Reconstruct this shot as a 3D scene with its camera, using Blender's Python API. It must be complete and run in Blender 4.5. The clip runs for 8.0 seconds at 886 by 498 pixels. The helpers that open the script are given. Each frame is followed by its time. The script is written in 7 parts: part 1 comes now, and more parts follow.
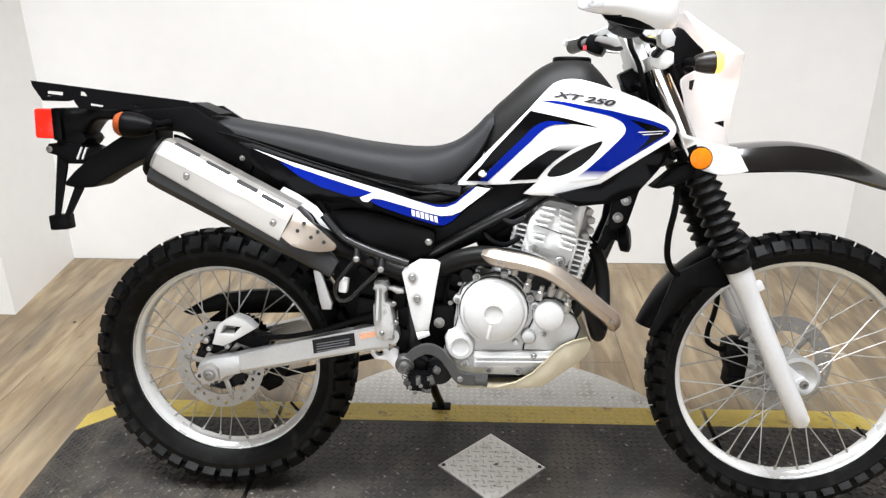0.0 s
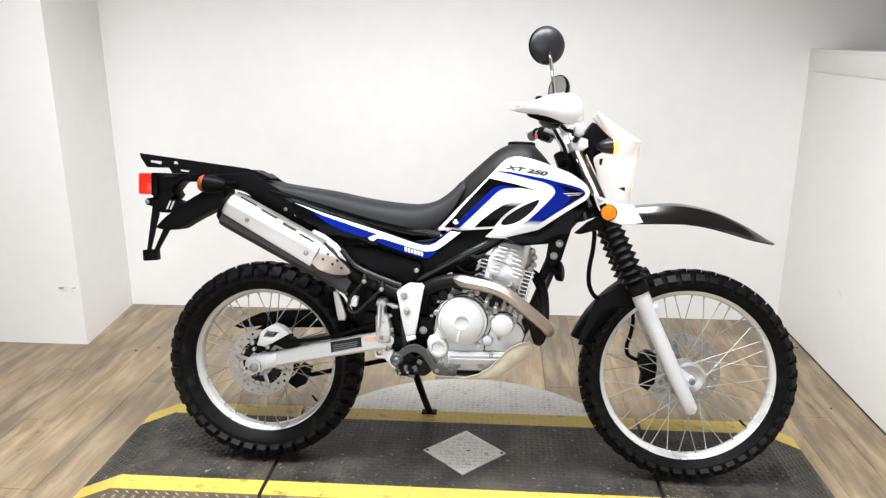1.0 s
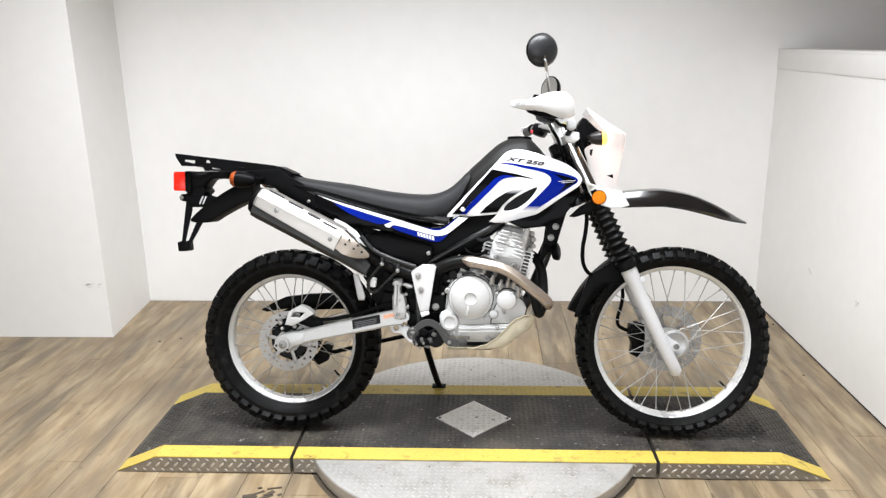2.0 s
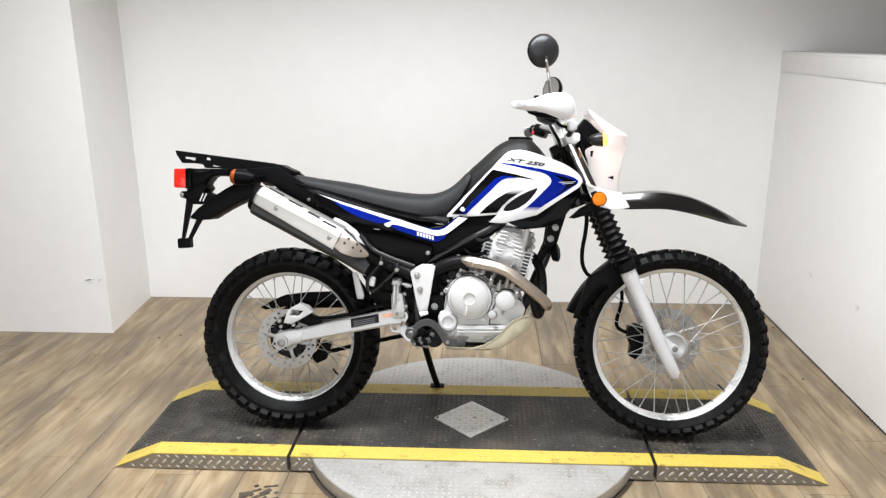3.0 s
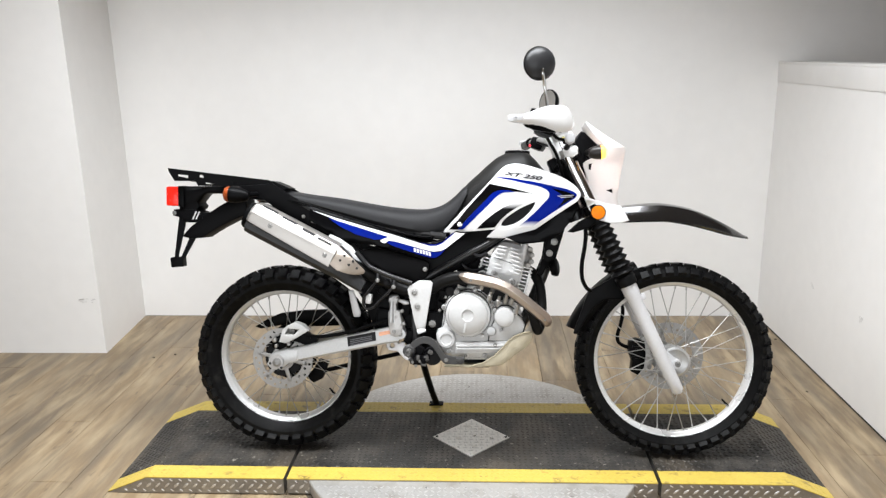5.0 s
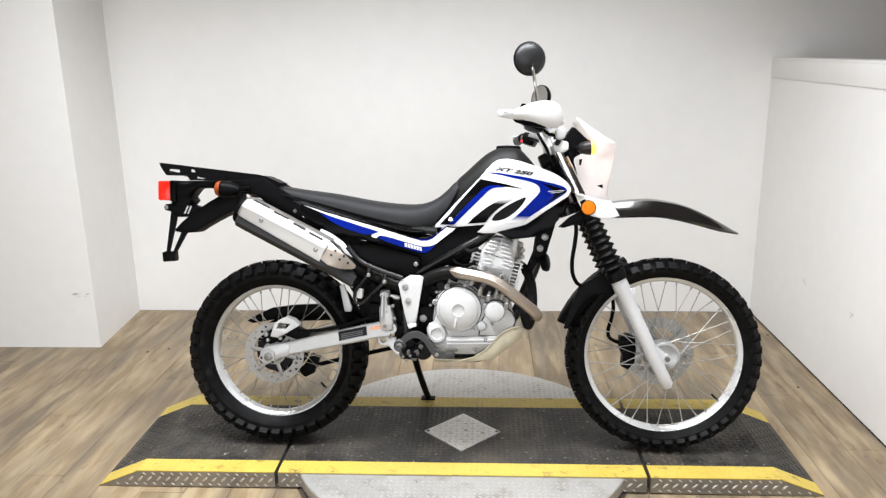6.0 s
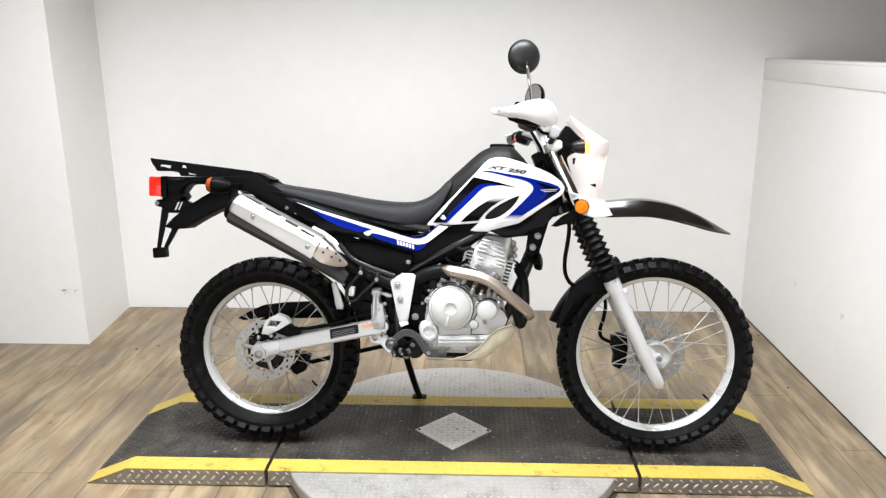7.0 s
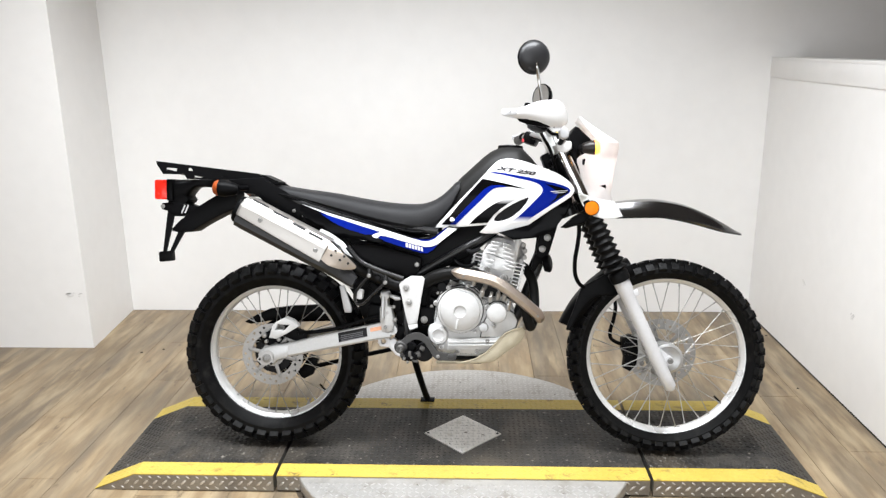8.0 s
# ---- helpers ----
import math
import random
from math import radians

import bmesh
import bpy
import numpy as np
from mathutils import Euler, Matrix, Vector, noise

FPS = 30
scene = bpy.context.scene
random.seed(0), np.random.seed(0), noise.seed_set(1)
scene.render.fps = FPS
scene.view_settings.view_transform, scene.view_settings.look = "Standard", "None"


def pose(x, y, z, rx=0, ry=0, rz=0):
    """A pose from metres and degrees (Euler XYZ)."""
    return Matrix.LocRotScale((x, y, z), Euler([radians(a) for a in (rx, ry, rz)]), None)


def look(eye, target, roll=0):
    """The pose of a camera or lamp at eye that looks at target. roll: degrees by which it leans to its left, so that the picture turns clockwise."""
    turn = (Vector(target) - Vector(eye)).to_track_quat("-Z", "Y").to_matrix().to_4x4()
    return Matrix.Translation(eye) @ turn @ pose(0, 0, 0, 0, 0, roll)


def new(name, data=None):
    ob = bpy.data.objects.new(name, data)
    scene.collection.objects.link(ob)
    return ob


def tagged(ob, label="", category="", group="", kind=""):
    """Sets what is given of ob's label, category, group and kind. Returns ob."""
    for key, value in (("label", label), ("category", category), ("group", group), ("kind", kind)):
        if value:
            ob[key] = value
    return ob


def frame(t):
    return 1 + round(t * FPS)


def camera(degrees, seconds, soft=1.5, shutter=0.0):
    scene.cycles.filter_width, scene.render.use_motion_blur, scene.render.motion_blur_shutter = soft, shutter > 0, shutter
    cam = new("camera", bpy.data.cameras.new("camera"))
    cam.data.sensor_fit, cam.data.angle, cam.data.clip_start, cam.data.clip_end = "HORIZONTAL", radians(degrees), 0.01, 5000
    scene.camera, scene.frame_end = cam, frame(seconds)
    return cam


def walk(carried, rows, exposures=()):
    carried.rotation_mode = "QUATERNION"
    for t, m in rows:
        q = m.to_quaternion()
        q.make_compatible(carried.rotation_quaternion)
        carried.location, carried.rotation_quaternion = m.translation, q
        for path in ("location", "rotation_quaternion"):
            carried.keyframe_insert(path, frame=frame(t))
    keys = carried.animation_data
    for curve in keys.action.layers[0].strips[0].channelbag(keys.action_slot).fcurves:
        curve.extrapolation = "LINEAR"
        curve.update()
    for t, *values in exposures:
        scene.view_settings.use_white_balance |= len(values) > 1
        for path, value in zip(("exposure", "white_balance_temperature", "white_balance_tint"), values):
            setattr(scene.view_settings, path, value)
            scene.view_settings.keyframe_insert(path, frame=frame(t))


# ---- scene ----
cam = camera(60.7, 8.0, soft=1.35)
PATH = [
    (0, (-0.041, -1.595, 1.326), (-0.132, 0.251, 0.562), -0.6),
    (0.5, (0.063, -1.945, 1.368), (-0.07, -0.058, 0.719), -0.7),
    (1, (0.095, -2.242, 1.399), (-0.048, -0.324, 0.853), -0.0),
    (1.5, (0.03, -2.473, 1.4), (-0.063, -0.553, 0.845), -1.3),
    (1.7, (0.034, -2.515, 1.404), (-0.069, -0.591, 0.868), -1.11),
    (2.8, (0.045, -2.524, 1.407), (-0.066, -0.599, 0.875), -0.77),
    (3, (0.049, -2.517, 1.408), (-0.065, -0.594, 0.872), -0.4),
    (3.5, (0.049, -2.503, 1.409), (-0.067, -0.577, 0.881), -0.7),
    (4, (0.041, -2.488, 1.409), (-0.054, -0.558, 0.895), -0.8),
    (4.5, (0.037, -2.478, 1.409), (-0.072, -0.547, 0.898), -1.1),
    (4.7, (0.042, -2.474, 1.409), (-0.066, -0.542, 0.905), -1.09),
    (5.8, (0.065, -2.482, 1.406), (-0.043, -0.551, 0.895), -0.85),
    (6, (0.075, -2.481, 1.407), (-0.03, -0.552, 0.892), -0.9),
    (6.5, (0.078, -2.479, 1.406), (-0.022, -0.549, 0.892), -1.1),
    (7, (0.069, -2.474, 1.401), (-0.012, -0.544, 0.884), -0.3),
    (7.5, (0.053, -2.466, 1.406), (-0.029, -0.533, 0.897), -0.4),
    (8, (0.039, -2.453, 1.406), (-0.042, -0.524, 0.887), -0.6),
]
EXPOSURES = [(0, -0.12), (0.5, -0.13), (1, -0.15), (1.7, -0.18), (2.8, -0.27), (3.5, -0.31), (4.5, -0.33), (5.8, -0.30), (6.5, -0.26), (8, -0.18)]
walk(cam, [(t, look(eye, target, roll)) for t, eye, target, roll in PATH], EXPOSURES)

# ---- light ----
world = bpy.data.worlds.new("room_air")
scene.world = world
world.use_nodes = True
world.node_tree.nodes["Background"].inputs["Color"].default_value = (1.0, 0.96, 0.9, 1)
world.node_tree.nodes["Background"].inputs["Strength"].default_value = 0.05


def ceiling_panel(x, y, w, h, watts):
    lamp = bpy.data.lights.new("ceiling_light", "AREA")
    lamp.shape, lamp.size, lamp.size_y, lamp.energy = "RECTANGLE", w, h, watts
    lamp.color = (0.92, 0.95, 0.985)
    lamp.spread = radians(138)
    ob = new("ceiling_light", lamp)
    ob.matrix_world = pose(x, y, 2.62)
    return ob


ceiling_panel(-0.36, -0.42, 2.6, 0.7, 134)
# daylight from the open shop side behind the viewer
shop = bpy.data.lights.new("shop_front_daylight", "AREA")
shop.shape, shop.size, shop.size_y, shop.energy, shop.color = "RECTANGLE", 5.0, 1.7, 122, (0.92, 0.95, 0.985)
new("shop_front_daylight", shop).matrix_world = pose(-0.9, -4.58, 1.25, 90, 0, 0)

# ---- helpers for meshes ----
from mathutils.geometry import delaunay_2d_cdt


def link(name, bm, material, parent=None, label="", at=None, sharp=0.6):
    bmesh.ops.recalc_face_normals(bm, faces=bm.faces)
    for f in bm.faces:
        f.smooth = True
    for e in bm.edges:
        if len(e.link_faces) == 2 and e.calc_face_angle(0) > sharp:
            e.smooth = False
    me = bpy.data.meshes.new(name)
    bm.to_mesh(me)
    bm.free()
    for m in material if isinstance(material, (list, tuple)) else [material]:
        me.materials.append(m)
    ob = new(name, me)
    if parent is not None:
        ob.parent = parent
    if at is not None:
        ob.matrix_basis = at
    return tagged(ob, label)


def part(name, bm, material, parent, label="", at=None, sharp=0.6):
    return link(name, bm, material, parent, label, at, sharp)


def smooth_line(pts, n=4, closed=False):
    """Catmull-Rom through the points."""
    pts = [Vector(p) for p in pts]
    k, out = len(pts), []
    for i in range(k if closed else k - 1):
        if closed:
            a, b, c, d = pts[i - 1], pts[i], pts[(i + 1) % k], pts[(i + 2) % k]
        else:
            a, b, c, d = pts[max(i - 1, 0)], pts[i], pts[i + 1], pts[min(i + 2, k - 1)]
        for j in range(n):
            t = j / n
            out.append(0.5 * (2 * b + (c - a) * t + (2 * a - 5 * b + 4 * c - d) * t * t + (3 * b - a - 3 * c + d) * t ** 3))
    if not closed:
        out.append(pts[-1])
    return out


def loft(rings, bm=None, caps=True, closed=True):
    bm = bm or bmesh.new()
    rows = [[bm.verts.new(p) for p in ring] for ring in rings]
    n = len(rows[0])
    for a, b in zip(rows, rows[1:]):
        for i in range(n if closed else n - 1):
            j = (i + 1) % n
            bm.faces.new((a[i], a[j], b[j], b[i]))
    if caps and closed:
        bm.faces.new(rows[0])
        bm.faces.new(rows[-1])
    return bm


def tube(pts, r, seg=10, bm=None, squash=1.0):
    """A round bar along the points; r one radius, or one for each point."""
    pts = [Vector(p) for p in pts]
    rs = r if isinstance(r, (list, tuple)) else [r] * len(pts)
    rings, side = [], None
    for i, p in enumerate(pts):
        d = (pts[min(i + 1, len(pts) - 1)] - pts[max(i - 1, 0)]).normalized()
        if side is None:
            side = d.cross(Vector((0.13, 1, 0.21))).normalized()
        side = (side - d * side.dot(d)).normalized()
        up = d.cross(side)
        rings.append([p + rs[i] * (math.cos(a) * side + squash * math.sin(a) * up) for a in [2 * math.pi * q / seg for q in range(seg)]])
    return loft(rings, bm)


def revolve(profile, origin=(0, 0, 0), axis=(0, -1, 0), seg=32, bm=None, caps=True):
    """Turns (radius, along) round an axis."""
    o, d = Vector(origin), Vector(axis).normalized()
    u = d.cross(Vector((0.3, 0.2, 1))).normalized()
    v = d.cross(u)
    rings = [[o + d * h + r * (math.cos(a) * u + math.sin(a) * v) for a in [2 * math.pi * q / seg for q in range(seg)]] for r, h in profile]
    return loft(rings, bm, caps)


def ring_body(profile, seg=72, bm=None):
    """A closed profile of (radius, y) turned round the y axis, hollow in the middle."""
    bm = bm or bmesh.new()
    rows = []
    for q in range(seg):
        a = 2 * math.pi * q / seg
        rows.append([bm.verts.new((r * math.cos(a), y, r * math.sin(a))) for r, y in profile])
    n = len(profile)
    for q in range(seg):
        a, b = rows[q], rows[(q + 1) % seg]
        for i in range(n):
            j = (i + 1) % n
            bm.faces.new((a[i], a[j], b[j], b[i]))
    return bm


def box(size, m=None, bm=None, bevel=0.0):
    own = bmesh.new()
    bmesh.ops.create_cube(own, size=1, matrix=Matrix.Diagonal((*size, 1)))
    if bevel:
        bmesh.ops.bevel(own, geom=own.edges[:], offset=bevel, segments=2, affect="EDGES", profile=0.6)
    own.transform(m or Matrix())
    if bm is None:
        return own
    me = bpy.data.meshes.new("tmp")
    own.to_mesh(me)
    own.free()
    bm.from_mesh(me)
    bpy.data.meshes.remove(me)
    return bm


def inside(p, poly):
    x, y, hit = p[0], p[1], False
    for i in range(len(poly)):
        (x1, y1), (x2, y2) = poly[i - 1][:2], poly[i][:2]
        if (y1 > y) != (y2 > y) and x < (x2 - x1) * (y - y1) / (y2 - y1) + x1:
            hit = not hit
    return hit


def plate(outline, y0, y1, holes=(), grid=0.0, bend=None, bm=None, round_edge=0.0):
    """A panel with the outline (x, z), from y0 (outer face) to y1, with holes; bend(x, z) shifts it along y."""
    outline = [Vector(p[:2]) for p in outline]
    loops = [outline] + [[Vector(p[:2]) for p in h] for h in holes]
    pts, edges = [], []
    for lp in loops:
        s = len(pts)
        pts += lp
        edges += [(s + i, s + (i + 1) % len(lp)) for i in range(len(lp))]
    if grid:
        xs, zs = [p.x for p in outline], [p.y for p in outline]
        for i in range(int((max(xs) - min(xs)) / grid) + 1):
            for k in range(int((max(zs) - min(zs)) / grid) + 1):
                p = (min(xs) + (i + 0.5 * (k % 2) + 0.3) * grid, min(zs) + (k + 0.4) * grid)
                if inside(p, outline) and not any(inside(p, h) for h in loops[1:]) and min((Vector(p) - q).length for q in pts[: len(outline)]) > 0.4 * grid:
                    pts.append(Vector(p))
    vs, _, fs, *_ = delaunay_2d_cdt(pts, edges, [], 1, 1e-6)
    fs = [f for f in fs if not any(inside(sum((vs[i] for i in f), Vector((0, 0))) / len(f), h) for h in loops[1:])]
    fs = [f for f in fs if inside(sum((vs[i] for i in f), Vector((0, 0))) / len(f), outline)]
    bm = bm or bmesh.new()
    use = sorted({i for f in fs for i in f})
    sh = bend or (lambda x, z: 0.0)
    front = {i: bm.verts.new((vs[i].x, y0 + sh(vs[i].x, vs[i].y), vs[i].y)) for i in use}
    back = {i: bm.verts.new((vs[i].x, y1 + sh(vs[i].x, vs[i].y), vs[i].y)) for i in use}
    count = {}
    for f in fs:
        for a, b in zip(f, list(f[1:]) + [f[0]]):
            count[(a, b)] = count.get((a, b), 0) + 1
    for f in fs:
        bm.faces.new([front[i] for i in f])
        bm.faces.new([back[i] for i in reversed(f)])
    rim = []
    for a, b in list(count):
        if (b, a) not in count:
            bm.faces.new((front[b], front[a], back[a], back[b]))
            rim.append((front[a], front[b]))
    if round_edge:
        es = [e for e in (bm.edges.get(p) for p in rim) if e]
        bmesh.ops.bevel(bm, geom=es, offset=round_edge, segments=2, affect="EDGES", profile=0.5, clamp_overlap=True)
    return bm


def mirrored(bm):
    other = bm.copy()
    for v in other.verts:
        v.co.y = -v.co.y
    return other


def lozenges(spots, length, width, height):
    """Low raised treads: spots of (place, along, across, up)."""
    verts, faces = [], []
    for p, a, b, n in spots:
        s = len(verts)
        for u, v, h in ((-1, 0, 0), (-0.45, -1, 0), (0.45, -1, 0), (1, 0, 0), (0.45, 1, 0), (-0.45, 1, 0), (-0.5, 0, 1), (0.5, 0, 1)):
            verts.append(p + a * (u * length / 2) + b * (v * width / 2) + n * (h * height))
        faces += [[s + i for i in f] for f in ((0, 1, 6), (1, 2, 7, 6), (2, 3, 7), (3, 4, 7), (4, 5, 6, 7), (5, 0, 6))]
    me = bpy.data.meshes.new("treads")
    me.from_pydata(verts, [], faces)
    for f in me.polygons:
        f.use_smooth = True
    return me


def tread_field(keep, x0, x1, y0, y1, pitch, to3d=None):
    """Treads in a checker of two slants over the rectangle, where keep(x, y) holds."""
    spots, i = [], 0
    for i in range(int((x1 - x0) / pitch) + 1):
        for k in range(int((y1 - y0) / pitch) + 1):
            x, y = x0 + (i + 0.5) * pitch, y0 + (k + 0.5) * pitch
            if not keep(x, y):
                continue
            s = 0.707 if (i + k) % 2 else -0.707
            a, b = Vector((0.707, s)), Vector((-s, 0.707))
            if to3d:
                spots.append(to3d(x, y, a, b))
            else:
                spots.append((Vector((x, y, 0)), Vector((a.x, a.y, 0)), Vector((b.x, b.y, 0)), Vector((0, 0, 1))))
    return spots


# ---- materials ----
def material(name, color, rough=0.5, metal=0.0, vary=0.12, scale=8.0, grain=60.0, bump=0.0, coat=0.0, random_tone=0.0, stretch=(1, 1, 1), stain=None, stain_at=(0.55, 0.7), glow=0.0, rough_vary=0.12, bump_scale=None, spec=0.5, each=False):
    m = bpy.data.materials.new(name)
    m.use_nodes = True
    nt = m.node_tree
    b = nt.nodes["Principled BSDF"]
    co = nt.nodes.new("ShaderNodeTexCoord")
    mp = nt.nodes.new("ShaderNodeMapping")
    mp.inputs["Scale"].default_value = stretch
    if each:
        where = nt.nodes.new("ShaderNodeObjectInfo")
        shift = nt.nodes.new("ShaderNodeVectorMath")
        nt.links.new(co.outputs["Object"], shift.inputs[0])
        nt.links.new(where.outputs["Location"], shift.inputs[1])
        nt.links.new(shift.outputs[0], mp.inputs["Vector"])
    else:
        nt.links.new(co.outputs["Object"], mp.inputs["Vector"])

    def noise_at(sc, detail=4.0):
        t = nt.nodes.new("ShaderNodeTexNoise")
        t.inputs["Scale"].default_value, t.inputs["Detail"].default_value = sc, detail
        nt.links.new(mp.outputs["Vector"], t.inputs["Vector"])
        return t.outputs["Fac"]

    big, fine = noise_at(scale), noise_at(grain)
    add = nt.nodes.new("ShaderNodeMath")
    add.operation = "ADD"
    nt.links.new(big, add.inputs[0])
    nt.links.new(fine, add.inputs[1])
    ramp = nt.nodes.new("ShaderNodeMapRange")
    ramp.inputs["From Min"].default_value, ramp.inputs["From Max"].default_value = 0.6, 1.4
    ramp.inputs["To Min"].default_value, ramp.inputs["To Max"].default_value = 1 - vary, 1 + vary
    nt.links.new(add.outputs[0], ramp.inputs["Value"])
    tone = ramp.outputs[0]
    if random_tone:
        info = nt.nodes.new("ShaderNodeObjectInfo")
        r2 = nt.nodes.new("ShaderNodeMapRange")
        r2.inputs["To Min"].default_value, r2.inputs["To Max"].default_value = 1 - random_tone, 1 + random_tone
        nt.links.new(info.outputs["Random"], r2.inputs["Value"])
        mul = nt.nodes.new("ShaderNodeMath")
        mul.operation = "MULTIPLY"
        nt.links.new(tone, mul.inputs[0])
        nt.links.new(r2.outputs[0], mul.inputs[1])
        tone = mul.outputs[0]
    sc = nt.nodes.new("ShaderNodeVectorMath")
    sc.operation = "SCALE"
    sc.inputs[0].default_value = color
    nt.links.new(tone, sc.inputs["Scale"])
    out = sc.outputs["Vector"]
    if stain:
        mask = nt.nodes.new("ShaderNodeMapRange")
        mask.inputs["From Min"].default_value, mask.inputs["From Max"].default_value = stain_at
        nt.links.new(noise_at(scale * 2.3, 6.0), mask.inputs["Value"])
        mix = nt.nodes.new("ShaderNodeMix")
        mix.data_type = "RGBA"
        nt.links.new(mask.outputs[0], mix.inputs["Factor"])
        nt.links.new(out, mix.inputs["A"])
        mix.inputs["B"].default_value = (*stain, 1)
        out = mix.outputs["Result"]
    nt.links.new(out, b.inputs["Base Color"])
    rr = nt.nodes.new("ShaderNodeMapRange")
    rr.inputs["To Min"].default_value, rr.inputs["To Max"].default_value = max(rough - rough_vary, 0.02), min(rough + rough_vary, 1)
    nt.links.new(big, rr.inputs["Value"])
    nt.links.new(rr.outputs[0], b.inputs["Roughness"])
    b.inputs["Metallic"].default_value = metal
    b.inputs["Specular IOR Level"].default_value = spec
    b.inputs["Coat Weight"].default_value = coat
    b.inputs["Coat Roughness"].default_value = 0.06
    if bump:
        bp = nt.nodes.new("ShaderNodeBump")
        bp.inputs["Strength"].default_value, bp.inputs["Distance"].default_value = bump, 0.002
        nt.links.new(noise_at(bump_scale or grain * 2), bp.inputs["Height"])
        nt.links.new(bp.outputs[0], b.inputs["Normal"])
    if glow:
        b.inputs["Emission Color"].default_value = (*color, 1)
        b.inputs["Emission Strength"].default_value = glow
    return m


WALL = material("white_wall_paint", (0.82, 0.81, 0.795), 0.55, vary=0.025, scale=1.2, grain=14, bump=0.08, bump_scale=180)
# unseen ceiling and shop walls, coloured dark and warm to tint the bounced light
CEIL = material("bounce_tint_ceiling", (0.37, 0.325, 0.28), 0.85, vary=0.03, scale=2, grain=30)
SHOP_WALL = material("bounce_tint_shop_wall", (0.20, 0.16, 0.125), 0.75, vary=0.06, scale=1.5, grain=20)
SCUFF = material("wall_scuff", (0.69, 0.68, 0.665), 0.7, vary=0.2, scale=30, grain=120)
OAK = material("oak_planks", (0.217, 0.155, 0.088), 0.42, vary=0.22, scale=2.2, grain=14, bump=0.15, random_tone=0.24, stretch=(5, 0.8, 1), stain=(0.372, 0.288, 0.178), stain_at=(0.42, 0.66), bump_scale=60, each=True)
OAK_DARK = material("dark_floor_mark", (0.06, 0.045, 0.03), 0.6, vary=0.2, scale=30)
OAK_GAP = material("floor_joint", (0.13, 0.092, 0.05), 0.8, vary=0.15)
MAT_RUBBER = material("black_tread_mat", (0.0215, 0.0200, 0.0182), 0.44, vary=0.45, scale=5, grain=60, bump=0.2, stain=(0.070, 0.062, 0.052), stain_at=(0.45, 0.78), spec=0.30)
YELLOW = material("yellow_edge_paint", (0.52, 0.385, 0.070), 0.44, vary=0.12, scale=9, grain=70, bump=0.12, stain=(0.20, 0.14, 0.035), stain_at=(0.62, 0.76))
TREAD_STEEL = material("tread_plate", (0.32, 0.312, 0.296), 0.38, 0.85, vary=0.15, scale=7, grain=90, bump=0.1, stain=(0.25, 0.23, 0.21), stain_at=(0.56, 0.8))
TREAD_WORN = material("worn_tread_plate", (0.47, 0.457, 0.435), 0.40, 0.50, vary=0.12, scale=6, grain=80, bump=0.1, stain=(0.30, 0.27, 0.235), stain_at=(0.52, 0.78))
DIAMOND_PLATE = material("bare_diamond_plate", (0.64, 0.625, 0.60), 0.38, 0.35, vary=0.12, scale=9, grain=90, bump=0.1, stain=(0.36, 0.32, 0.27), stain_at=(0.56, 0.78))
TREAD_TOP = material("polished_tread", (0.60, 0.59, 0.575), 0.32, 0.75, vary=0.12, scale=20, grain=120)
GAP_BLACK = material("dark_gap", (0.015, 0.015, 0.015), 0.8)

RUBBER = material("tyre_rubber", (0.0032, 0.0032, 0.0034), 0.45, vary=0.25, scale=14, grain=90, bump=0.25, stain=(0.014, 0.0135, 0.0125), stain_at=(0.54, 0.8), spec=0.09)
RIM_ALU = material("rim_aluminium", (0.72, 0.72, 0.715), 0.30, 0.5, vary=0.06, scale=10, grain=120)
ALU = material("cast_aluminium", (0.42, 0.42, 0.415), 0.38, 0.7, vary=0.08, scale=18, grain=160, bump=0.1, stain=(0.42, 0.40, 0.37), stain_at=(0.62, 0.85))
SILVER = material("silver_engine_paint", (0.56, 0.56, 0.555), 0.46, 0.15, vary=0.06, scale=14, grain=150, bump=0.06, stain=(0.5, 0.48, 0.45), stain_at=(0.64, 0.85))
FORK_GREY = material("fork_leg_paint", (0.59, 0.59, 0.60), 0.42, 0.25, vary=0.05, scale=10, grain=120)
STEEL = material("brushed_steel", (0.38, 0.37, 0.355), 0.42, 0.95, vary=0.07, scale=12, grain=140, stretch=(1, 1, 6))
SHIELD_TAN = material("tan_heat_shield", (0.46, 0.40, 0.345), 0.38, 0.80, vary=0.08, scale=12, grain=100, stain=(0.42, 0.36, 0.29), stain_at=(0.55, 0.8))
SILENCER = material("satin_silencer_steel", (0.46, 0.44, 0.415), 0.42, 0.90, vary=0.05, scale=12, grain=140, stretch=(1, 1, 6))
HEAD_ALU = material("blasted_head_alloy", (0.70, 0.70, 0.695), 0.5, 0.15, vary=0.06, scale=14, grain=150, bump=0.08, stain=(0.5, 0.48, 0.45), stain_at=(0.64, 0.85))
HEADER = material("heat_browned_pipe", (0.0075, 0.0073, 0.0072), 0.40, 0.1, vary=0.2, scale=12, grain=90, spec=0.12)
FORK_CHROME = material("fork_tube_chrome", (0.62, 0.62, 0.62), 0.12, 1.0, vary=0.05, rough_vary=0.05)
CAST_GREY = material("rough_cast_alloy", (0.46, 0.455, 0.445), 0.5, 0.4, vary=0.14, scale=25, grain=150, bump=0.2, stain=(0.2, 0.19, 0.18), stain_at=(0.56, 0.8))
CHROME = material("chrome", (0.48, 0.48, 0.48), 0.12, 1.0, vary=0.03, rough_vary=0.05)
SPOKE = material("spoke_steel", (0.38, 0.375, 0.36), 0.42, 0.85, vary=0.08)
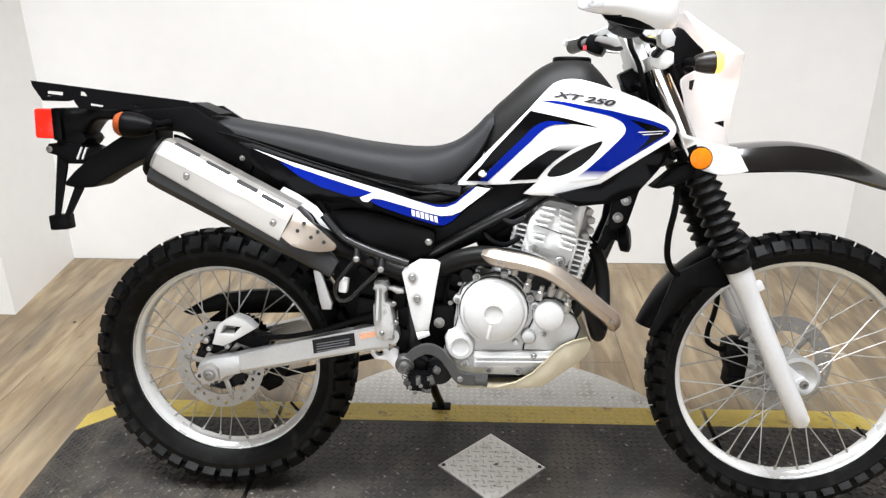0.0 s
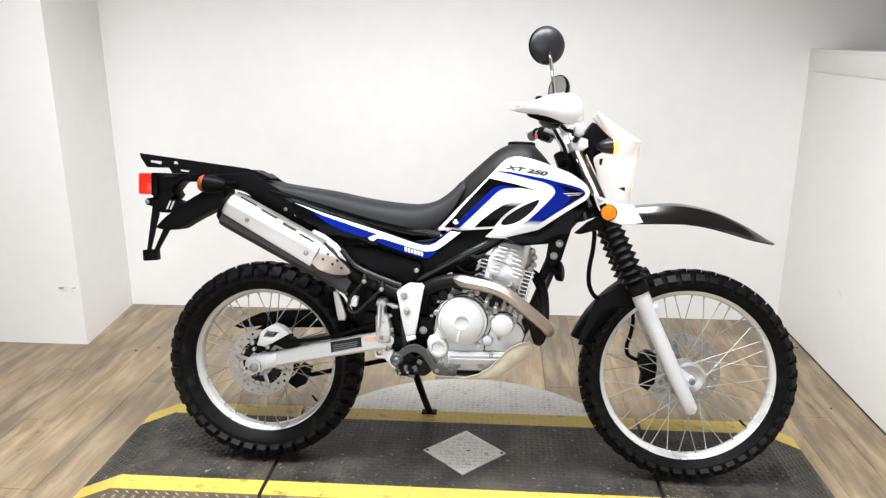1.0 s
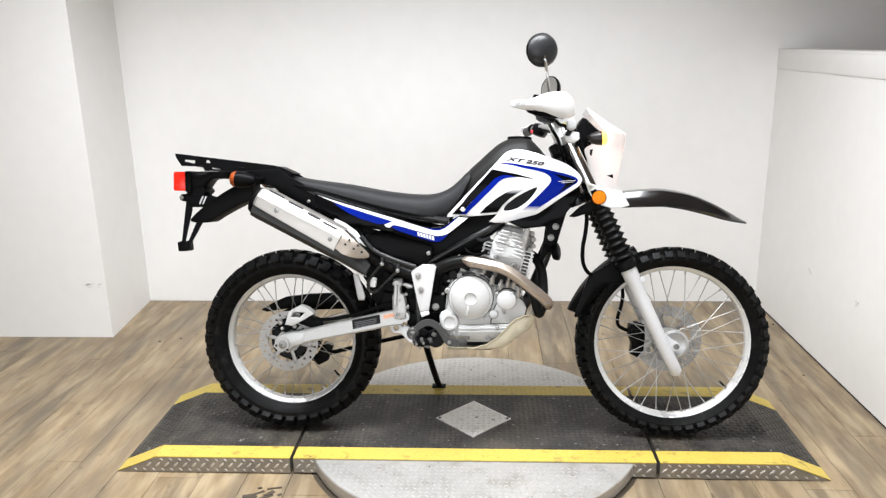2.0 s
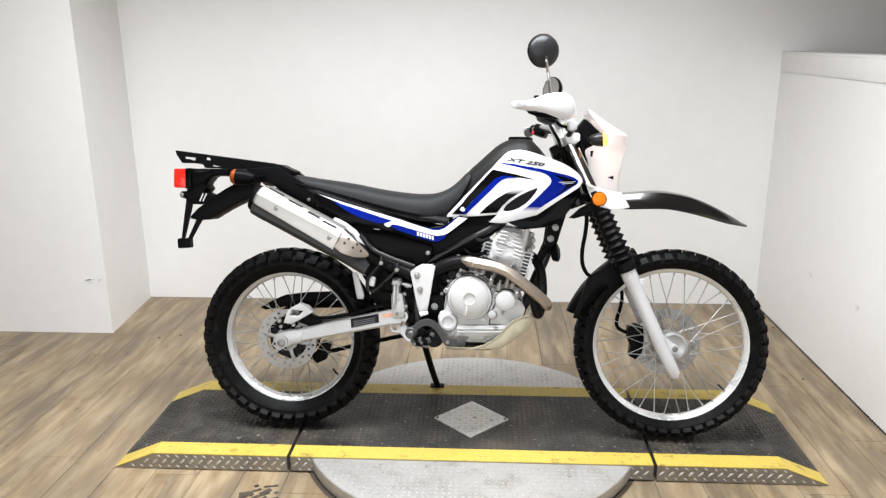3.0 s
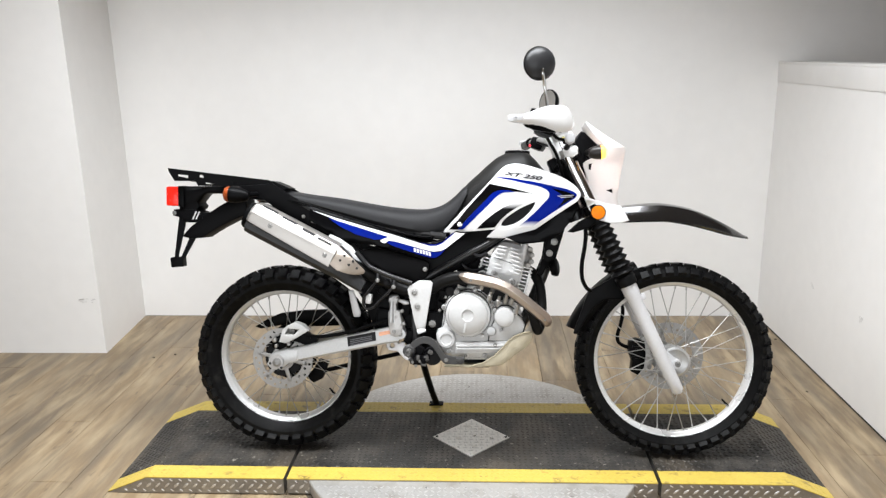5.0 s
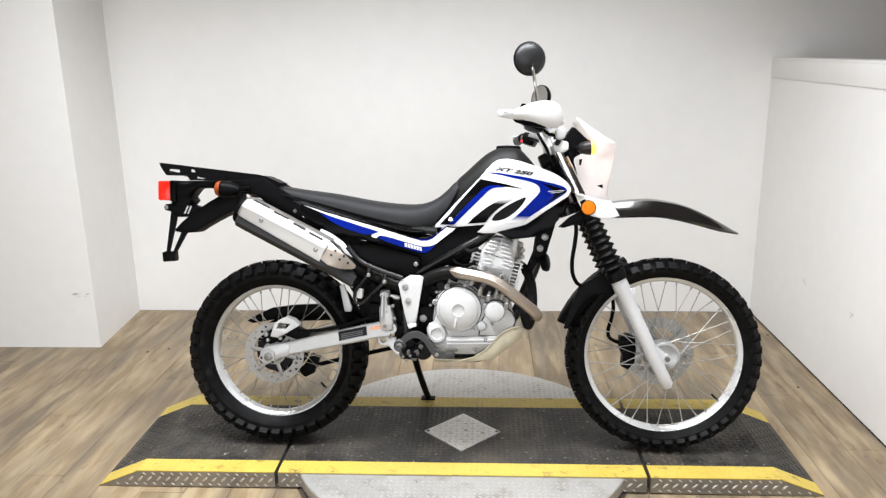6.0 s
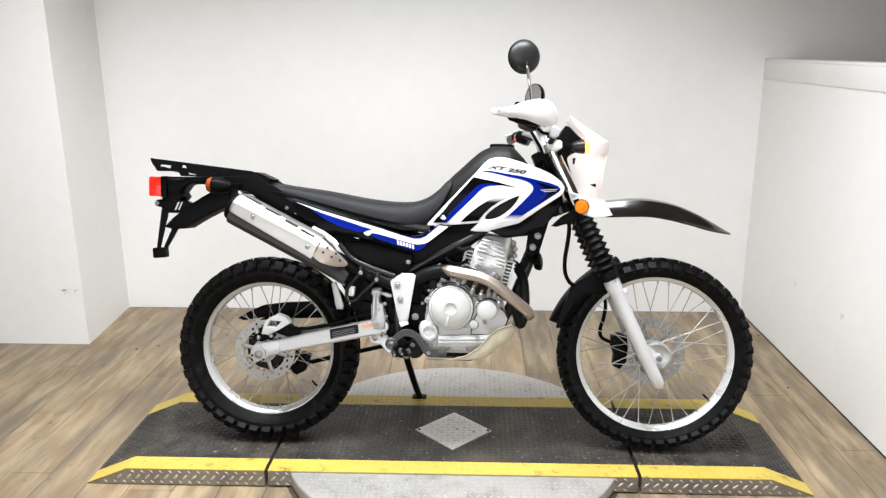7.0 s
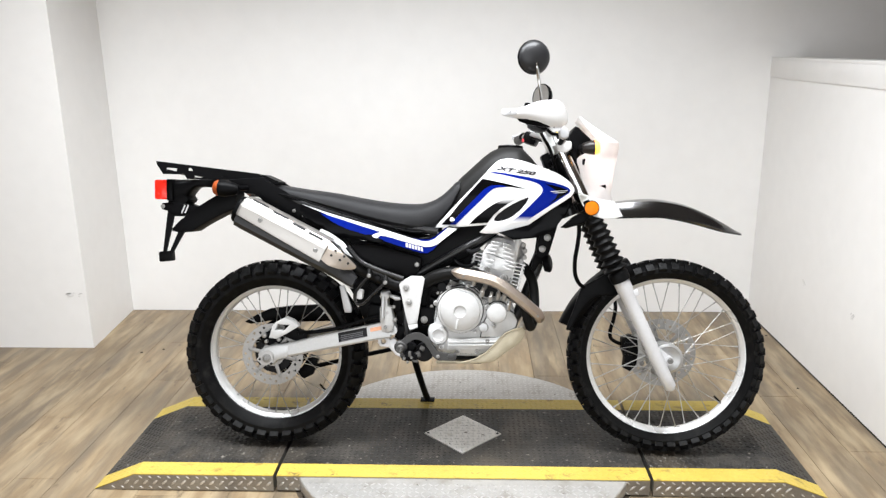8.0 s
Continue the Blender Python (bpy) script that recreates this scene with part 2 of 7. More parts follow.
BOLT = material("zinc_bolt", (0.24, 0.235, 0.225), 0.36, 0.9, vary=0.1, scale=40)
DISC_STEEL = material("brake_disc_steel", (0.30, 0.292, 0.28), 0.42, 0.75, vary=0.1, scale=20, grain=160)
WHITE = material("white_bodywork", (0.80, 0.80, 0.80), 0.30, vary=0.02, scale=5, grain=60, coat=0.5)
COWL = material("white_cowl_plastic", (0.86, 0.855, 0.85), 0.35, vary=0.03, scale=5, grain=60, coat=0.3)
BLUE = material("blue_graphic", (0.0015, 0.011, 0.20), 0.28, vary=0.10, scale=6, grain=60, coat=0.0, spec=0.03)
BLACK_GLOSS = material("gloss_black_bodywork", (0.0025, 0.0025, 0.0028), 0.12, vary=0.15, scale=8, grain=70, coat=0.015, spec=0.04)
BLACK_PLASTIC = material("black_plastic", (0.0025, 0.0025, 0.0028), 0.40, vary=0.2, scale=12, grain=160, bump=0.12, spec=0.06)
SATIN_BLACK = material("satin_black_paint", (0.0025, 0.0025, 0.0028), 0.42, 0.0, vary=0.2, scale=14, grain=120, bump=0.06, spec=0.06)
GREY_PLASTIC = material("dark_grey_plastic", (0.012, 0.012, 0.013), 0.45, vary=0.15, scale=12, grain=140, bump=0.1, spec=0.10)
VINYL = material("seat_vinyl", (0.016, 0.016, 0.017), 0.55, vary=0.15, scale=8, grain=220, bump=0.3, bump_scale=500, spec=0.16)
TANK_BLACK = material("textured_black_tank", (0.012, 0.0117, 0.0113), 0.5, vary=0.15, scale=9, grain=160, bump=0.1, spec=0.16)
RED_LENS = material("red_lens", (0.72, 0.018, 0.008), 0.25, vary=0.35, scale=40, coat=0.2, glow=0.34, spec=0.3)
# side reflector amber: a slight glow brightens it, though it is unlit
AMBER = material("amber_lens_slight_glow", (0.80, 0.20, 0.003), 0.4, vary=0.14, scale=90, coat=0.0, glow=0.06, spec=0.2)
AMBER_DARK = material("dark_amber_lens", (0.26, 0.052, 0.012), 0.3, vary=0.1, scale=60, spec=0.3)
BEAK = material("polished_black_fender", (0.006, 0.0055, 0.0055), 0.20, vary=0.15, scale=8, grain=70, coat=0.6, spec=0.5)
AMBER_LIT = material("lit_amber_lens", (1.0, 0.42, 0.06), 0.3, vary=0.05, glow=4.5)
MIRROR = material("mirror_glass", (0.75, 0.75, 0.75), 0.04, 1.0, vary=0.02, rough_vary=0.01)
CREAM = material("skid_plate_paint", (0.38, 0.335, 0.24), 0.40, 0.3, vary=0.08, scale=10, grain=90, stain=(0.40, 0.36, 0.27), stain_at=(0.55, 0.8))
BAR_INK = material("label_ink", (0.10, 0.10, 0.11), 0.5)
LABEL_ORANGE = material("orange_label", (0.60, 0.30, 0.18), 0.4, vary=0.25, scale=60)
RED_KNOB = material("red_switch", (0.6, 0.04, 0.05), 0.4)
YELLOW_TAG = material("yellow_tag", (0.75, 0.6, 0.05), 0.45)
LETTER = material("black_lettering", (0.02, 0.02, 0.025), 0.4)
WHITE_INK = material("white_lettering", (0.8, 0.8, 0.8), 0.4)


def patched(m, color, scale, lo, hi, stretch=(1, 1, 1), most=1.0, each=False):
    """Adds patches or specks of a second colour with a shape of their own."""
    nt = m.node_tree
    b = nt.nodes["Principled BSDF"]
    src = b.inputs["Base Color"].links[0].from_socket
    co, mp, tex, rng, mix = (nt.nodes.new("ShaderNode" + k) for k in ("TexCoord", "Mapping", "TexNoise", "MapRange", "Mix"))
    mp.inputs["Scale"].default_value, mp.inputs["Location"].default_value = stretch, (3.1, 7.7, 1.3)
    if each:
        where, shift = nt.nodes.new("ShaderNodeObjectInfo"), nt.nodes.new("ShaderNodeVectorMath")
        nt.links.new(co.outputs["Object"], shift.inputs[0])
        nt.links.new(where.outputs["Location"], shift.inputs[1])
        nt.links.new(shift.outputs[0], mp.inputs["Vector"])
    else:
        nt.links.new(co.outputs["Object"], mp.inputs["Vector"])
    nt.links.new(mp.outputs[0], tex.inputs["Vector"])
    tex.inputs["Scale"].default_value, tex.inputs["Detail"].default_value = scale, 5.0
    rng.inputs["From Min"].default_value, rng.inputs["From Max"].default_value, rng.inputs["To Max"].default_value = lo, hi, most
    nt.links.new(tex.outputs["Fac"], rng.inputs["Value"])
    mix.data_type = "RGBA"
    nt.links.new(rng.outputs[0], mix.inputs["Factor"])
    nt.links.new(src, mix.inputs["A"])
    mix.inputs["B"].default_value = (*color, 1)
    nt.links.new(mix.outputs["Result"], b.inputs["Base Color"])


patched(OAK, (0.118, 0.096, 0.070), 2.6, 0.42, 0.70, (4.0, 0.6, 1), 0.8, True)
patched(OAK, (0.06, 0.043, 0.027), 16.0, 0.66, 0.76, (1.5, 0.6, 1), 0.7, True)
patched(MAT_RUBBER, (0.24, 0.22, 0.19), 62.0, 0.65, 0.73)
patched(MAT_RUBBER, (0.105, 0.086, 0.064), 6.0, 0.50, 0.74, (1, 0.6, 1), 0.6)
patched(YELLOW, (0.13, 0.095, 0.035), 17.0, 0.61, 0.74, (1, 1.6, 1), 0.85)
patched(TREAD_WORN, (0.10, 0.08, 0.06), 40.0, 0.69, 0.75)
patched(DIAMOND_PLATE, (0.06, 0.045, 0.035), 46.0, 0.65, 0.71)


def translucent(m, share):
    """Thin plastic that lets part of the light through."""
    nt = m.node_tree
    b = nt.nodes["Principled BSDF"]
    t, mix = nt.nodes.new("ShaderNodeBsdfTranslucent"), nt.nodes.new("ShaderNodeMixShader")
    t.inputs["Color"].default_value = (0.85, 0.83, 0.82, 1)
    mix.inputs[0].default_value = share
    nt.links.new(b.outputs[0], mix.inputs[1])
    nt.links.new(t.outputs[0], mix.inputs[2])
    nt.links.new(mix.outputs[0], nt.nodes["Material Output"].inputs["Surface"])


translucent(COWL, 0.45)
BULB = material("headlight_bulb", (1.0, 0.80, 0.74), 0.3, vary=0.02, glow=20.0)
SMOKED = material("smoked_grey_housing", (0.020, 0.017, 0.016), 0.3, vary=0.1, spec=0.3)
# ---- room ----
def prism(name, corners, z0, z1, mat):
    bm = bmesh.new()
    lo, hi = [bm.verts.new((x, y, z0)) for x, y in corners], [bm.verts.new((x, y, z1)) for x, y in corners]
    n = len(corners)
    bm.faces.new(lo)
    bm.faces.new(hi)
    for i in range(n):
        bm.faces.new((lo[i], lo[(i + 1) % n], hi[(i + 1) % n], hi[i]))
    return tagged(link(name, bm, mat), kind="structure")


BACK, COLUMN_FACE, HALF_WALL, HALF_TOP, ROOF = 1.465, 0.915, 1.515, 1.335, 2.7
tagged(prism("wall_north", [(-1.875, BACK), (3.2, BACK), (3.2, BACK + 0.12), (-1.875, BACK + 0.12)], 0, ROOF, WALL), "white painted back wall", "wall")
tagged(prism("wall_column", [(-1.81, COLUMN_FACE), (-1.867, BACK + 0.12), (-4.0, BACK + 0.12), (-4.0, COLUMN_FACE)], 0, ROOF, WALL), "white painted projecting wall beside the recess", "wall")
# walls out of view close the room; their dark tan shapes the bounce
tagged(prism("wall_west", [(-4.12, -4.6), (-4.0, -4.6), (-4.0, BACK + 0.12), (-4.12, BACK + 0.12)], 0, ROOF, SHOP_WALL), "unseen shop wall, dark tan to tint bounced light", "wall")
def south_wall():
    """The shop side, with its wide opening cut through."""
    bm = plate([(-4.0, 0), (3.2, 0), (3.2, ROOF), (-4.0, ROOF)], -4.72, -4.6, [[(-3.65, 0.35), (1.65, 0.35), (1.65, 2.15), (-3.65, 2.15)]])
    return tagged(link("wall_south", bm, SHOP_WALL), "unseen shop wall with a wide opening, dark tan to tint bounced light", "wall", kind="structure")


south_wall()
tagged(prism("wall_east", [(3.2, -4.72), (3.32, -4.72), (3.32, BACK + 0.12), (3.2, BACK + 0.12)], 0, ROOF, SHOP_WALL), "unseen shop wall, dark tan to tint bounced light", "wall")
tagged(prism("ceiling", [(-4.12, -4.72), (3.32, -4.72), (3.32, BACK + 0.12), (-4.12, BACK + 0.12)], ROOF, ROOF + 0.1, CEIL), "unseen ceiling, dark warm grey to tint bounced light", "ceiling")
half = prism("wall_partition", [(HALF_WALL, -1.9), (HALF_WALL + 0.13, -1.9), (HALF_WALL + 0.13, BACK - 0.001), (HALF_WALL, BACK - 0.001)], 0, HALF_TOP - 0.012, WALL)
tagged(half, "white half-height partition wall with a flat cap", "wall")
bm = box((0.134, BACK + 1.898, 0.012), pose(HALF_WALL + 0.0632, (BACK - 1.9) / 2, HALF_TOP - 0.006), bevel=0.001)
part("wall_cap", bm, WALL, half)
bm = box((0.006, BACK + 1.898, 0.085), pose(HALF_WALL - 0.0008, (BACK - 1.9) / 2, HALF_TOP - 0.0546), bevel=0.001)
part("trim", bm, WALL, half)

# dark line where the partition meets the boards
part("trim", box((0.003, BACK + 1.9, 0.005), pose(HALF_WALL - 0.0016, (BACK - 1.9) / 2, 0.0026)), GAP_BLACK, half)
# scuff mark on the projecting wall
bm = bmesh.new()
for i in range(9):
    box((random.uniform(0.008, 0.03), 0.001, random.uniform(0.002, 0.006)), pose(-1.88 + random.uniform(-0.045, 0.045), COLUMN_FACE - 0.001, 0.27 + random.uniform(-0.012, 0.014), 0, random.uniform(-30, 5), 0), bm)
tagged(link("scuff_mark", bm, SCUFF), "faint grey scuff mark on white wall", "scuff", kind="structure")

# floor: boards run away from the viewer
floor = prism("floor", [(-4.12, -4.72), (3.32, -4.72), (3.32, BACK + 0.12), (-4.12, BACK + 0.12)], -0.06, -0.006, OAK_GAP)
tagged(floor, "light oak wood plank floor", "floor")
BOARD, LONG = 0.152, 1.22


def board_mesh(length):
    bm = box((BOARD - 0.0014, length - 0.0014, 0.008))
    top = [e for e in bm.edges if all(v.co.z > 0 for v in e.verts)]
    bmesh.ops.bevel(bm, geom=top, offset=0.0006, segments=1, affect="EDGES")
    me = bpy.data.meshes.new("floor_board")
    bm.to_mesh(me)
    bm.free()
    me.materials.append(OAK)
    return me


# ---- turntable and ramps ----
DECK, FRONT, REAR, SEAM = 0.060, -0.290, 0.274, 0.608
STRIPE_F, STRIPE_R = FRONT + 0.074, REAR - 0.082
CX, CY, CR = 0.0, -0.022, 0.592

turntable = new("display_turntable")
tagged(turntable, "round tread-plate turntable with black matted deck and yellow edges", "turntable")
bm = revolve([(CR - 0.02, 0.0), (CR - 0.004, 0.004), (CR, 0.012), (CR, DECK - 0.010), (CR - 0.003, DECK - 0.0065), (CR - 0.006, DECK - 0.006)], (CX, CY, 0), (0, 0, 1), 96)
disc = part("disc", bm, TREAD_WORN, turntable, "worn bare metal tread-plate disc")


bm = ring_body([(CR + 0.012, 0.0), (CR + 0.012, 0.0012), (CR - 0.03, 0.0012), (CR - 0.03, 0.0)], 96)
bm.transform(Matrix(((1, 0, 0, CX), (0, 0, 1, CY), (0, 1, 0, 0.0002), (0, 0, 0, 1))))
part("floor_ring", bm, OAK_DARK, turntable, "thin dark ring on the floor round the disc")


def on_disc(x, y):
    return math.hypot(x - CX, y - CY) < CR - 0.018 and (y < FRONT - 0.014 or y > REAR + 0.014)


def up_treads(name, spots, mat, parent, dims, z):
    me = lozenges(spots, *dims)
    me.materials.append(mat)
    ob = new(name, me)
    ob.parent = parent
    ob.matrix_basis = pose(0, 0, z)
    return tagged(ob, kind="stuff")


up_treads("disc_treads", tread_field(on_disc, -0.6, 0.6, -0.62, 0.58, 0.0205), TREAD_TOP, turntable, (0.0205, 0.0062, 0.0014), DECK - 0.006)


def slab(name, corners, z0, z1, mat, parent, label="", bevel=0.0015):
    bm = bmesh.new()
    lo, hi = [bm.verts.new((x, y, z0)) for x, y in corners], [bm.verts.new((x, y, z1)) for x, y in corners]
    n = len(corners)
    bm.faces.new(lo)
    bm.faces.new(hi)
    for i in range(n):
        bm.faces.new((lo[i], lo[(i + 1) % n], hi[(i + 1) % n], hi[i]))
    if bevel:
        bmesh.ops.bevel(bm, geom=[e for e in bm.edges if all(v.co.z == z1 for v in e.verts)], offset=bevel, segments=1, affect="EDGES")
    return part(name, bm, mat, parent, label)


S = SEAM - 0.006
DIAG = 0.138
slab("deck", [(-S, FRONT), (S, FRONT), (S, REAR), (-S, REAR)], 0.006, DECK - 0.003, TREAD_STEEL, turntable, "steel deck under the mat")
bm = plate([(-S, STRIPE_F), (S, STRIPE_F), (S, STRIPE_R), (-S, STRIPE_R)], 0, 0.003, holes=[[(-DIAG - 0.005, 0), (0, -DIAG - 0.005), (DIAG + 0.005, 0), (0, DIAG + 0.005)]])
bm.transform(Matrix(((1, 0, 0, 0), (0, 0, 1, 0), (0, 1, 0, DECK - 0.003), (0, 0, 0, 1))))
part("mat", bm, MAT_RUBBER, turntable, "black rubber tread mat, dusty")
bm = plate([(-DIAG, 0), (0, -DIAG), (DIAG, 0), (0, DIAG)], 0, 0.004, round_edge=0)
bm.transform(Matrix(((1, 0, 0, 0), (0, 0, 1, 0), (0, 1, 0, DECK - 0.003), (0, 0, 0, 1))))
part("diamond_plate", bm, DIAMOND_PLATE, turntable, "bare metal diamond-shaped tread plate")
spots = []
for i in range(-7, 8):
    for k in range(-7, 8):
        x, y = 0.0195 * i, 0.0195 * k
        if abs(x) + abs(y) < DIAG - 0.014:
            a, b = (Vector((1, 0, 0)), Vector((0, 1, 0))) if (i + k) % 2 else (Vector((0, 1, 0)), Vector((-1, 0, 0)))
            spots.append((Vector((x, y, 0)), a, b, Vector((0, 0, 1))))
up_treads("plate_treads", spots, TREAD_TOP, turntable, (0.023, 0.0068, 0.0020), DECK + 0.001)
for x, y in ((-DIAG + 0.014, 0), (DIAG - 0.014, 0)):
    part("plate_screw", revolve([(0.005, 0), (0.005, 0.0016), (0.003, 0.002)], (x, y, DECK + 0.001), (0, 0, 1), 12), GAP_BLACK, turntable)
for a, b in ((FRONT, STRIPE_F), (STRIPE_R, REAR)):
    slab("yellow_stripe", [(-S, a), (S, a), (S, b), (-S, b)], DECK - 0.003, DECK + 0.0004, YELLOW, turntable, "worn yellow edge stripe")
    up_treads("stripe_treads", tread_field(lambda x, y: True, -S, S - 0.02, a, b - 0.010, 0.0190), YELLOW, turntable, (0.0195, 0.0060, 0.0015), DECK + 0.0004)
up_treads("mat_treads", tread_field(lambda x, y: abs(x) + abs(y) > DIAG + 0.02, -S, S - 0.012, STRIPE_F, STRIPE_R - 0.010, 0.0190), MAT_RUBBER, turntable, (0.0200, 0.0058, 0.0020), DECK)


def side_spots(x0, x1, z_of, y, pitch=0.0315):
    """Slanting treads along an upright panel, with short counter-slanting ones between."""
    spots, lo, hi = [], min(x0, x1), max(x0, x1)
    for i in range(int((hi - lo) / pitch) + 1):
        for k, z in enumerate((0.030, 0.0115, 0.0490)):
            x = lo + (i + (0.5 if k == 0 else 0.0)) * pitch
            if not lo + 0.012 < x < hi - 0.012 or z + (0.011 if k == 0 else 0.005) > z_of(x) - 0.002:
                continue
            a = Vector((0.74, 0, 0.67)) if k == 0 else Vector((0.80, 0, -0.60)) * 0.62
            spots.append((Vector((x, y, z)), a, Vector((-a.z, 0, a.x)), Vector((0, -1, 0))))
    return spots


me = lozenges(side_spots(-S, S, lambda x: DECK, FRONT), 0.0265, 0.0076, 0.0024)
me.materials.append(TREAD_TOP)
ob = new("side_treads", me)
ob.parent = turntable
tagged(ob, kind="stuff")


def ramp(side, flat, tip):
    """A ramp from the seam out to the tip; side -1 or 1."""
    thing = new("loading_ramp")
    tagged(thing, "low tread-plate ramp with black matted top and yellow edges", "ramp", "ramps at both ends of the turntable")
    x0, x1, x2 = side * (SEAM + 0.006), side * flat, side * tip
    profile = [(x0, 0.004), (x0, DECK - 0.003), (x1, DECK - 0.003), (x2, 0.003), (x2, 0.001)]
    bm = bmesh.new()
    a, b = [bm.verts.new((x, FRONT, z)) for x, z in profile], [bm.verts.new((x, REAR, z)) for x, z in profile]
    bm.faces.new(a)
    bm.faces.new(b)
    for i in range(5):
        bm.faces.new((a[i], a[(i + 1) % 5], b[(i + 1) % 5], b[i]))
    part("ramp_body", bm, TREAD_STEEL, thing, "tread-plate side panels")
    zof = lambda x: DECK if abs(x) <= flat else DECK - (DECK - 0.004) * (abs(x) - flat) / (tip - flat)

    def skin(name, y0, y1, lift, mat, label):
        bm = bmesh.new()
        rows = []
        for x in (x0, x1, x2):
            z = zof(x)
            rows.append([bm.verts.new(p) for p in ((x, y0, z - 0.003), (x, y0, z + lift), (x, y1, z + lift), (x, y1, z - 0.003))])
        for p, q in zip(rows, rows[1:]):
            for i in range(4):
                bm.faces.new((p[i], p[(i + 1) % 4], q[(i + 1) % 4], q[i]))
        bm.faces.new(rows[0])
        bm.faces.new(rows[-1])
        return part(name, bm, mat, thing, label, sharp=0.1)

    skin("mat", STRIPE_F, STRIPE_R, 0.0, MAT_RUBBER, "black rubber tread mat")
    skin("yellow_stripe", FRONT, STRIPE_F, 0.0005, YELLOW, "worn yellow edge stripe")
    skin("yellow_stripe", STRIPE_R, REAR, 0.0005, YELLOW, "worn yellow edge stripe")
    slope = Vector((side * (tip - flat), 0, -(DECK - 0.004))).normalized() * side

    def lay(x, y, a, b):
        d = Vector((1, 0, 0)) if abs(x) < flat else slope
        n = d.cross(Vector((0, 1, 0)))
        return Vector((x, y, zof(x) + 0.0004)), d * a.x + Vector((0, a.y, 0)), d * b.x + Vector((0, b.y, 0)), n

    lo, hi = min(x0, x2), max(x0, x2)
    up_treads("mat_treads", tread_field(lambda x, y: abs(x) < tip - 0.01, lo, hi - 0.012, STRIPE_F, STRIPE_R - 0.010, 0.0190, lay), MAT_RUBBER, thing, (0.0205, 0.0064, 0.0028), 0)
    for a, b in ((FRONT, STRIPE_F), (STRIPE_R, REAR)):
        up_treads("stripe_treads", tread_field(lambda x, y: abs(x) < tip - 0.01, lo, hi - 0.012, a, b - 0.010, 0.0190, lay), YELLOW, thing, (0.0195, 0.0060, 0.0015), 0)
    me = lozenges(side_spots(x0, x2, zof, FRONT), 0.0265, 0.0076, 0.0024)
    me.materials.append(TREAD_TOP)
    ob = new("side_treads", me)
    ob.parent = thing
    tagged(ob, kind="stuff")
    return thing


ramp(-1, 1.075, 1.212)
ramp(1, 1.025, 1.165)
# ---- motorcycle ----
PEDAL_GREY = material("worn_grey_pedal_paint", (0.042, 0.041, 0.040), 0.5, 0.2, vary=0.2, scale=20, grain=120, bump=0.1)
# Its own axes: x forward, y to its left, z up in the plane of its wheels; it leans on its side stand.
bike = new("motorcycle")
bike.matrix_world = pose(0.019, -0.079, DECK + 0.002, 0, 0, -1.85) @ pose(0, 0, 0, -11.3, 0, 0)
tagged(bike, "white, blue and black dual-sport motorcycle leaning on its side stand", "motorcycle")


def bolt(x, y, z, r=0.009, parent=None, axis=(0, -1, 0), mat=None, name="bolt"):
    r *= 0.74
    bm = revolve([(r * 1.3, 0.0), (r * 1.3, 0.0012), (r, 0.0016), (r, 0.0042), (r * 0.85, 0.005), (r * 0.5, 0.005), (r * 0.45, 0.002)], (x, y, z), axis, 12)
    return part(name, bm, mat or BOLT, parent or bike)


def tyre_mesh(inner, outer, half, knobs, knob_h):
    c = outer - knob_h
    prof = [(inner - 0.004, -half * 0.62), (inner + 0.006, -half * 0.80), (inner + (c - inner) * 0.35, -half * 0.99), (inner + (c - inner) * 0.62, -half * 0.97),
            (c - 0.012, -half * 0.78), (c - 0.003, -half * 0.4), (c, 0), (c - 0.003, half * 0.4), (c - 0.012, half * 0.78),
            (inner + (c - inner) * 0.62, half * 0.97), (inner + (c - inner) * 0.35, half * 0.99), (inner + 0.006, half * 0.80), (inner - 0.004, half * 0.62)]
    return ring_body(prof, 96)


def tread_blocks(tyre, outer, half, knobs, knob_h):
    """Rubber blocks round the carcass: two shoulder rows and two middle rows."""
    c, arc = outer - knob_h, 2 * math.pi * outer / knobs
    shapes = []
    for wid, part_of in ((half * 0.60, 0.60), (half * 0.46, 0.52)):
        bm = box((2 * knob_h, wid, arc * part_of), bevel=0.0012)
        me = bpy.data.meshes.new("tread_block")
        bm.to_mesh(me)
        bm.free()
        me.materials.append(RUBBER)
        shapes.append(me)
    for q in range(knobs):
        for y, tilt, kind, shift, drop in ((-half * 0.86, -50, 0, 0.0, 0.0145), (-half * 0.30, -8, 1, 0.5, 0.0), (half * 0.30, 8, 1, 0.0, 0.0), (half * 0.86, 50, 0, 0.5, 0.0145)):
            ob = new("tread_block", shapes[kind])
            ob.parent = tyre
            ob.matrix_basis = pose(0, 0, 0, 0, 360 * (q + shift) / knobs, 0) @ pose(c - drop - 0.002, y, 0, 0, 0, tilt)


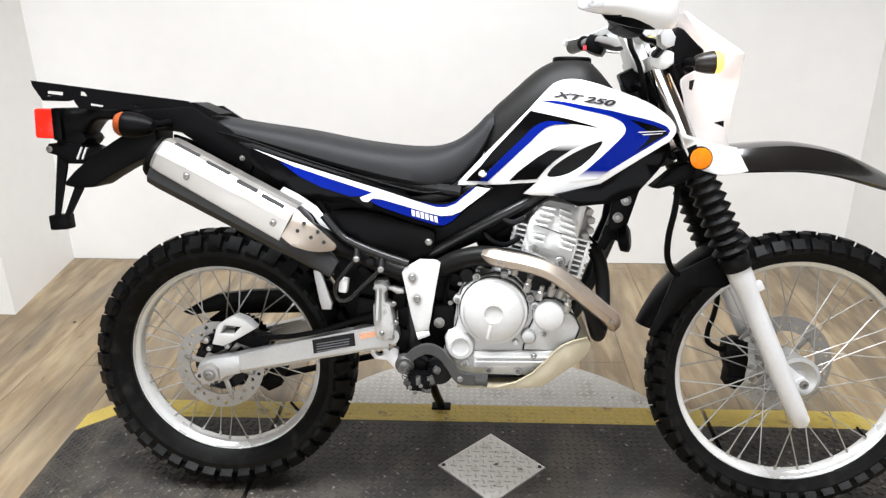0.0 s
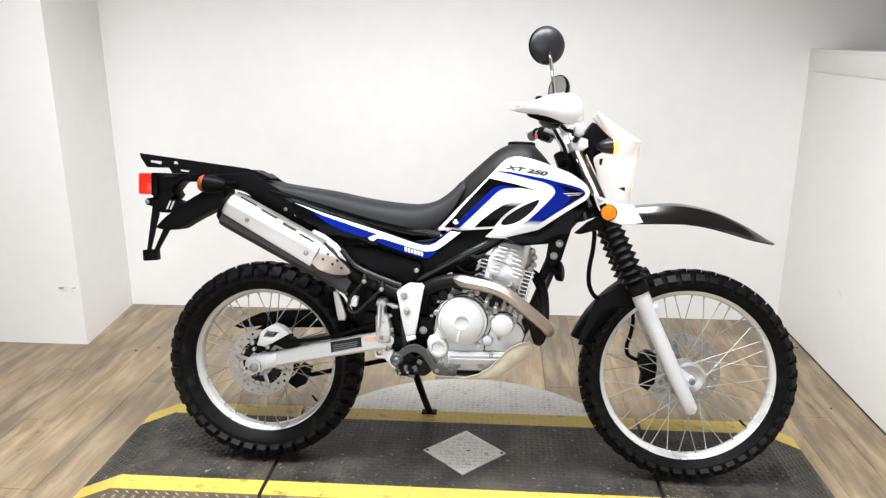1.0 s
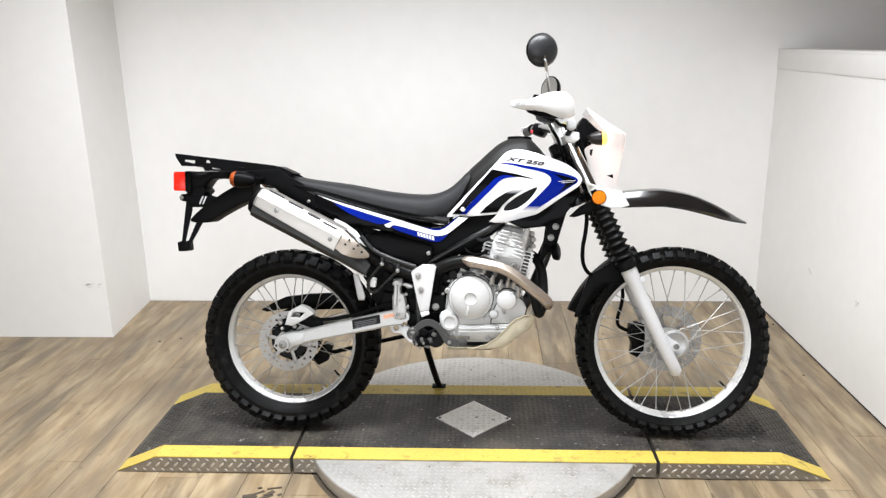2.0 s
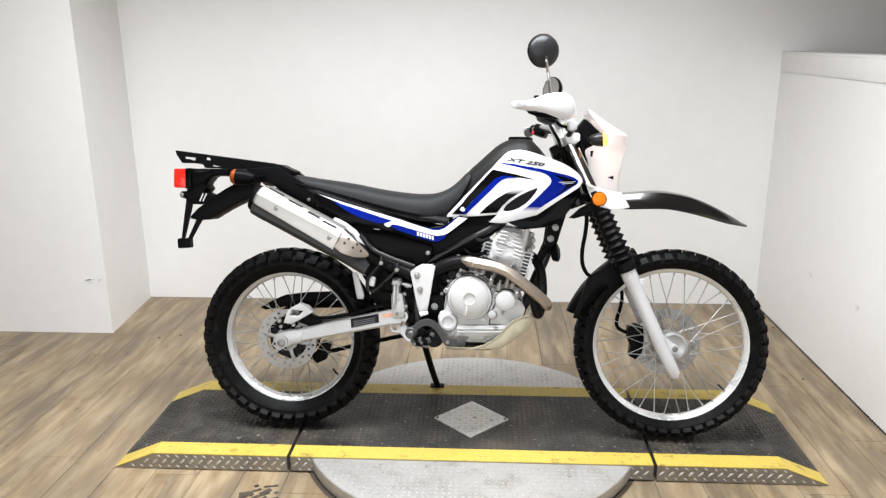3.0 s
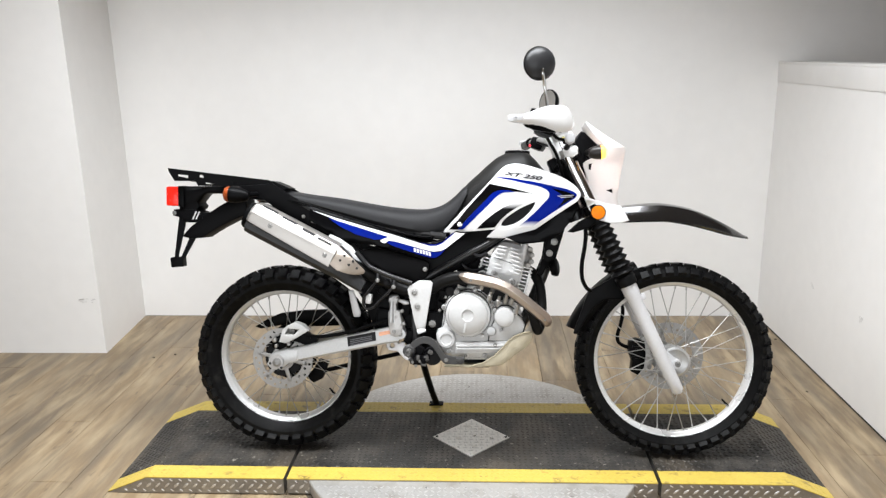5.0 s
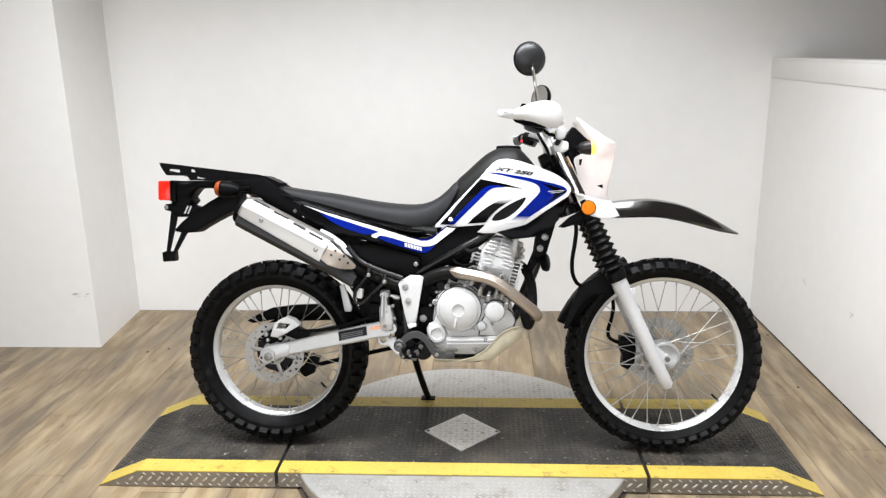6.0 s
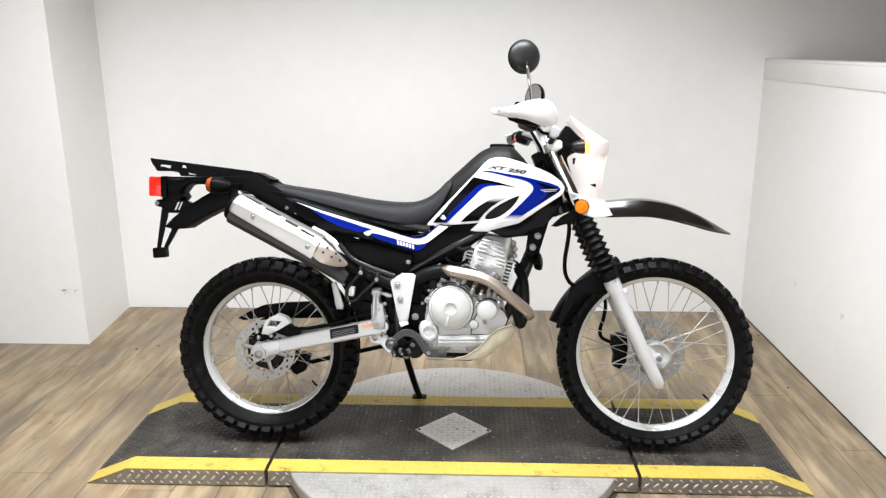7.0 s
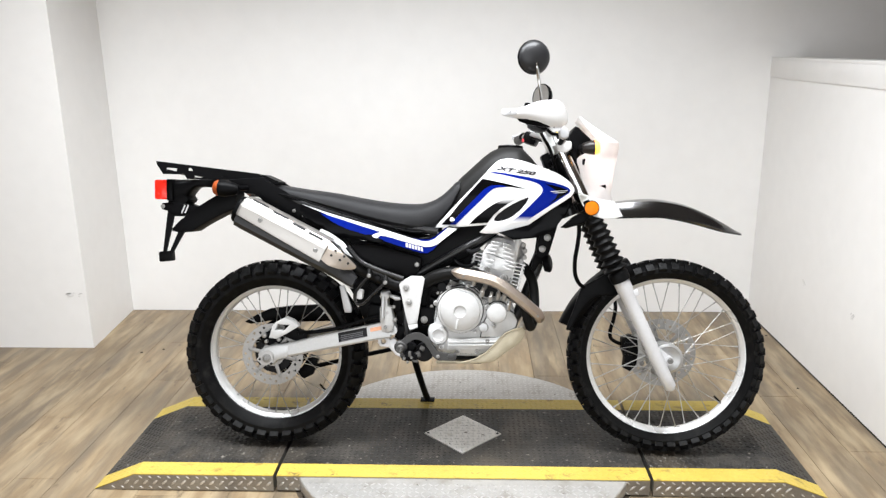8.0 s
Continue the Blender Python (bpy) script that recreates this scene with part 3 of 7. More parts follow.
def wheel(name, x, z, flange, tyre_r, half, rim_half, hub_r, hub_half, disc_r, disc_y, knobs, n_spokes=36):
    at = pose(x, 0, z)
    f, h = flange, rim_half
    bm = ring_body([(f, -h), (f - 0.002, -h - 0.001), (f - 0.0115, -h + 0.001), (f - 0.0125, -h * 0.80), (f - 0.0140, -h * 0.72), (f - 0.0195, -h * 0.64), (f - 0.0245, -h * 0.42), (f - 0.0255, 0), (f - 0.0245, h * 0.42), (f - 0.0195, h * 0.64), (f - 0.0140, h * 0.72), (f - 0.0125, h * 0.80), (f - 0.0115, h - 0.001), (f - 0.002, h + 0.001),
                    (f, h), (f - 0.005, h * 0.7), (f - 0.018, 0.2 * h), (f - 0.018, -0.2 * h), (f - 0.005, -h * 0.7)], 96)
    rim = part(name, bm, RIM_ALU, bike, "silver spoked aluminium rim", at, sharp=0.7)
    tyre = part("tyre", tyre_mesh(f - 0.006, tyre_r, half, knobs, 0.0135), RUBBER, bike, "black knobbly off-road tyre", at, sharp=0.5)
    tread_blocks(tyre, tyre_r, half, knobs, 0.0135)
    prof = [(hub_r * 0.35, -hub_half - 0.014), (hub_r * 0.55, -hub_half - 0.010), (hub_r * 0.62, -hub_half), (hub_r, -hub_half + 0.003), (hub_r, -hub_half + 0.009), (hub_r * 0.62, -hub_half + 0.016), (hub_r * 0.55, 0), (hub_r * 0.62, hub_half - 0.016), (hub_r, hub_half - 0.009), (hub_r, hub_half - 0.003), (hub_r * 0.62, hub_half), (hub_r * 0.35, hub_half + 0.012)]
    part("hub", revolve(prof, (0, 0, 0), (0, 1, 0), 32), ALU, rim, "cast aluminium hub")
    # brake disc: a drilled ring on a carrier
    ring, holes = disc_r, []
    for q in range(30):
        a = 2 * math.pi * q / 30
        rr = ring * (0.90 if q % 2 else 0.80)
        holes.append([(rr * math.cos(a) + 0.0050 * math.cos(b), rr * math.sin(a) + 0.0050 * math.sin(b)) for b in [2 * math.pi * s / 6 for s in range(6)]])
    wave = [(ring * math.cos(a), ring * math.sin(a)) for a in [2 * math.pi * s / 72 for s in range(72)]]
    inner = [(ring * 0.69 * math.cos(a), ring * 0.69 * math.sin(a)) for a in [2 * math.pi * s / 48 for s in range(48)]]
    if disc_y < 0:
        part("hub_face", revolve([(hub_r * 0.9, disc_y + 0.012 * (1 if disc_y < 0 else -1)), (ring * 0.62, disc_y + 0.012 * (1 if disc_y < 0 else -1)), (ring * 0.62, disc_y + 0.018 * (1 if disc_y < 0 else -1)), (hub_r * 0.9, disc_y + 0.018 * (1 if disc_y < 0 else -1))], (0, 0, 0), (0, 1, 0), 32), GREY_PLASTIC, rim, "dark hub face")
    part("brake_disc", plate(wave, disc_y - 0.002, disc_y + 0.002, holes + [inner]), DISC_STEEL, rim, "drilled steel brake disc")
    s = 1 if disc_y > 0 else -1
    bm = revolve([(hub_r * 0.8, disc_y - 0.004 * s), (hub_r * 1.02, disc_y - 0.003 * s), (hub_r * 1.02, disc_y + 0.003 * s), (hub_r * 0.6, disc_y + 0.004 * s)], (0, 0, 0), (0, 1, 0), 28)
    part("disc_carrier", bm, DISC_STEEL, rim)
    for q in range(6):
        part("carrier_arm", box((ring * 0.74 - hub_r + 0.02, 0.004, 0.013), pose(0, disc_y, 0, 0, 60 * q + 12, 0) @ pose((ring * 0.74 + hub_r) / 2, 0, 0), bevel=0.001), DISC_STEEL, rim)
    for q in range(6):
        a = math.radians(60 * q + 12)
        part("disc_bolt", revolve([(0.006, 0), (0.006, 0.003), (0.003, 0.0035)], (ring * 0.72 * math.cos(a), disc_y - 0.002, ring * 0.72 * math.sin(-a)), (0, -1, 0), 8), BOLT, rim)
    # spokes: four slants, laced in groups
    kinds = []
    for side in (-1, 1):
        for lean in (-1, 1):
            a = math.radians(lean * 62)
            p = Vector((hub_r * 0.93 * math.cos(a), side * (hub_half - 0.004), hub_r * 0.93 * math.sin(a)))
            e = Vector((f - 0.0215, side * rim_half * 0.18, 0))
            bm = tube([p, p.lerp(e, 0.9), e], [0.0016, 0.0016, 0.0016], 6)
            box((0.016, 0.0048, 0.0048), Matrix.Translation(p.lerp(e, 0.975)) @ (e - p).to_track_quat("X", "Z").to_matrix().to_4x4(), bm)
            ob = part("spoke", bm, SPOKE, rim)
            kinds.append(ob)
    step = 360 / n_spokes
    for q in range(n_spokes):
        base = kinds[q % 4]
        ob = base if q < 4 else new("spoke", base.data)
        ob.parent = rim
        ob.matrix_basis = pose(0, 0, 0, 0, q * step + (2.6 if q % 2 else 0), 0)
    # valve stem
    part("valve_stem", tube([(f - 0.022, 0, 0), (f - 0.055, 0.004, 0.004)], [0.0045, 0.003], 8), BLACK_PLASTIC, rim, at=pose(0, 0, 0, 0, 40, 0))
    return rim


REAR_AX, FRONT_AX = (-0.67, 0.319), (0.665, 0.327)
rear = wheel("rear_wheel", *REAR_AX, 0.2437, 0.320, 0.060, 0.029, 0.040, 0.055, 0.106, -0.066, 40)
front = wheel("front_wheel", *FRONT_AX, 0.2742, 0.330, 0.043, 0.023, 0.042, 0.045, 0.117, 0.049, 46)

# axles
part("rear_axle", tube([(REAR_AX[0], -0.128, REAR_AX[1]), (REAR_AX[0], 0.128, REAR_AX[1])], 0.009, 12), BOLT, bike)
part("front_axle", tube([(FRONT_AX[0], -0.098, FRONT_AX[1]), (FRONT_AX[0], 0.098, FRONT_AX[1])], 0.010, 12), BOLT, bike)
part("axle_washer", revolve([(0.021, 0), (0.021, 0.003), (0.012, 0.0035)], (REAR_AX[0], -0.1315, REAR_AX[1]), (0, -1, 0), 24), STEEL, bike)
bolt(REAR_AX[0], -0.135, REAR_AX[1], 0.016, name="axle_nut")
for q in range(3):
    bolt(REAR_AX[0] + (-0.024, 0.014, 0.004)[q], -0.1325, REAR_AX[1] + (-0.004, -0.018, -0.026)[q], 0.005, mat=GAP_BLACK, name="adjuster_mark")
bolt(FRONT_AX[0], -0.096, FRONT_AX[1], 0.0105, name="axle_nut")
# sprocket and chain on the far side
bm = plate([(r * math.cos(a), r * math.sin(a)) for s in range(90) for a, r in [(2 * math.pi * s / 90, 0.088 if s % 2 else 0.094)]], 0.066, 0.071, [[(0.055 * math.cos(a), 0.055 * math.sin(a)) for a in [2 * math.pi * s / 24 for s in range(24)]]])
part("sprocket", bm, SATIN_BLACK, bike, at=pose(REAR_AX[0], 0, REAR_AX[1]))
loop = [(-0.67 + 0.096 * math.cos(a), 0.068, 0.319 + 0.096 * math.sin(a)) for a in [math.radians(80 + 18 * s) for s in range(12)]] + [(-0.40, 0.068, 0.288), (-0.20, 0.068, 0.335), (-0.165, 0.068, 0.37), (-0.20, 0.068, 0.425), (-0.42, 0.068, 0.423)]
loop.append(loop[0])
part("chain", tube(loop, 0.008, 6, squash=0.7), SATIN_BLACK, bike, "dark drive chain")
part("chain_guard", plate([(-0.812, 0.408), (-0.765, 0.436), (-0.720, 0.456), (-0.635, 0.468), (-0.518, 0.474), (-0.40, 0.466), (-0.30, 0.47), (-0.30, 0.445), (-0.455, 0.426), (-0.604, 0.420), (-0.700, 0.416), (-0.79, 0.400)], 0.062, 0.084, round_edge=0.003), BLACK_PLASTIC, bike, "black plastic chain guard")
part("chain_guide", plate([(-0.626, 0.226), (-0.594, 0.205), (-0.562, 0.221), (-0.540, 0.280), (-0.572, 0.292), (-0.60, 0.25)], 0.056, 0.080, round_edge=0.004), BLACK_PLASTIC, bike)

# ---- swing arm ----
for s in (-1, 1):
    bm = loft([[(x, s * (0.108 + dy), z) for dy, z in ((-0.016, zc - h), (0.016, zc - h), (0.018, zc - h + 0.006), (0.018, zc + h - 0.006), (0.016, zc + h), (-0.016, zc + h))]
               for x, zc, h in ((-0.632, 0.339, 0.0205), (-0.60, 0.345, 0.022), (-0.45, 0.380, 0.0255), (-0.30, 0.413, 0.027), (-0.255, 0.421, 0.029))])
    arm = part("swing_arm", bm, ALU, bike, "bare aluminium swing arm", sharp=0.3)
    bm = plate([(-0.702, 0.330), (-0.698, 0.306), (-0.678, 0.292), (-0.652, 0.296), (-0.636, 0.312), (-0.600, 0.322), (-0.600, 0.362), (-0.640, 0.360), (-0.676, 0.352), (-0.694, 0.345)], s * 0.128, s * 0.092, round_edge=0.003)
    part("chain_adjuster", bm, ALU, arm, "cast axle carrier")
    if s < 0:
        bm = plate([(-0.706, 0.312), (-0.688, 0.296), (-0.664, 0.291), (-0.648, 0.306), (-0.650, 0.335), (-0.668, 0.347), (-0.690, 0.338)], -0.1315, -0.128)
        part("adjuster_plate", bm, STEEL, arm)
        part("warning_label", plate([(-0.430, 0.407), (-0.334, 0.427), (-0.331, 0.397), (-0.427, 0.375)], -0.1272, -0.1255), GREY_PLASTIC, arm, "black sticker with unreadable text")
        for k in range(4):
            part("print_line", plate([(-0.42, 0.399 - 0.006 * k), (-0.345, 0.414 - 0.006 * k), (-0.345, 0.4115 - 0.006 * k), (-0.42, 0.3965 - 0.006 * k)], -0.1278, -0.1272), BAR_INK, arm)
        part("warning_label", plate([(-0.322, 0.425), (-0.276, 0.434), (-0.275, 0.422), (-0.321, 0.412)], -0.1272, -0.1255), LABEL_ORANGE, arm, "orange sticker")
bm = tube([(-0.25, -0.125, 0.42), (-0.25, 0.125, 0.42)], 0.018, 16)
part("swing_arm_pivot", bm, ALU, bike)
bolt(-0.25, -0.126, 0.42, 0.009)

# rear caliper with its bracket and hose
bm = plate([(-0.670, 0.384), (-0.656, 0.428), (-0.640, 0.440), (-0.614, 0.453), (-0.588, 0.444), (-0.566, 0.424), (-0.592, 0.409), (-0.622, 0.391), (-0.644, 0.380)], -0.112, -0.078, [[(-0.648, 0.411), (-0.638, 0.430), (-0.601, 0.427), (-0.618, 0.409)]], round_edge=0.004)
cal = part("rear_caliper", bm, SILVER, bike, "silver rear brake caliper bracket")
for x, z, r in ((-0.690, 0.388, 0.008), (-0.684, 0.368, 0.006), (-0.640, 0.376, 0.007)):
    part("caliper_pin", revolve([(r, 0), (r, 0.012), (r * 0.5, 0.014)], (x, -0.086, z), (0, -1, 0), 10), STEEL, cal)
part("caliper_carrier", plate([(-0.705, 0.360), (-0.700, 0.392), (-0.672, 0.404), (-0.640, 0.388), (-0.646, 0.366), (-0.676, 0.352)], -0.086, -0.076, round_edge=0.002), SATIN_BLACK, cal)
part("caliper_body", box((0.085, 0.035, 0.04), pose(-0.585, -0.075, 0.392, 0, 18, 0), bevel=0.006), SATIN_BLACK, cal)
part("brake_hose", tube(smooth_line([(-0.575, -0.10, 0.402), (-0.50, -0.112, 0.408), (-0.42, -0.12, 0.425), (-0.33, -0.12, 0.455), (-0.27, -0.11, 0.47)], 5), 0.0062, 8), BLACK_PLASTIC, bike, "black rubber brake hose")

# ---- frame ----
FR = material("frame_paint", (0.012, 0.012, 0.0125), 0.30, 0.0, vary=0.15, scale=14, coat=0.08, spec=0.32)
for s in (-1, 1):
    part("frame_tube", tube(smooth_line([(-0.235, s * 0.10, 0.56), (-0.19, s * 0.102, 0.592), (-0.05, s * 0.098, 0.672), (0.08, s * 0.085, 0.745), (0.24, s * 0.04, 0.86)], 5), 0.0118, 12), FR, bike, "black steel frame tube")
    part("frame_tube", tube(smooth_line([(-0.42, s * 0.095, 0.725), (-0.392, s * 0.097, 0.685), (-0.358, s * 0.098, 0.642), (-0.30, s * 0.10, 0.612), (-0.20, s * 0.102, 0.575)], 5), 0.011, 10), FR, bike)
    part("frame_tube", tube(smooth_line([(-0.86, s * 0.06, 0.895), (-0.70, s * 0.075, 0.875), (-0.56, s * 0.085, 0.838), (-0.36, s * 0.095, 0.780), (-0.1, s * 0.10, 0.745)], 4), 0.013, 10), FR, bike)
    part("frame_tube", tube([(-0.20, s * 0.085, 0.58), (-0.205, s * 0.09, 0.48), (-0.20, s * 0.09, 0.38), (-0.17, s * 0.085, 0.33)], 0.016, 10), FR, bike)
part("down_tube", tube(smooth_line([(0.285, 0, 0.80), (0.245, 0, 0.66), (0.195, 0, 0.53), (0.160, 0, 0.45), (0.09, 0, 0.37), (0.0, 0, 0.335), (-0.15, 0, 0.332)], 5), 0.018, 12), FR, bike)
part("head_tube", tube([(0.345, 0, 0.80), (0.272, 0, 0.985)], 0.030, 20), FR, bike)
for s in (-1, 1):
    part("frame_gusset", plate([(0.298, 0.775), (0.282, 0.722), (0.268, 0.672), (0.238, 0.640), (0.222, 0.612), (0.205, 0.62), (0.226, 0.672), (0.232, 0.72), (0.256, 0.775)], s * 0.060, s * 0.045, round_edge=0.003), SATIN_BLACK, bike)
for z, x in ((0.727, 0.262), (0.689, 0.246)):
    bolt(x, -0.062, z, 0.012)
# horn and cable stays beside the down tube
bm = revolve([(0.012, -0.012), (0.026, -0.008), (0.030, 0.002), (0.030, 0.010), (0.022, 0.014), (0.008, 0.014)], (0.262, -0.055, 0.640), (0.95, -0.28, 0.12), 24)
part("horn", bm, SATIN_BLACK, bike, "round black horn")
part("horn_bracket", box((0.045, 0.02, 0.025), pose(0.238, -0.05, 0.652, 0, 20, 0), bevel=0.004), SATIN_BLACK, bike)

# ---- engine ----
case = [(-0.138, 0.372), (-0.122, 0.432), (-0.108, 0.470), (-0.102, 0.520), (-0.084, 0.556), (-0.02, 0.574), (0.028, 0.562), (0.058, 0.532), (0.105, 0.528), (0.146, 0.494), (0.164, 0.45), (0.140, 0.405), (0.092, 0.345), (0.06, 0.336), (-0.085, 0.336), (-0.118, 0.345)]
engine = part("engine_case", plate(case, -0.115, 0.115, grid=0.04, round_edge=0.008), SILVER, bike, "silver cast engine case")
# cover plate round the clutch, the ribbed sump cover and their bolts
cover_o = [(-0.129, 0.425), (-0.122, 0.440), (-0.106, 0.447), (-0.100, 0.470), (-0.101, 0.505), (-0.090, 0.537), (-0.062, 0.561), (-0.020, 0.571), (0.020, 0.561), (0.044, 0.538), (0.058, 0.511), (0.068, 0.494), (0.080, 0.460), (0.120, 0.402), (0.087, 0.377), (0.080, 0.358), (0.070, 0.350), (0.033, 0.346), (-0.069, 0.347), (-0.092, 0.349), (-0.110, 0.372), (-0.126, 0.397)]
part("crankcase_cover", plate(cover_o, -0.134, -0.105, round_edge=0.005), SILVER, engine, "silver cast crankcase cover")
# black sheet behind the cover edge draws the shade in the gap
part("gasket", plate([(-0.022 + (x + 0.022) * 1.025, 0.455 + (z - 0.455) * 1.025) for x, z in cover_o], -0.1185, -0.1155), GAP_BLACK, engine)
part("sump_cover", plate([(-0.064, 0.398), (0.110, 0.404), (0.083, 0.366), (-0.064, 0.361)], -0.147, -0.125, round_edge=0.004), SILVER, engine)
for k, (a, b) in enumerate(((-0.060, 0.100), (-0.060, 0.091))):
    part("cooling_rib", box((b - a, 0.012, 0.0048), pose((a + b) / 2, -0.148, 0.3895 - 0.0105 * k, 0, -1.6, 0), bevel=0.0018), SILVER, engine)
for x, z in ((-0.030, 0.354), (0.033, 0.353), (-0.084, 0.368), (0.074, 0.362)):
    part("bolt_boss", revolve([(0.0092, 0.10), (0.0092, 0.139), (0.0076, 0.141)], (x, 0, z), (0, -1, 0), 14), SILVER, engine)
    bolt(x, -0.141, z, 0.0055, engine)
bolt(0.067, -0.150, 0.393, 0.0078, engine)
bm = revolve([(0.0735, 0.110), (0.0735, 0.149), (0.0722, 0.1530), (0.0690, 0.1545), (0.0668, 0.1545), (0.0658, 0.1575), (0.0620, 0.1625), (0.0530, 0.1670), (0.0380, 0.1700), (0.0205, 0.1722), (0.0192, 0.1718), (0.0178, 0.1680), (0.008, 0.1675)], (-0.022, 0, 0.491), (0, -1, 0), 56)
clutch = part("clutch_cover", bm, SILVER, engine, "round silver clutch cover with a raised rim", sharp=0.3)
# black ring for the shaded gap round the clutch cover
part("gasket", revolve([(0.066, 0.10), (0.0760, 0.10), (0.0760, 0.1375), (0.066, 0.1375)], (-0.022, 0, 0.491), (0, -1, 0), 48), GAP_BLACK, clutch)
part("cover_rib", plate([(-0.0325, 0.466), (-0.0255, 0.466), (-0.0305, 0.434), (-0.0380, 0.434)], -0.1730, -0.160, round_edge=0.002), SILVER, clutch)
for a in (20, 75, 118, 165):
    x, z = -0.022 + 0.083 * math.cos(math.radians(a)), 0.491 + 0.083 * math.sin(math.radians(a))
    # bosses above and left take a darker alloy for the shade there
    part("bolt_boss", revolve([(0.0088, 0.10), (0.0088, 0.137), (0.0072, 0.139)], (x, 0, z), (0, -1, 0), 14), CAST_GREY if a > 70 else SILVER, engine)
    bolt(x, -0.139, z, 0.0058, engine)
part("dowel", revolve([(0.0062, 0.125), (0.0062, 0.147), (0.0045, 0.149)], (0.026, 0, 0.421), (0, -1, 0), 14), SILVER, engine)
bm = plate([(0.064, 0.497), (0.071, 0.509), (0.088, 0.520), (0.110, 0.520), (0.127, 0.511), (0.135, 0.495), (0.153, 0.481), (0.164, 0.457), (0.156, 0.432), (0.118, 0.404), (0.045, 0.404), (0.052, 0.445), (0.066, 0.475)], -0.142, -0.10, round_edge=0.008)
part("side_cover", bm, SILVER, engine)
# black outline, the shaded gap round this cover as well
part("gasket", plate([(0.061, 0.497), (0.069, 0.512), (0.087, 0.5235), (0.111, 0.5235), (0.1295, 0.5135), (0.138, 0.497), (0.1555, 0.483), (0.1675, 0.457), (0.159, 0.430), (0.119, 0.401), (0.042, 0.401), (0.049, 0.445), (0.063, 0.475)], -0.1375, -0.1345), GAP_BLACK, engine)
bm = revolve([(0.0345, 0.1425), (0.0345, 0.1435), (0.0325, 0.1435), (0.0325, 0.158), (0.0305, 0.1635), (0.025, 0.166), (0.01, 0.167)], (0.097, 0, 0.486), (0, -1, 0), 32)
part("oil_filter_cover", bm, SILVER, engine, "small round oil filter cover")
for x, z in ((0.131, 0.496), (0.066, 0.505), (0.088, 0.444)):
    part("bolt_boss", revolve([(0.0085, 0.12), (0.0085, 0.147), (0.0070, 0.149)], (x, 0, z), (0, -1, 0), 14), SILVER, engine)
    bolt(x, -0.149, z, 0.0056, engine)
bm = revolve([(0.0155, 0.12), (0.0155, 0.158), (0.0135, 0.161), (0.008, 0.162)], (0.054, 0, 0.438), (0, -1, 0), 24)
part("oil_filler_cap", bm, ALU, engine)
bm = revolve([(0.032, 0.10), (0.032, 0.140), (0.028, 0.146), (0.020, 0.147), (0.0175, 0.142), (0.01, 0.142)], (-0.094, 0, 0.408), (0, -1, 0), 28)
part("shaft_cover", bm, SILVER, engine)
part("breather_pipe", tube(smooth_line([(0.055, -0.11, 0.56), (0.066, -0.12, 0.585), (0.085, -0.12, 0.592), (0.10, -0.115, 0.575)], 4), 0.008, 10), ALU, engine)
for x, z in ((0.047, 0.552), (0.074, 0.535), (0.098, 0.544), (0.133, 0.510), (0.020, 0.588), (0.118, 0.540)):
    part("fitting", revolve([(0.008, 0), (0.008, 0.02), (0.005, 0.022), (0.005, 0.034)], (x, -0.150, z - 0.012), (0.2, -0.4, 1), 10), ALU, engine)
# black plate put in for the shade between the covers
part("case_recess", plate([(0.020, 0.592), (0.075, 0.585), (0.130, 0.560), (0.150, 0.520), (0.108, 0.538), (0.072, 0.532), (0.050, 0.520), (0.040, 0.545), (0.018, 0.568)], -0.112, -0.100), GAP_BLACK, engine, "black plate standing in for shade between the covers")
for x, z, w in ((-0.075, 0.585, 0.03), (-0.105, 0.555, 0.026), (-0.12, 0.52, 0.022), (-0.04, 0.592, 0.03)):
    part("starter_part", box((w, 0.06, 0.022), pose(x, -0.09, z, 0, 20, 0), bevel=0.004), SATIN_BLACK, engine)

# fittings and hoses round the cases
for x, z, r in ((-0.118, 0.500, 0.006), (-0.098, 0.545, 0.006), (-0.060, 0.572, 0.006), (0.150, 0.450, 0.007)):
    bolt(x, -0.118, z, r, engine)
for pts, r, m in (([(-0.10, -0.10, 0.60), (-0.118, -0.115, 0.565), (-0.128, -0.118, 0.52), (-0.132, -0.112, 0.48)], 0.005, BLACK_PLASTIC),
                  ([(0.03, -0.115, 0.595), (0.05, -0.125, 0.612), (0.09, -0.12, 0.600), (0.105, -0.118, 0.566)], 0.0055, ALU),
                  ([(0.105, -0.12, 0.585), (0.13, -0.125, 0.575), (0.146, -0.12, 0.545), (0.150, -0.115, 0.515)], 0.006, ALU),
                  ([(-0.05, -0.09, 0.66), (-0.03, -0.11, 0.64), (0.0, -0.11, 0.632), (0.03, -0.10, 0.645)], 0.006, BLACK_PLASTIC),
                  ([(-0.02, -0.09, 0.70), (0.01, -0.105, 0.68), (0.04, -0.10, 0.69)], 0.007, GREY_PLASTIC)):
    part("engine_hose", tube(smooth_line(pts, 4), r, 8), m, engine)
part("cam_chain_tensioner", box((0.035, 0.03, 0.03), pose(0.055, -0.10, 0.602, 0, 15, 0), bevel=0.005), ALU, engine)
# dark grey here too, for the shade up left of the clutch
part("starter_gear_cover", revolve([(0.017, 0.09), (0.017, 0.125), (0.014, 0.130), (0.006, 0.131)], (-0.082, 0, 0.566), (0, -1, 0), 20), GREY_PLASTIC, engine)

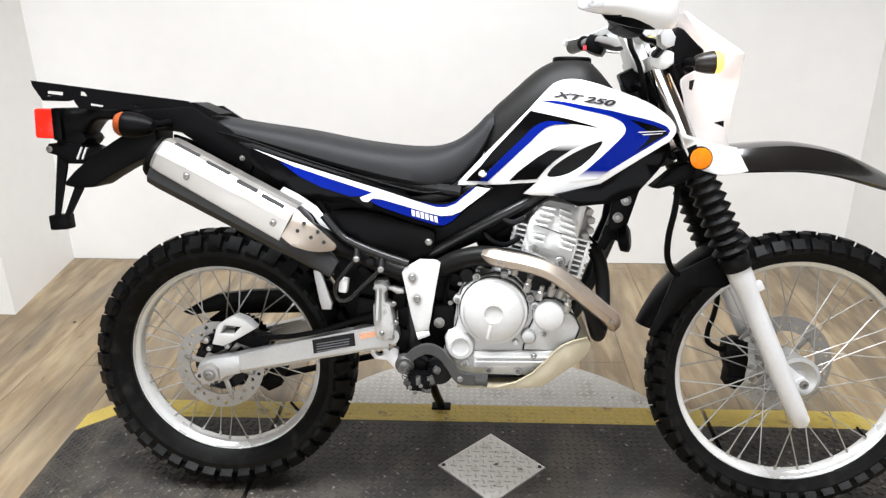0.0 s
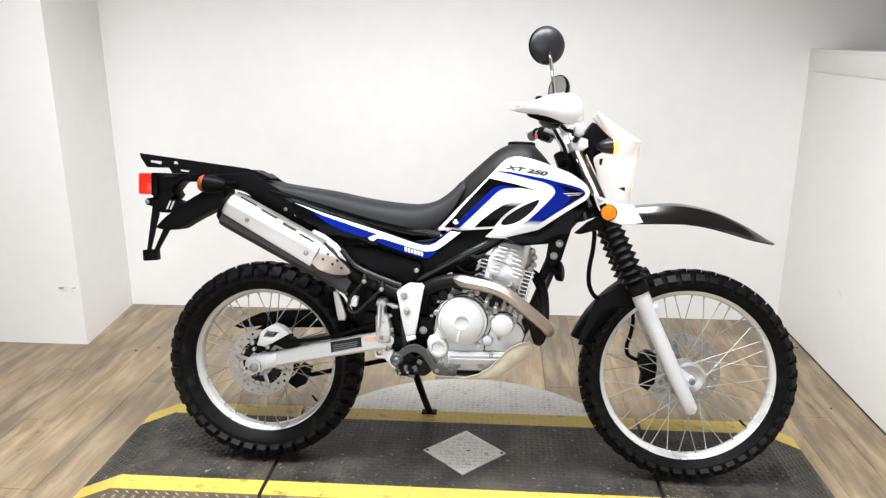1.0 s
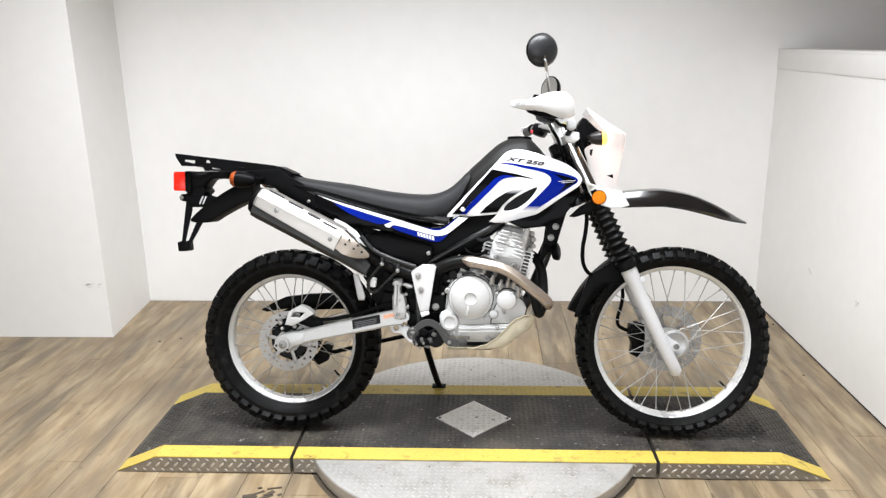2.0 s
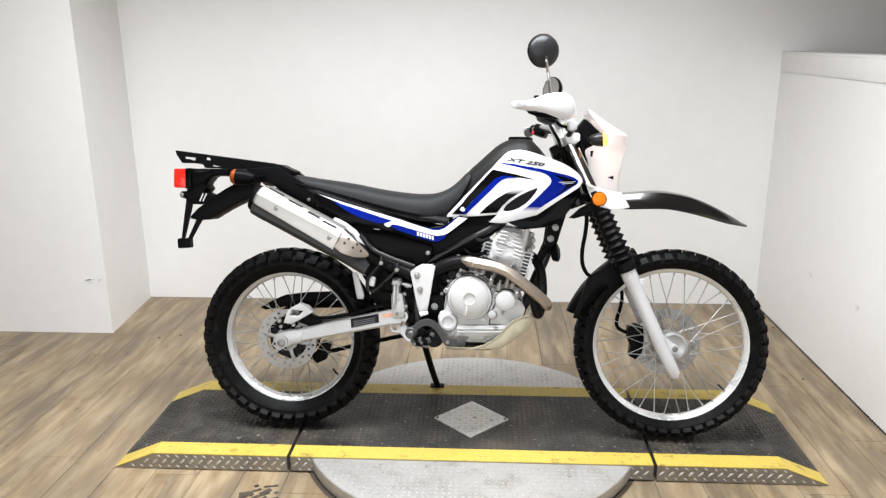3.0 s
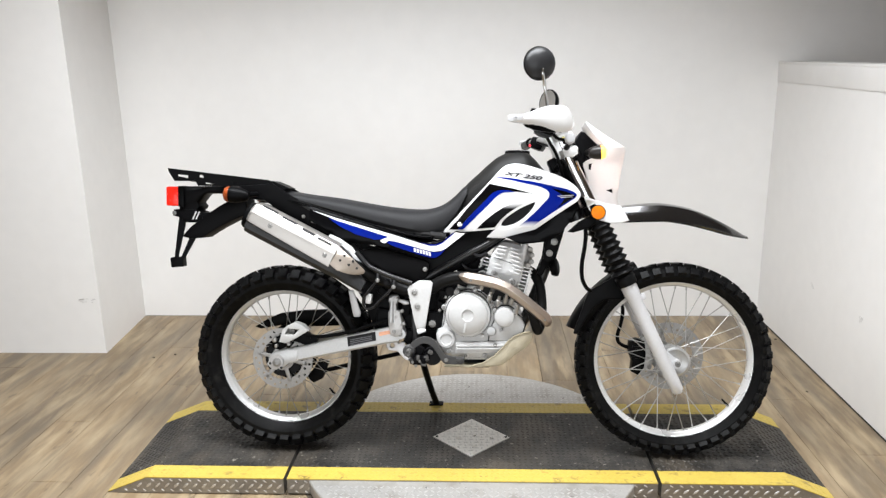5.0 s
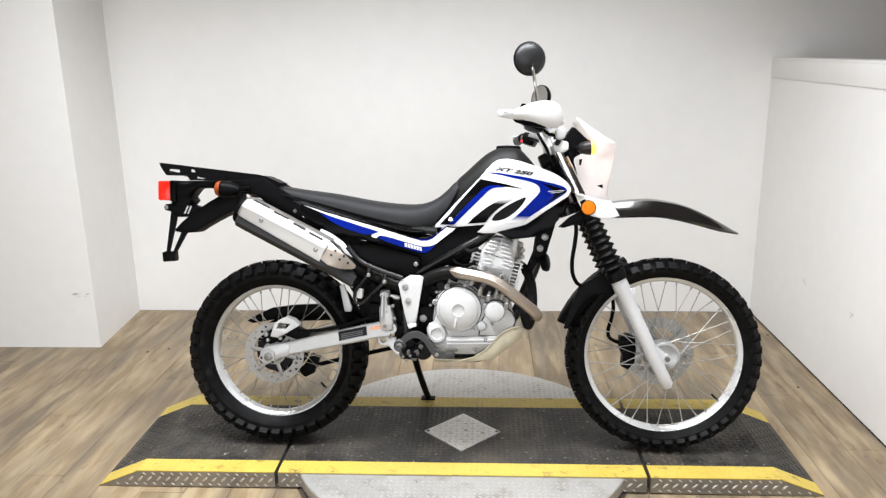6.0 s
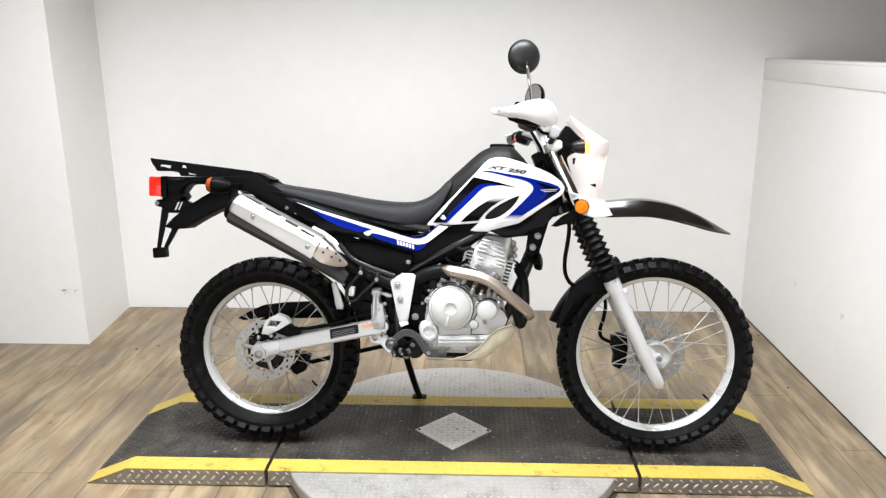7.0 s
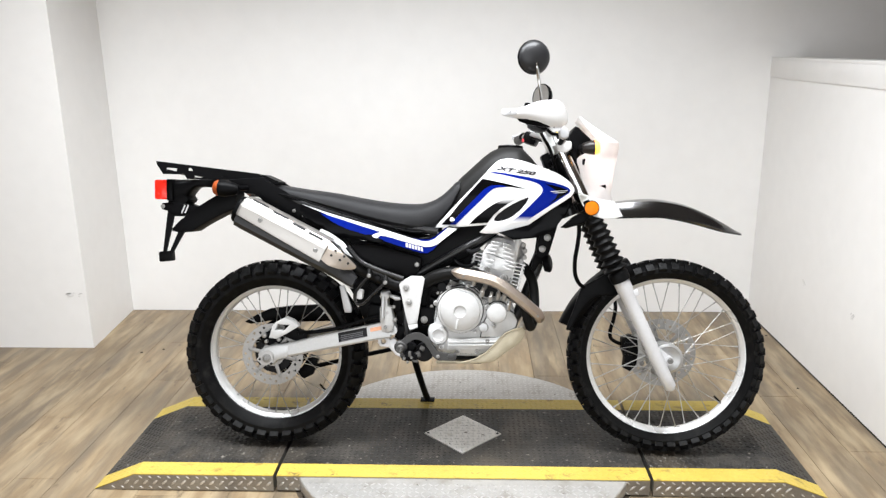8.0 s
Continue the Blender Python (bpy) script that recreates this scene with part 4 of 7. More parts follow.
# cylinder: fins leaning forward, head and rocker cover on top
TILT_CYL = pose(0.103, -0.002, 0.572, 0, 14, 0)
cyl = part("cylinder", box((0.112, 0.12, 0.16), pose(-0.017, 0, 0.05), bevel=0.01), HEAD_ALU, bike, "silver finned engine cylinder", TILT_CYL)
x0, x1 = -0.104, 0.066
fin_o = [(p.x, p.y) for p in smooth_line([(x0, -0.07), (x0 + 0.012, -0.082), (x1 - 0.012, -0.082), (x1, -0.07), (x1, 0.07), (x1 - 0.012, 0.082), (x0 + 0.012, 0.082), (x0, 0.07)], 2, True)]
for k in range(8):
    fin = plate(fin_o, -0.0022, 0.0022)
    fin.transform(pose(0, 0, 0.0118 * k) @ Matrix(((1, 0, 0, 0), (0, 0, 1, 0), (0, -1, 0, 0), (0, 0, 0, 1))))
    part("cooling_fin", fin, HEAD_ALU, cyl)
# the fins end in upright webs; a plain block stands before them
for x, z0, z1 in ((-0.1015, 0.022, 0.088), (-0.074, 0.022, 0.088), (0.036, -0.002, 0.080), (0.062, -0.002, 0.080)):
    part("fin_web", box((0.0062, 0.012, z1 - z0), pose(x, -0.081, (z0 + z1) / 2), bevel=0.0015), HEAD_ALU, cyl)
part("cylinder_front", plate([(-0.068, 0.0), (-0.072, 0.060), (-0.066, 0.075), (0.030, 0.070), (0.034, 0.040), (0.022, 0.0)], -0.090, -0.06, (), 0.03, None, round_edge=0.006), HEAD_ALU, cyl)
def barrel(x, z):
    return 9.0 * max(0.0, z - 0.098) ** 2 + 3.0 * (x + 0.018) ** 2
bm = plate([(-0.070, 0.052), (-0.078, 0.076), (-0.076, 0.098), (-0.066, 0.124), (-0.056, 0.142), (-0.044, 0.149), (0.004, 0.151), (0.016, 0.146), (0.026, 0.120), (0.032, 0.098), (0.032, 0.070), (0.020, 0.052), (-0.010, 0.046), (-0.040, 0.044)], -0.101, 0.09, (), 0.016, barrel, round_edge=0.006)
head = part("cylinder_head", bm, HEAD_ALU, cyl, "silver cylinder head with cast ribs", sharp=0.9)
for k, (x, z, w) in enumerate(((-0.044, 0.134, 0.030), (-0.048, 0.122, 0.034), (-0.052, 0.109, 0.036), (-0.054, 0.096, 0.034), (-0.050, 0.072, 0.026), (-0.046, 0.060, 0.022), (0.014, 0.084, 0.034), (0.016, 0.072, 0.034), (0.012, 0.060, 0.030), (0.006, 0.098, 0.034), (0.002, 0.111, 0.034), (-0.004, 0.124, 0.030), (-0.008, 0.136, 0.026))):
    part("head_rib", box((w, 0.026, 0.0046), pose(x, -0.105 + barrel(x, z), z, 0, -4 if k < 6 else 4, 0), bevel=0.0012), HEAD_ALU, cyl)
part("head_seam", box((0.104, 0.003, 0.0016), pose(-0.020, -0.1012, 0.0885, 0, 5, 0)), GREY_PLASTIC, cyl)
part("spark_plug_tube", tube([(0.026, -0.080, 0.085), (0.025, -0.080, 0.158), (0.0245, -0.080, 0.160), (0.0245, -0.080, 0.170)], [0.0105, 0.0105, 0.0085, 0.0085], 16), HEAD_ALU, cyl, "upright silver stud tube")
part("rocker_end", revolve([(0.010, -0.03), (0.027, -0.02), (0.030, 0.0), (0.026, 0.010), (0.014, 0.014)], (0.040, -0.045, 0.118), (0.9, -0.45, 0), 20), CAST_GREY, cyl, "grey round rocker cover")
for x, y, z in ((0.044, -0.072, 0.146), (0.054, -0.066, 0.128), (0.058, -0.066, 0.106), (0.050, -0.074, 0.092)):
    part("head_boss", revolve([(0.0085, -0.015), (0.0085, 0.006), (0.006, 0.009)], (x, y, z), (0.3, -1, 0), 12), CAST_GREY, cyl)
for x, z in ((-0.052, 0.040), (0.012, 0.026)):
    part("stud_boss", revolve([(0.012, 0.06), (0.012, 0.094), (0.009, 0.098)], (x, 0, z), (0, -1, 0), 14), CAST_GREY, cyl)
    bolt(x, -0.098, z, 0.0055, cyl)

# exhaust: header round the front, shielded run along the side, into the silencer
hp = smooth_line([(0.150, 0.0, 0.63), (0.188, -0.015, 0.622), (0.214, -0.035, 0.582), (0.222, -0.055, 0.52), (0.218, -0.085, 0.465), (0.208, -0.115, 0.438), (0.200, -0.13, 0.455), (0.178, -0.14, 0.515), (0.12, -0.142, 0.568), (0.06, -0.142, 0.598), (-0.04, -0.138, 0.612), (-0.10, -0.128, 0.600), (-0.16, -0.11, 0.57), (-0.23, -0.10, 0.565), (-0.30, -0.11, 0.595), (-0.36, -0.13, 0.625), (-0.42, -0.15, 0.66)], 5)
part("header_pipe", tube(hp, [0.0165 + 0.0055 * min(1.0, max(0.0, (0.09 - p.x) / 0.06)) for p in hp], 16), HEADER, bike, "dark exhaust header pipe")
shield = smooth_line([(-0.050, -0.158, 0.622), (-0.02, -0.162, 0.613), (0.028, -0.165, 0.605), (0.078, -0.167, 0.593), (0.118, -0.167, 0.573), (0.160, -0.163, 0.541), (0.205, -0.155, 0.503), (0.232, -0.145, 0.478), (0.236, -0.138, 0.455)], 5)
n = len(shield)
rings = []
for i, p in enumerate(shield):
    d = (shield[min(i + 1, n - 1)] - shield[max(i - 1, 0)]).normalized()
    up = Vector((-d.z, 0, d.x)).normalized()
    wide = 0.0185 * min(1.0, 0.30 + i / 6.0) * min(1.0, 0.45 + (n - 1 - i) / 6.0)
    rings.append([p + up * wide * u + Vector((0, -v, 0)) for u, v in ((-1, -0.018), (-1.0, -0.002), (-0.75, 0.008), (0.02, 0.0165), (0.14, 0.0165), (0.92, 0.002), (1, -0.010), (0.9, -0.020), (0.4, -0.014), (-0.5, -0.014))])
hs = part("heat_shield", loft(rings), SHIELD_TAN, bike, "tan heat-tinted exhaust heat shield", sharp=0.45)
for k in (6, n - 7):
    bolt(shield[k].x, shield[k].y - 0.013, shield[k].z - 0.004, 0.005, hs)
for k in (n - 9, n - 4):
    part("shield_hole", revolve([(0.0045, 0), (0.0045, 0.001), (0.001, 0.001)], (shield[k].x - 0.004, shield[k].y - 0.0085, shield[k].z + 0.009), (0.35, -0.7, 0.6), 10), GAP_BLACK, hs)

# silencer: faceted can lying along a falling line
AX0, AX1 = Vector((-0.742, -0.165, 0.812)), Vector((-0.462, -0.165, 0.668))
d = (AX1 - AX0).normalized()
up = Vector((-d.z, 0, d.x))
def can_ring(t, s, lift=0.0):
    c = AX0 + d * t
    sec = ((0.0, 0.056), (-0.022, 0.054), (-0.040, 0.036), (-0.0495, -0.006), (-0.048, -0.033), (-0.035, -0.048), (0.018, -0.050), (0.04, -0.034), (0.045, 0.0), (0.038, 0.036), (0.020, 0.054))
    return [c + Vector((0, y * s, 0)) + up * (z * s + lift) for y, z in sec]
L = (AX1 - AX0).length
bm = loft([can_ring(0.004, 0.80), can_ring(0.008, 0.94), can_ring(0.03, 0.97), can_ring(L, 0.97), can_ring(L + 0.03, 0.86, -0.004), can_ring(L + 0.075, 0.56, -0.022), can_ring(L + 0.125, 0.36, -0.034)])
CAN_BLACK = material("silencer_black_paint", (0.022, 0.022, 0.023), 0.38, vary=0.15, scale=14, grain=120, bump=0.06, spec=0.3)
can = part("silencer", bm, CAN_BLACK, bike, "black exhaust silencer body")
bm = revolve([(0.030, 0.006), (0.044, 0.006), (0.046, -0.004), (0.042, -0.010), (0.018, -0.012), (0.016, -0.004), (0.012, -0.004)], AX0 + Vector((0, 0, 0.004)), d, 24)
part("end_cap", bm, SATIN_BLACK, can, "dark rounded end cap")
sec = [(0.016, 0.0600), (-0.004, 0.0604), (-0.022, 0.0596), (-0.036, 0.0540), (-0.0455, 0.0430), (-0.0530, 0.026), (-0.0550, 0.010), (-0.0530, -0.022)]
def shield_ring(t, s, low, lift=0.0):
    c = AX0 + d * t
    pts = [(y, max(z, low)) for y, z in sec]
    outer = [c + Vector((0, y * s, 0)) + up * (z * s + lift) for y, z in pts]
    inner = [c + Vector((0, (y + 0.003) * s, 0)) + up * ((z - 0.002) * s + lift) for y, z in reversed(pts)]
    return outer + inner
bm = loft([shield_ring(0.002, 0.80, -0.006), shield_ring(0.005, 0.91, -0.006), shield_ring(0.012, 0.975, -0.007), shield_ring(0.03, 1.0, -0.008), shield_ring(0.16, 1.0, -0.013), shield_ring(L, 1.0, -0.018)])
part("silencer_shield", bm, SILENCER, can, "brushed steel silencer heat shield", sharp=0.25)
def tip_bend(x, z):
    q = max(0.0, (x - AX1.x) * d.x + (z - AX1.z) * d.z)
    p = (x - AX1.x) * up.x + (z - AX1.z) * up.z
    return (p + 0.004) * 0.24 + max(0.0, p - 0.036) * 0.75 + 3.4 * q * q
tip = [(-0.4655, 0.6605), (-0.440, 0.7185)] + [tuple(p) for p in smooth_line([(-0.418, 0.697), (-0.392, 0.674), (-0.370, 0.650), (-0.360, 0.636), (-0.362, 0.627), (-0.374, 0.624), (-0.405, 0.627), (-0.443, 0.641)], 3)]
part("shield_tip", plate(tip, -0.2195, -0.2165, (), 0.018, tip_bend, round_edge=0.001), SHIELD_TAN, can, "heat-tinted tip of the silencer shield", sharp=0.8)
for t, z in ((0.086, 0.012), (0.288, 0.010)):
    p = AX0 + d * t + up * z
    bolt(p.x, -0.2185, p.z, 0.0085, can)
for a, b, y, h in ((0.030, 0.086, -0.0290, 0.0568), (0.105, 0.160, -0.0345, 0.0546), (0.180, 0.228, -0.0392, 0.0504), (0.240, 0.292, -0.0412, 0.0481)):
    face = (up * (0.016 if y > -0.036 else 0.0112) + Vector((0, -0.0075 if y > -0.036 else -0.0097, 0))).normalized()
    m = Matrix.Translation(AX0 + d * ((a + b) / 2) + Vector((0, y, 0)) + up * h) @ Matrix((d, face.cross(d), face)).transposed().to_4x4()
    part("shield_slot", box((b - a, 0.0090, 0.0022), m), GAP_BLACK, can)
for x, z in ((-0.432, 0.672), (-0.406, 0.657), (-0.382, 0.645), (-0.419, 0.687), (-0.393, 0.668)):
    part("shield_hole", revolve([(0.0042, 0), (0.0042, 0.0012), (0.001, 0.0012)], (x, -0.2195 + tip_bend(x, z), z), (0.2, -1, 0.1), 10), GAP_BLACK, can)
# pale guard between silencer and side cover
part("inner_guard", plate([(-0.492, 0.744), (-0.483, 0.753), (-0.448, 0.738), (-0.411, 0.711), (-0.366, 0.652), (-0.333, 0.628), (-0.330, 0.611), (-0.350, 0.613), (-0.376, 0.631), (-0.421, 0.696), (-0.461, 0.724)], -0.132, -0.124, (), 0.03, None, round_edge=0.0015), WHITE, bike, "white guard strip")
part("rear_inner_panel", plate([(-0.74, 0.862), (-0.66, 0.836), (-0.56, 0.792), (-0.49, 0.772), (-0.43, 0.745), (-0.36, 0.715), (-0.31, 0.70), (-0.30, 0.62), (-0.36, 0.60), (-0.42, 0.62), (-0.50, 0.68), (-0.62, 0.735), (-0.74, 0.80)], -0.090, -0.075, (), 0.0, None, round_edge=0.003), BLACK_PLASTIC, bike, "black plastic inner panel")

# ---- foot controls ----
plate_o = [(-0.222, 0.574), (-0.215, 0.584), (-0.184, 0.602), (-0.148, 0.601), (-0.139, 0.594), (-0.1475, 0.545), (-0.159, 0.474), (-0.164, 0.446), (-0.192, 0.440), (-0.201, 0.474), (-0.214, 0.536)]
bm = plate(plate_o, -0.150, -0.136, (), 0.03, None, round_edge=0.0035)
foot = part("footrest_bracket", bm, SILVER, bike, "silver cast footrest bracket")
part("bracket_foot", plate([(-0.192, 0.4395), (-0.164, 0.4455), (-0.161, 0.434), (-0.186, 0.425)], -0.150, -0.138, (), 0.0, lambda x, z: -0.6 * (0.442 - z), round_edge=0.002), ALU, foot)
for x, z in ((-0.199, 0.563), (-0.189, 0.516)):
    part("bolt_recess", revolve([(0.0135, 0.0), (0.0135, 0.0010), (0.010, 0.0012), (0.004, 0.0004)], (x, -0.1495, z), (0, -1, 0), 20), CAST_GREY, foot)
    bolt(x, -0.150, z, 0.0095, foot)
bolt(-0.142, -0.126, 0.456, 0.0125, name="pivot_nut")
part("frame_plate", plate([(-0.245, 0.60), (-0.11, 0.615), (-0.085, 0.56), (-0.105, 0.45), (-0.12, 0.335), (-0.235, 0.345), (-0.24, 0.45)], -0.085, -0.03, round_edge=0.004), SATIN_BLACK, bike, "black frame plate behind the footrest")
part("pivot_plate", box((0.05, 0.03, 0.06), pose(-0.135, -0.11, 0.466), bevel=0.008), SATIN_BLACK, bike)
ped = [tuple(p) for p in smooth_line([(-0.226, 0.374), (-0.208, 0.398), (-0.186, 0.415), (-0.158, 0.421), (-0.131, 0.409), (-0.111, 0.384), (-0.094, 0.362), (-0.068, 0.356), (-0.036, 0.355)], 3)] + [tuple(p) for p in smooth_line([(-0.038, 0.331), (-0.066, 0.331), (-0.100, 0.335), (-0.121, 0.366), (-0.140, 0.389), (-0.163, 0.398), (-0.184, 0.390), (-0.200, 0.376), (-0.214, 0.359)], 3)]
pedal = part("brake_pedal", plate(ped, -0.176, -0.164, round_edge=0.0015), PEDAL_GREY, bike, "dark grey flat arched brake pedal", sharp=0.3)
bolt(-0.092, -0.177, 0.345, 0.007, pedal)
part("pedal_tip", box((0.026, 0.04, 0.013), pose(-0.046, -0.186, 0.349), bevel=0.004), PEDAL_GREY, pedal)
part("tip_grip", box((0.010, 0.040, 0.018), pose(-0.037, -0.186, 0.349), bevel=0.003), PEDAL_GREY, pedal)
bm = box((0.046, 0.09, 0.016), pose(-0.178, -0.205, 0.350, 0, 5, 8), bevel=0.004)
for k in range(5):
    for q in (-1, 1):
        box((0.012, 0.010, 0.020), pose(-0.178 + q * 0.019, -0.168 - 0.019 * k, 0.356, 0, q * 12, 8), bm, 0.002)
peg = part("footpeg", bm, SATIN_BLACK, bike, "black serrated footpeg")
part("peg_hinge", box((0.05, 0.04, 0.05), pose(-0.196, -0.142, 0.362, 0, 25, 0), bevel=0.010), GREY_PLASTIC, peg)
part("peg_hinge", revolve([(0.016, 0), (0.030, 0.004), (0.032, 0.012), (0.030, 0.026), (0.020, 0.030)], (-0.140, -0.128, 0.352), (0, -1, 0), 24), GREY_PLASTIC, peg)
for x, z in ((-0.193, 0.352), (-0.182, 0.341), (-0.170, 0.356)):
    bolt(x, -0.252, z, 0.005, peg)
PEG_WORN = material("worn_cast_peg", (0.11, 0.107, 0.102), 0.45, 0.6, vary=0.3, scale=30, grain=150, bump=0.3, stain=(0.02, 0.02, 0.02), stain_at=(0.5, 0.7))
coil = [(-0.205 + 0.0055 * math.cos(q * 0.9), -0.188 - 0.0022 * q, 0.372 + 0.0055 * math.sin(q * 0.9)) for q in range(30)]
part("return_spring", tube(coil, 0.0014, 6), PEG_WORN, peg, "small steel return spring")
for x, y, z, w, h, r in ((-0.218, -0.178, 0.366, 0.016, 0.020, 25), (-0.150, -0.236, 0.362, 0.014, 0.018, -20), (-0.160, -0.240, 0.344, 0.020, 0.010, 12), (-0.200, -0.245, 0.360, 0.012, 0.012, 40), (-0.176, -0.247, 0.366, 0.010, 0.016, 0), (-0.140, -0.215, 0.378, 0.014, 0.012, 30)):
    part("peg_tooth", box((w, 0.018, h), pose(x, y, z, 0, r, 8), bevel=0.0025), PEG_WORN, peg)
part("pedal_pivot", revolve([(0.021, -0.012), (0.021, 0.008), (0.016, 0.012), (0.006, 0.012)], (-0.214, -0.166, 0.372), (0, -1, 0), 18), PEDAL_GREY, pedal, "round pedal pivot boss")
bolt(-0.214, -0.178, 0.372, 0.0105, pedal)
# linkage castings and hoses between swing arm and footrest
lk = part("linkage", plate([(-0.290, 0.530), (-0.286, 0.541), (-0.270, 0.545), (-0.256, 0.536), (-0.258, 0.526), (-0.263, 0.520), (-0.262, 0.500), (-0.250, 0.494), (-0.246, 0.470), (-0.240, 0.444), (-0.246, 0.418), (-0.262, 0.410), (-0.282, 0.414), (-0.289, 0.45), (-0.290, 0.492), (-0.282, 0.505), (-0.281, 0.522)], -0.132, -0.085, round_edge=0.006), CAST_GREY, bike, "cast aluminium suspension linkage")
part("link_cap", revolve([(0.017, -0.006), (0.018, 0.0), (0.016, 0.006), (0.006, 0.008)], (-0.272, -0.112, 0.541), (-0.1, -0.35, 1), 16), ALU, lk)
part("link_rod", tube([(-0.276, -0.128, 0.532), (-0.279, -0.132, 0.46)], 0.008, 10), ALU, lk)
for x, z in ((-0.243, 0.498), (-0.238, 0.455), (-0.270, 0.430)):
    bolt(x, -0.132, z, 0.0065, lk)
part("link_arm", plate([(-0.272, 0.532), (-0.245, 0.535), (-0.222, 0.528), (-0.222, 0.518), (-0.238, 0.516), (-0.25, 0.524)], -0.118, -0.10, round_edge=0.003), ALU, bike)
hole = [(-0.279 + 0.0085 * math.cos(a), 0.379 + 0.0085 * math.sin(a)) for a in [2 * math.pi * q / 12 for q in range(12)]]
part("side_bracket", plate([(-0.298, 0.388), (-0.286, 0.396), (-0.268, 0.396), (-0.256, 0.384), (-0.248, 0.392), (-0.236, 0.388), (-0.236, 0.352), (-0.226, 0.340), (-0.206, 0.330), (-0.214, 0.322), (-0.238, 0.334), (-0.262, 0.360), (-0.290, 0.362), (-0.299, 0.374)], -0.115, -0.100, [hole], round_edge=0.0025), FORK_GREY, bike, "pale alloy bracket with a round eye")
for x, z, w, h, r in ((-0.235, 0.50, 0.03, 0.05, 10), (-0.222, 0.46, 0.03, 0.045, -15), (-0.225, 0.405, 0.035, 0.05, 5), (-0.31, 0.47, 0.05, 0.06, 10), (-0.31, 0.555, 0.05, 0.025, 40)):
    part("rear_linkage_part", box((w, 0.05, h), pose(x, -0.075, z, 0, r, 0), bevel=0.006), SATIN_BLACK, bike)
# battery tray, airbox and rear damper fill the middle of the frame
part("airbox", plate([(-0.335, 0.66), (-0.32, 0.70), (-0.14, 0.72), (-0.03, 0.76), (0.08, 0.80), (0.10, 0.74), (0.0, 0.66), (-0.10, 0.615), (-0.19, 0.575), (-0.30, 0.60)], -0.085, 0.085, round_edge=0.01), BLACK_PLASTIC, bike, "black plastic airbox")
part("carburettor", box((0.10, 0.10, 0.07), pose(-0.02, 0, 0.645, 0, -20, 0), bevel=0.012), SATIN_BLACK, bike)
part("rear_damper", tube([(-0.30, 0, 0.42), (-0.24, 0, 0.70)], 0.04, 16), SATIN_BLACK, bike)
part("reservoir_bracket", plate([(-0.440, 0.586), (-0.430, 0.590), (-0.404, 0.575), (-0.386, 0.560), (-0.384, 0.552), (-0.402, 0.560)], -0.105, -0.092, round_edge=0.003), FORK_GREY, bike, "bare aluminium bracket")
part("reservoir_bracket", plate([(-0.430, 0.561), (-0.414, 0.564), (-0.405, 0.538), (-0.388, 0.486), (-0.391, 0.472), (-0.412, 0.472), (-0.417, 0.490)], -0.103, -0.094, round_edge=0.003), FORK_GREY, bike)
rail = smooth_line([(-0.392, -0.148, 0.696), (-0.357, -0.150, 0.655), (-0.326, -0.150, 0.636), (-0.272, -0.150, 0.614), (-0.209, -0.146, 0.593)], 4)
part("lower_frame_rail", tube(rail, 0.0085, 12), FR, bike, "thin black lower frame rail")
part("bracket_arm", tube(smooth_line([(-0.320, -0.152, 0.603), (-0.348, -0.152, 0.570), (-0.367, -0.150, 0.544), (-0.370, -0.146, 0.522), (-0.361, -0.144, 0.506), (-0.338, -0.146, 0.511), (-0.310, -0.150, 0.539), (-0.267, -0.152, 0.581)], 4), 0.0045, 8), FR, bike, "bent black rod bracket")
for p, q in (((-0.320, -0.150, 0.603), (-0.318, -0.148, 0.632)), ((-0.267, -0.150, 0.581), (-0.264, -0.148, 0.611))):
    part("rod_lug", tube([p, q], 0.008, 10), FR, bike)
part("fluid_reservoir", box((0.020, 0.03, 0.032), pose(-0.354, -0.128, 0.538, 0, 8, 0), bevel=0.006), WHITE, bike, "small white fluid bottle")
for x, z in ((-0.320, 0.603), (-0.267, 0.581)):
    bolt(x, -0.158, z, 0.0075)
part("rod_boss", revolve([(0.011, 0), (0.011, 0.012), (0.007, 0.014)], (-0.292, -0.134, 0.595), (0, -1, 0), 14), GREY_PLASTIC, bike)
part("rear_inner_guard", plate([(-0.44, 0.625), (-0.345, 0.615), (-0.29, 0.58), (-0.27, 0.44), (-0.345, 0.425), (-0.362, 0.47), (-0.385, 0.525), (-0.41, 0.565), (-0.44, 0.59)], -0.075, 0.06, round_edge=0.006), BLACK_PLASTIC, bike)
# skid plate
sk_up = [(-0.100, 0.322), (-0.011, 0.3235), (0.030, 0.336), (0.064, 0.357), (0.092, 0.386), (0.110, 0.408), (0.127, 0.422), (0.154, 0.4335), (0.180, 0.439)]
sk_low = [(0.189, 0.427), (0.185, 0.408), (0.173, 0.391), (0.153, 0.376), (0.118, 0.351), (0.091, 0.329), (0.076, 0.3245), (0.030, 0.3205), (-0.016, 0.3185), (-0.100, 0.3180)]
side_o = sk_up + sk_low
skid = part("skid_plate", plate(side_o, -0.160, -0.155, (), 0.03, lambda x, z: 0.12 * max(0.0, x - 0.12), round_edge=0.002), CREAM, bike, "tan metal skid plate")
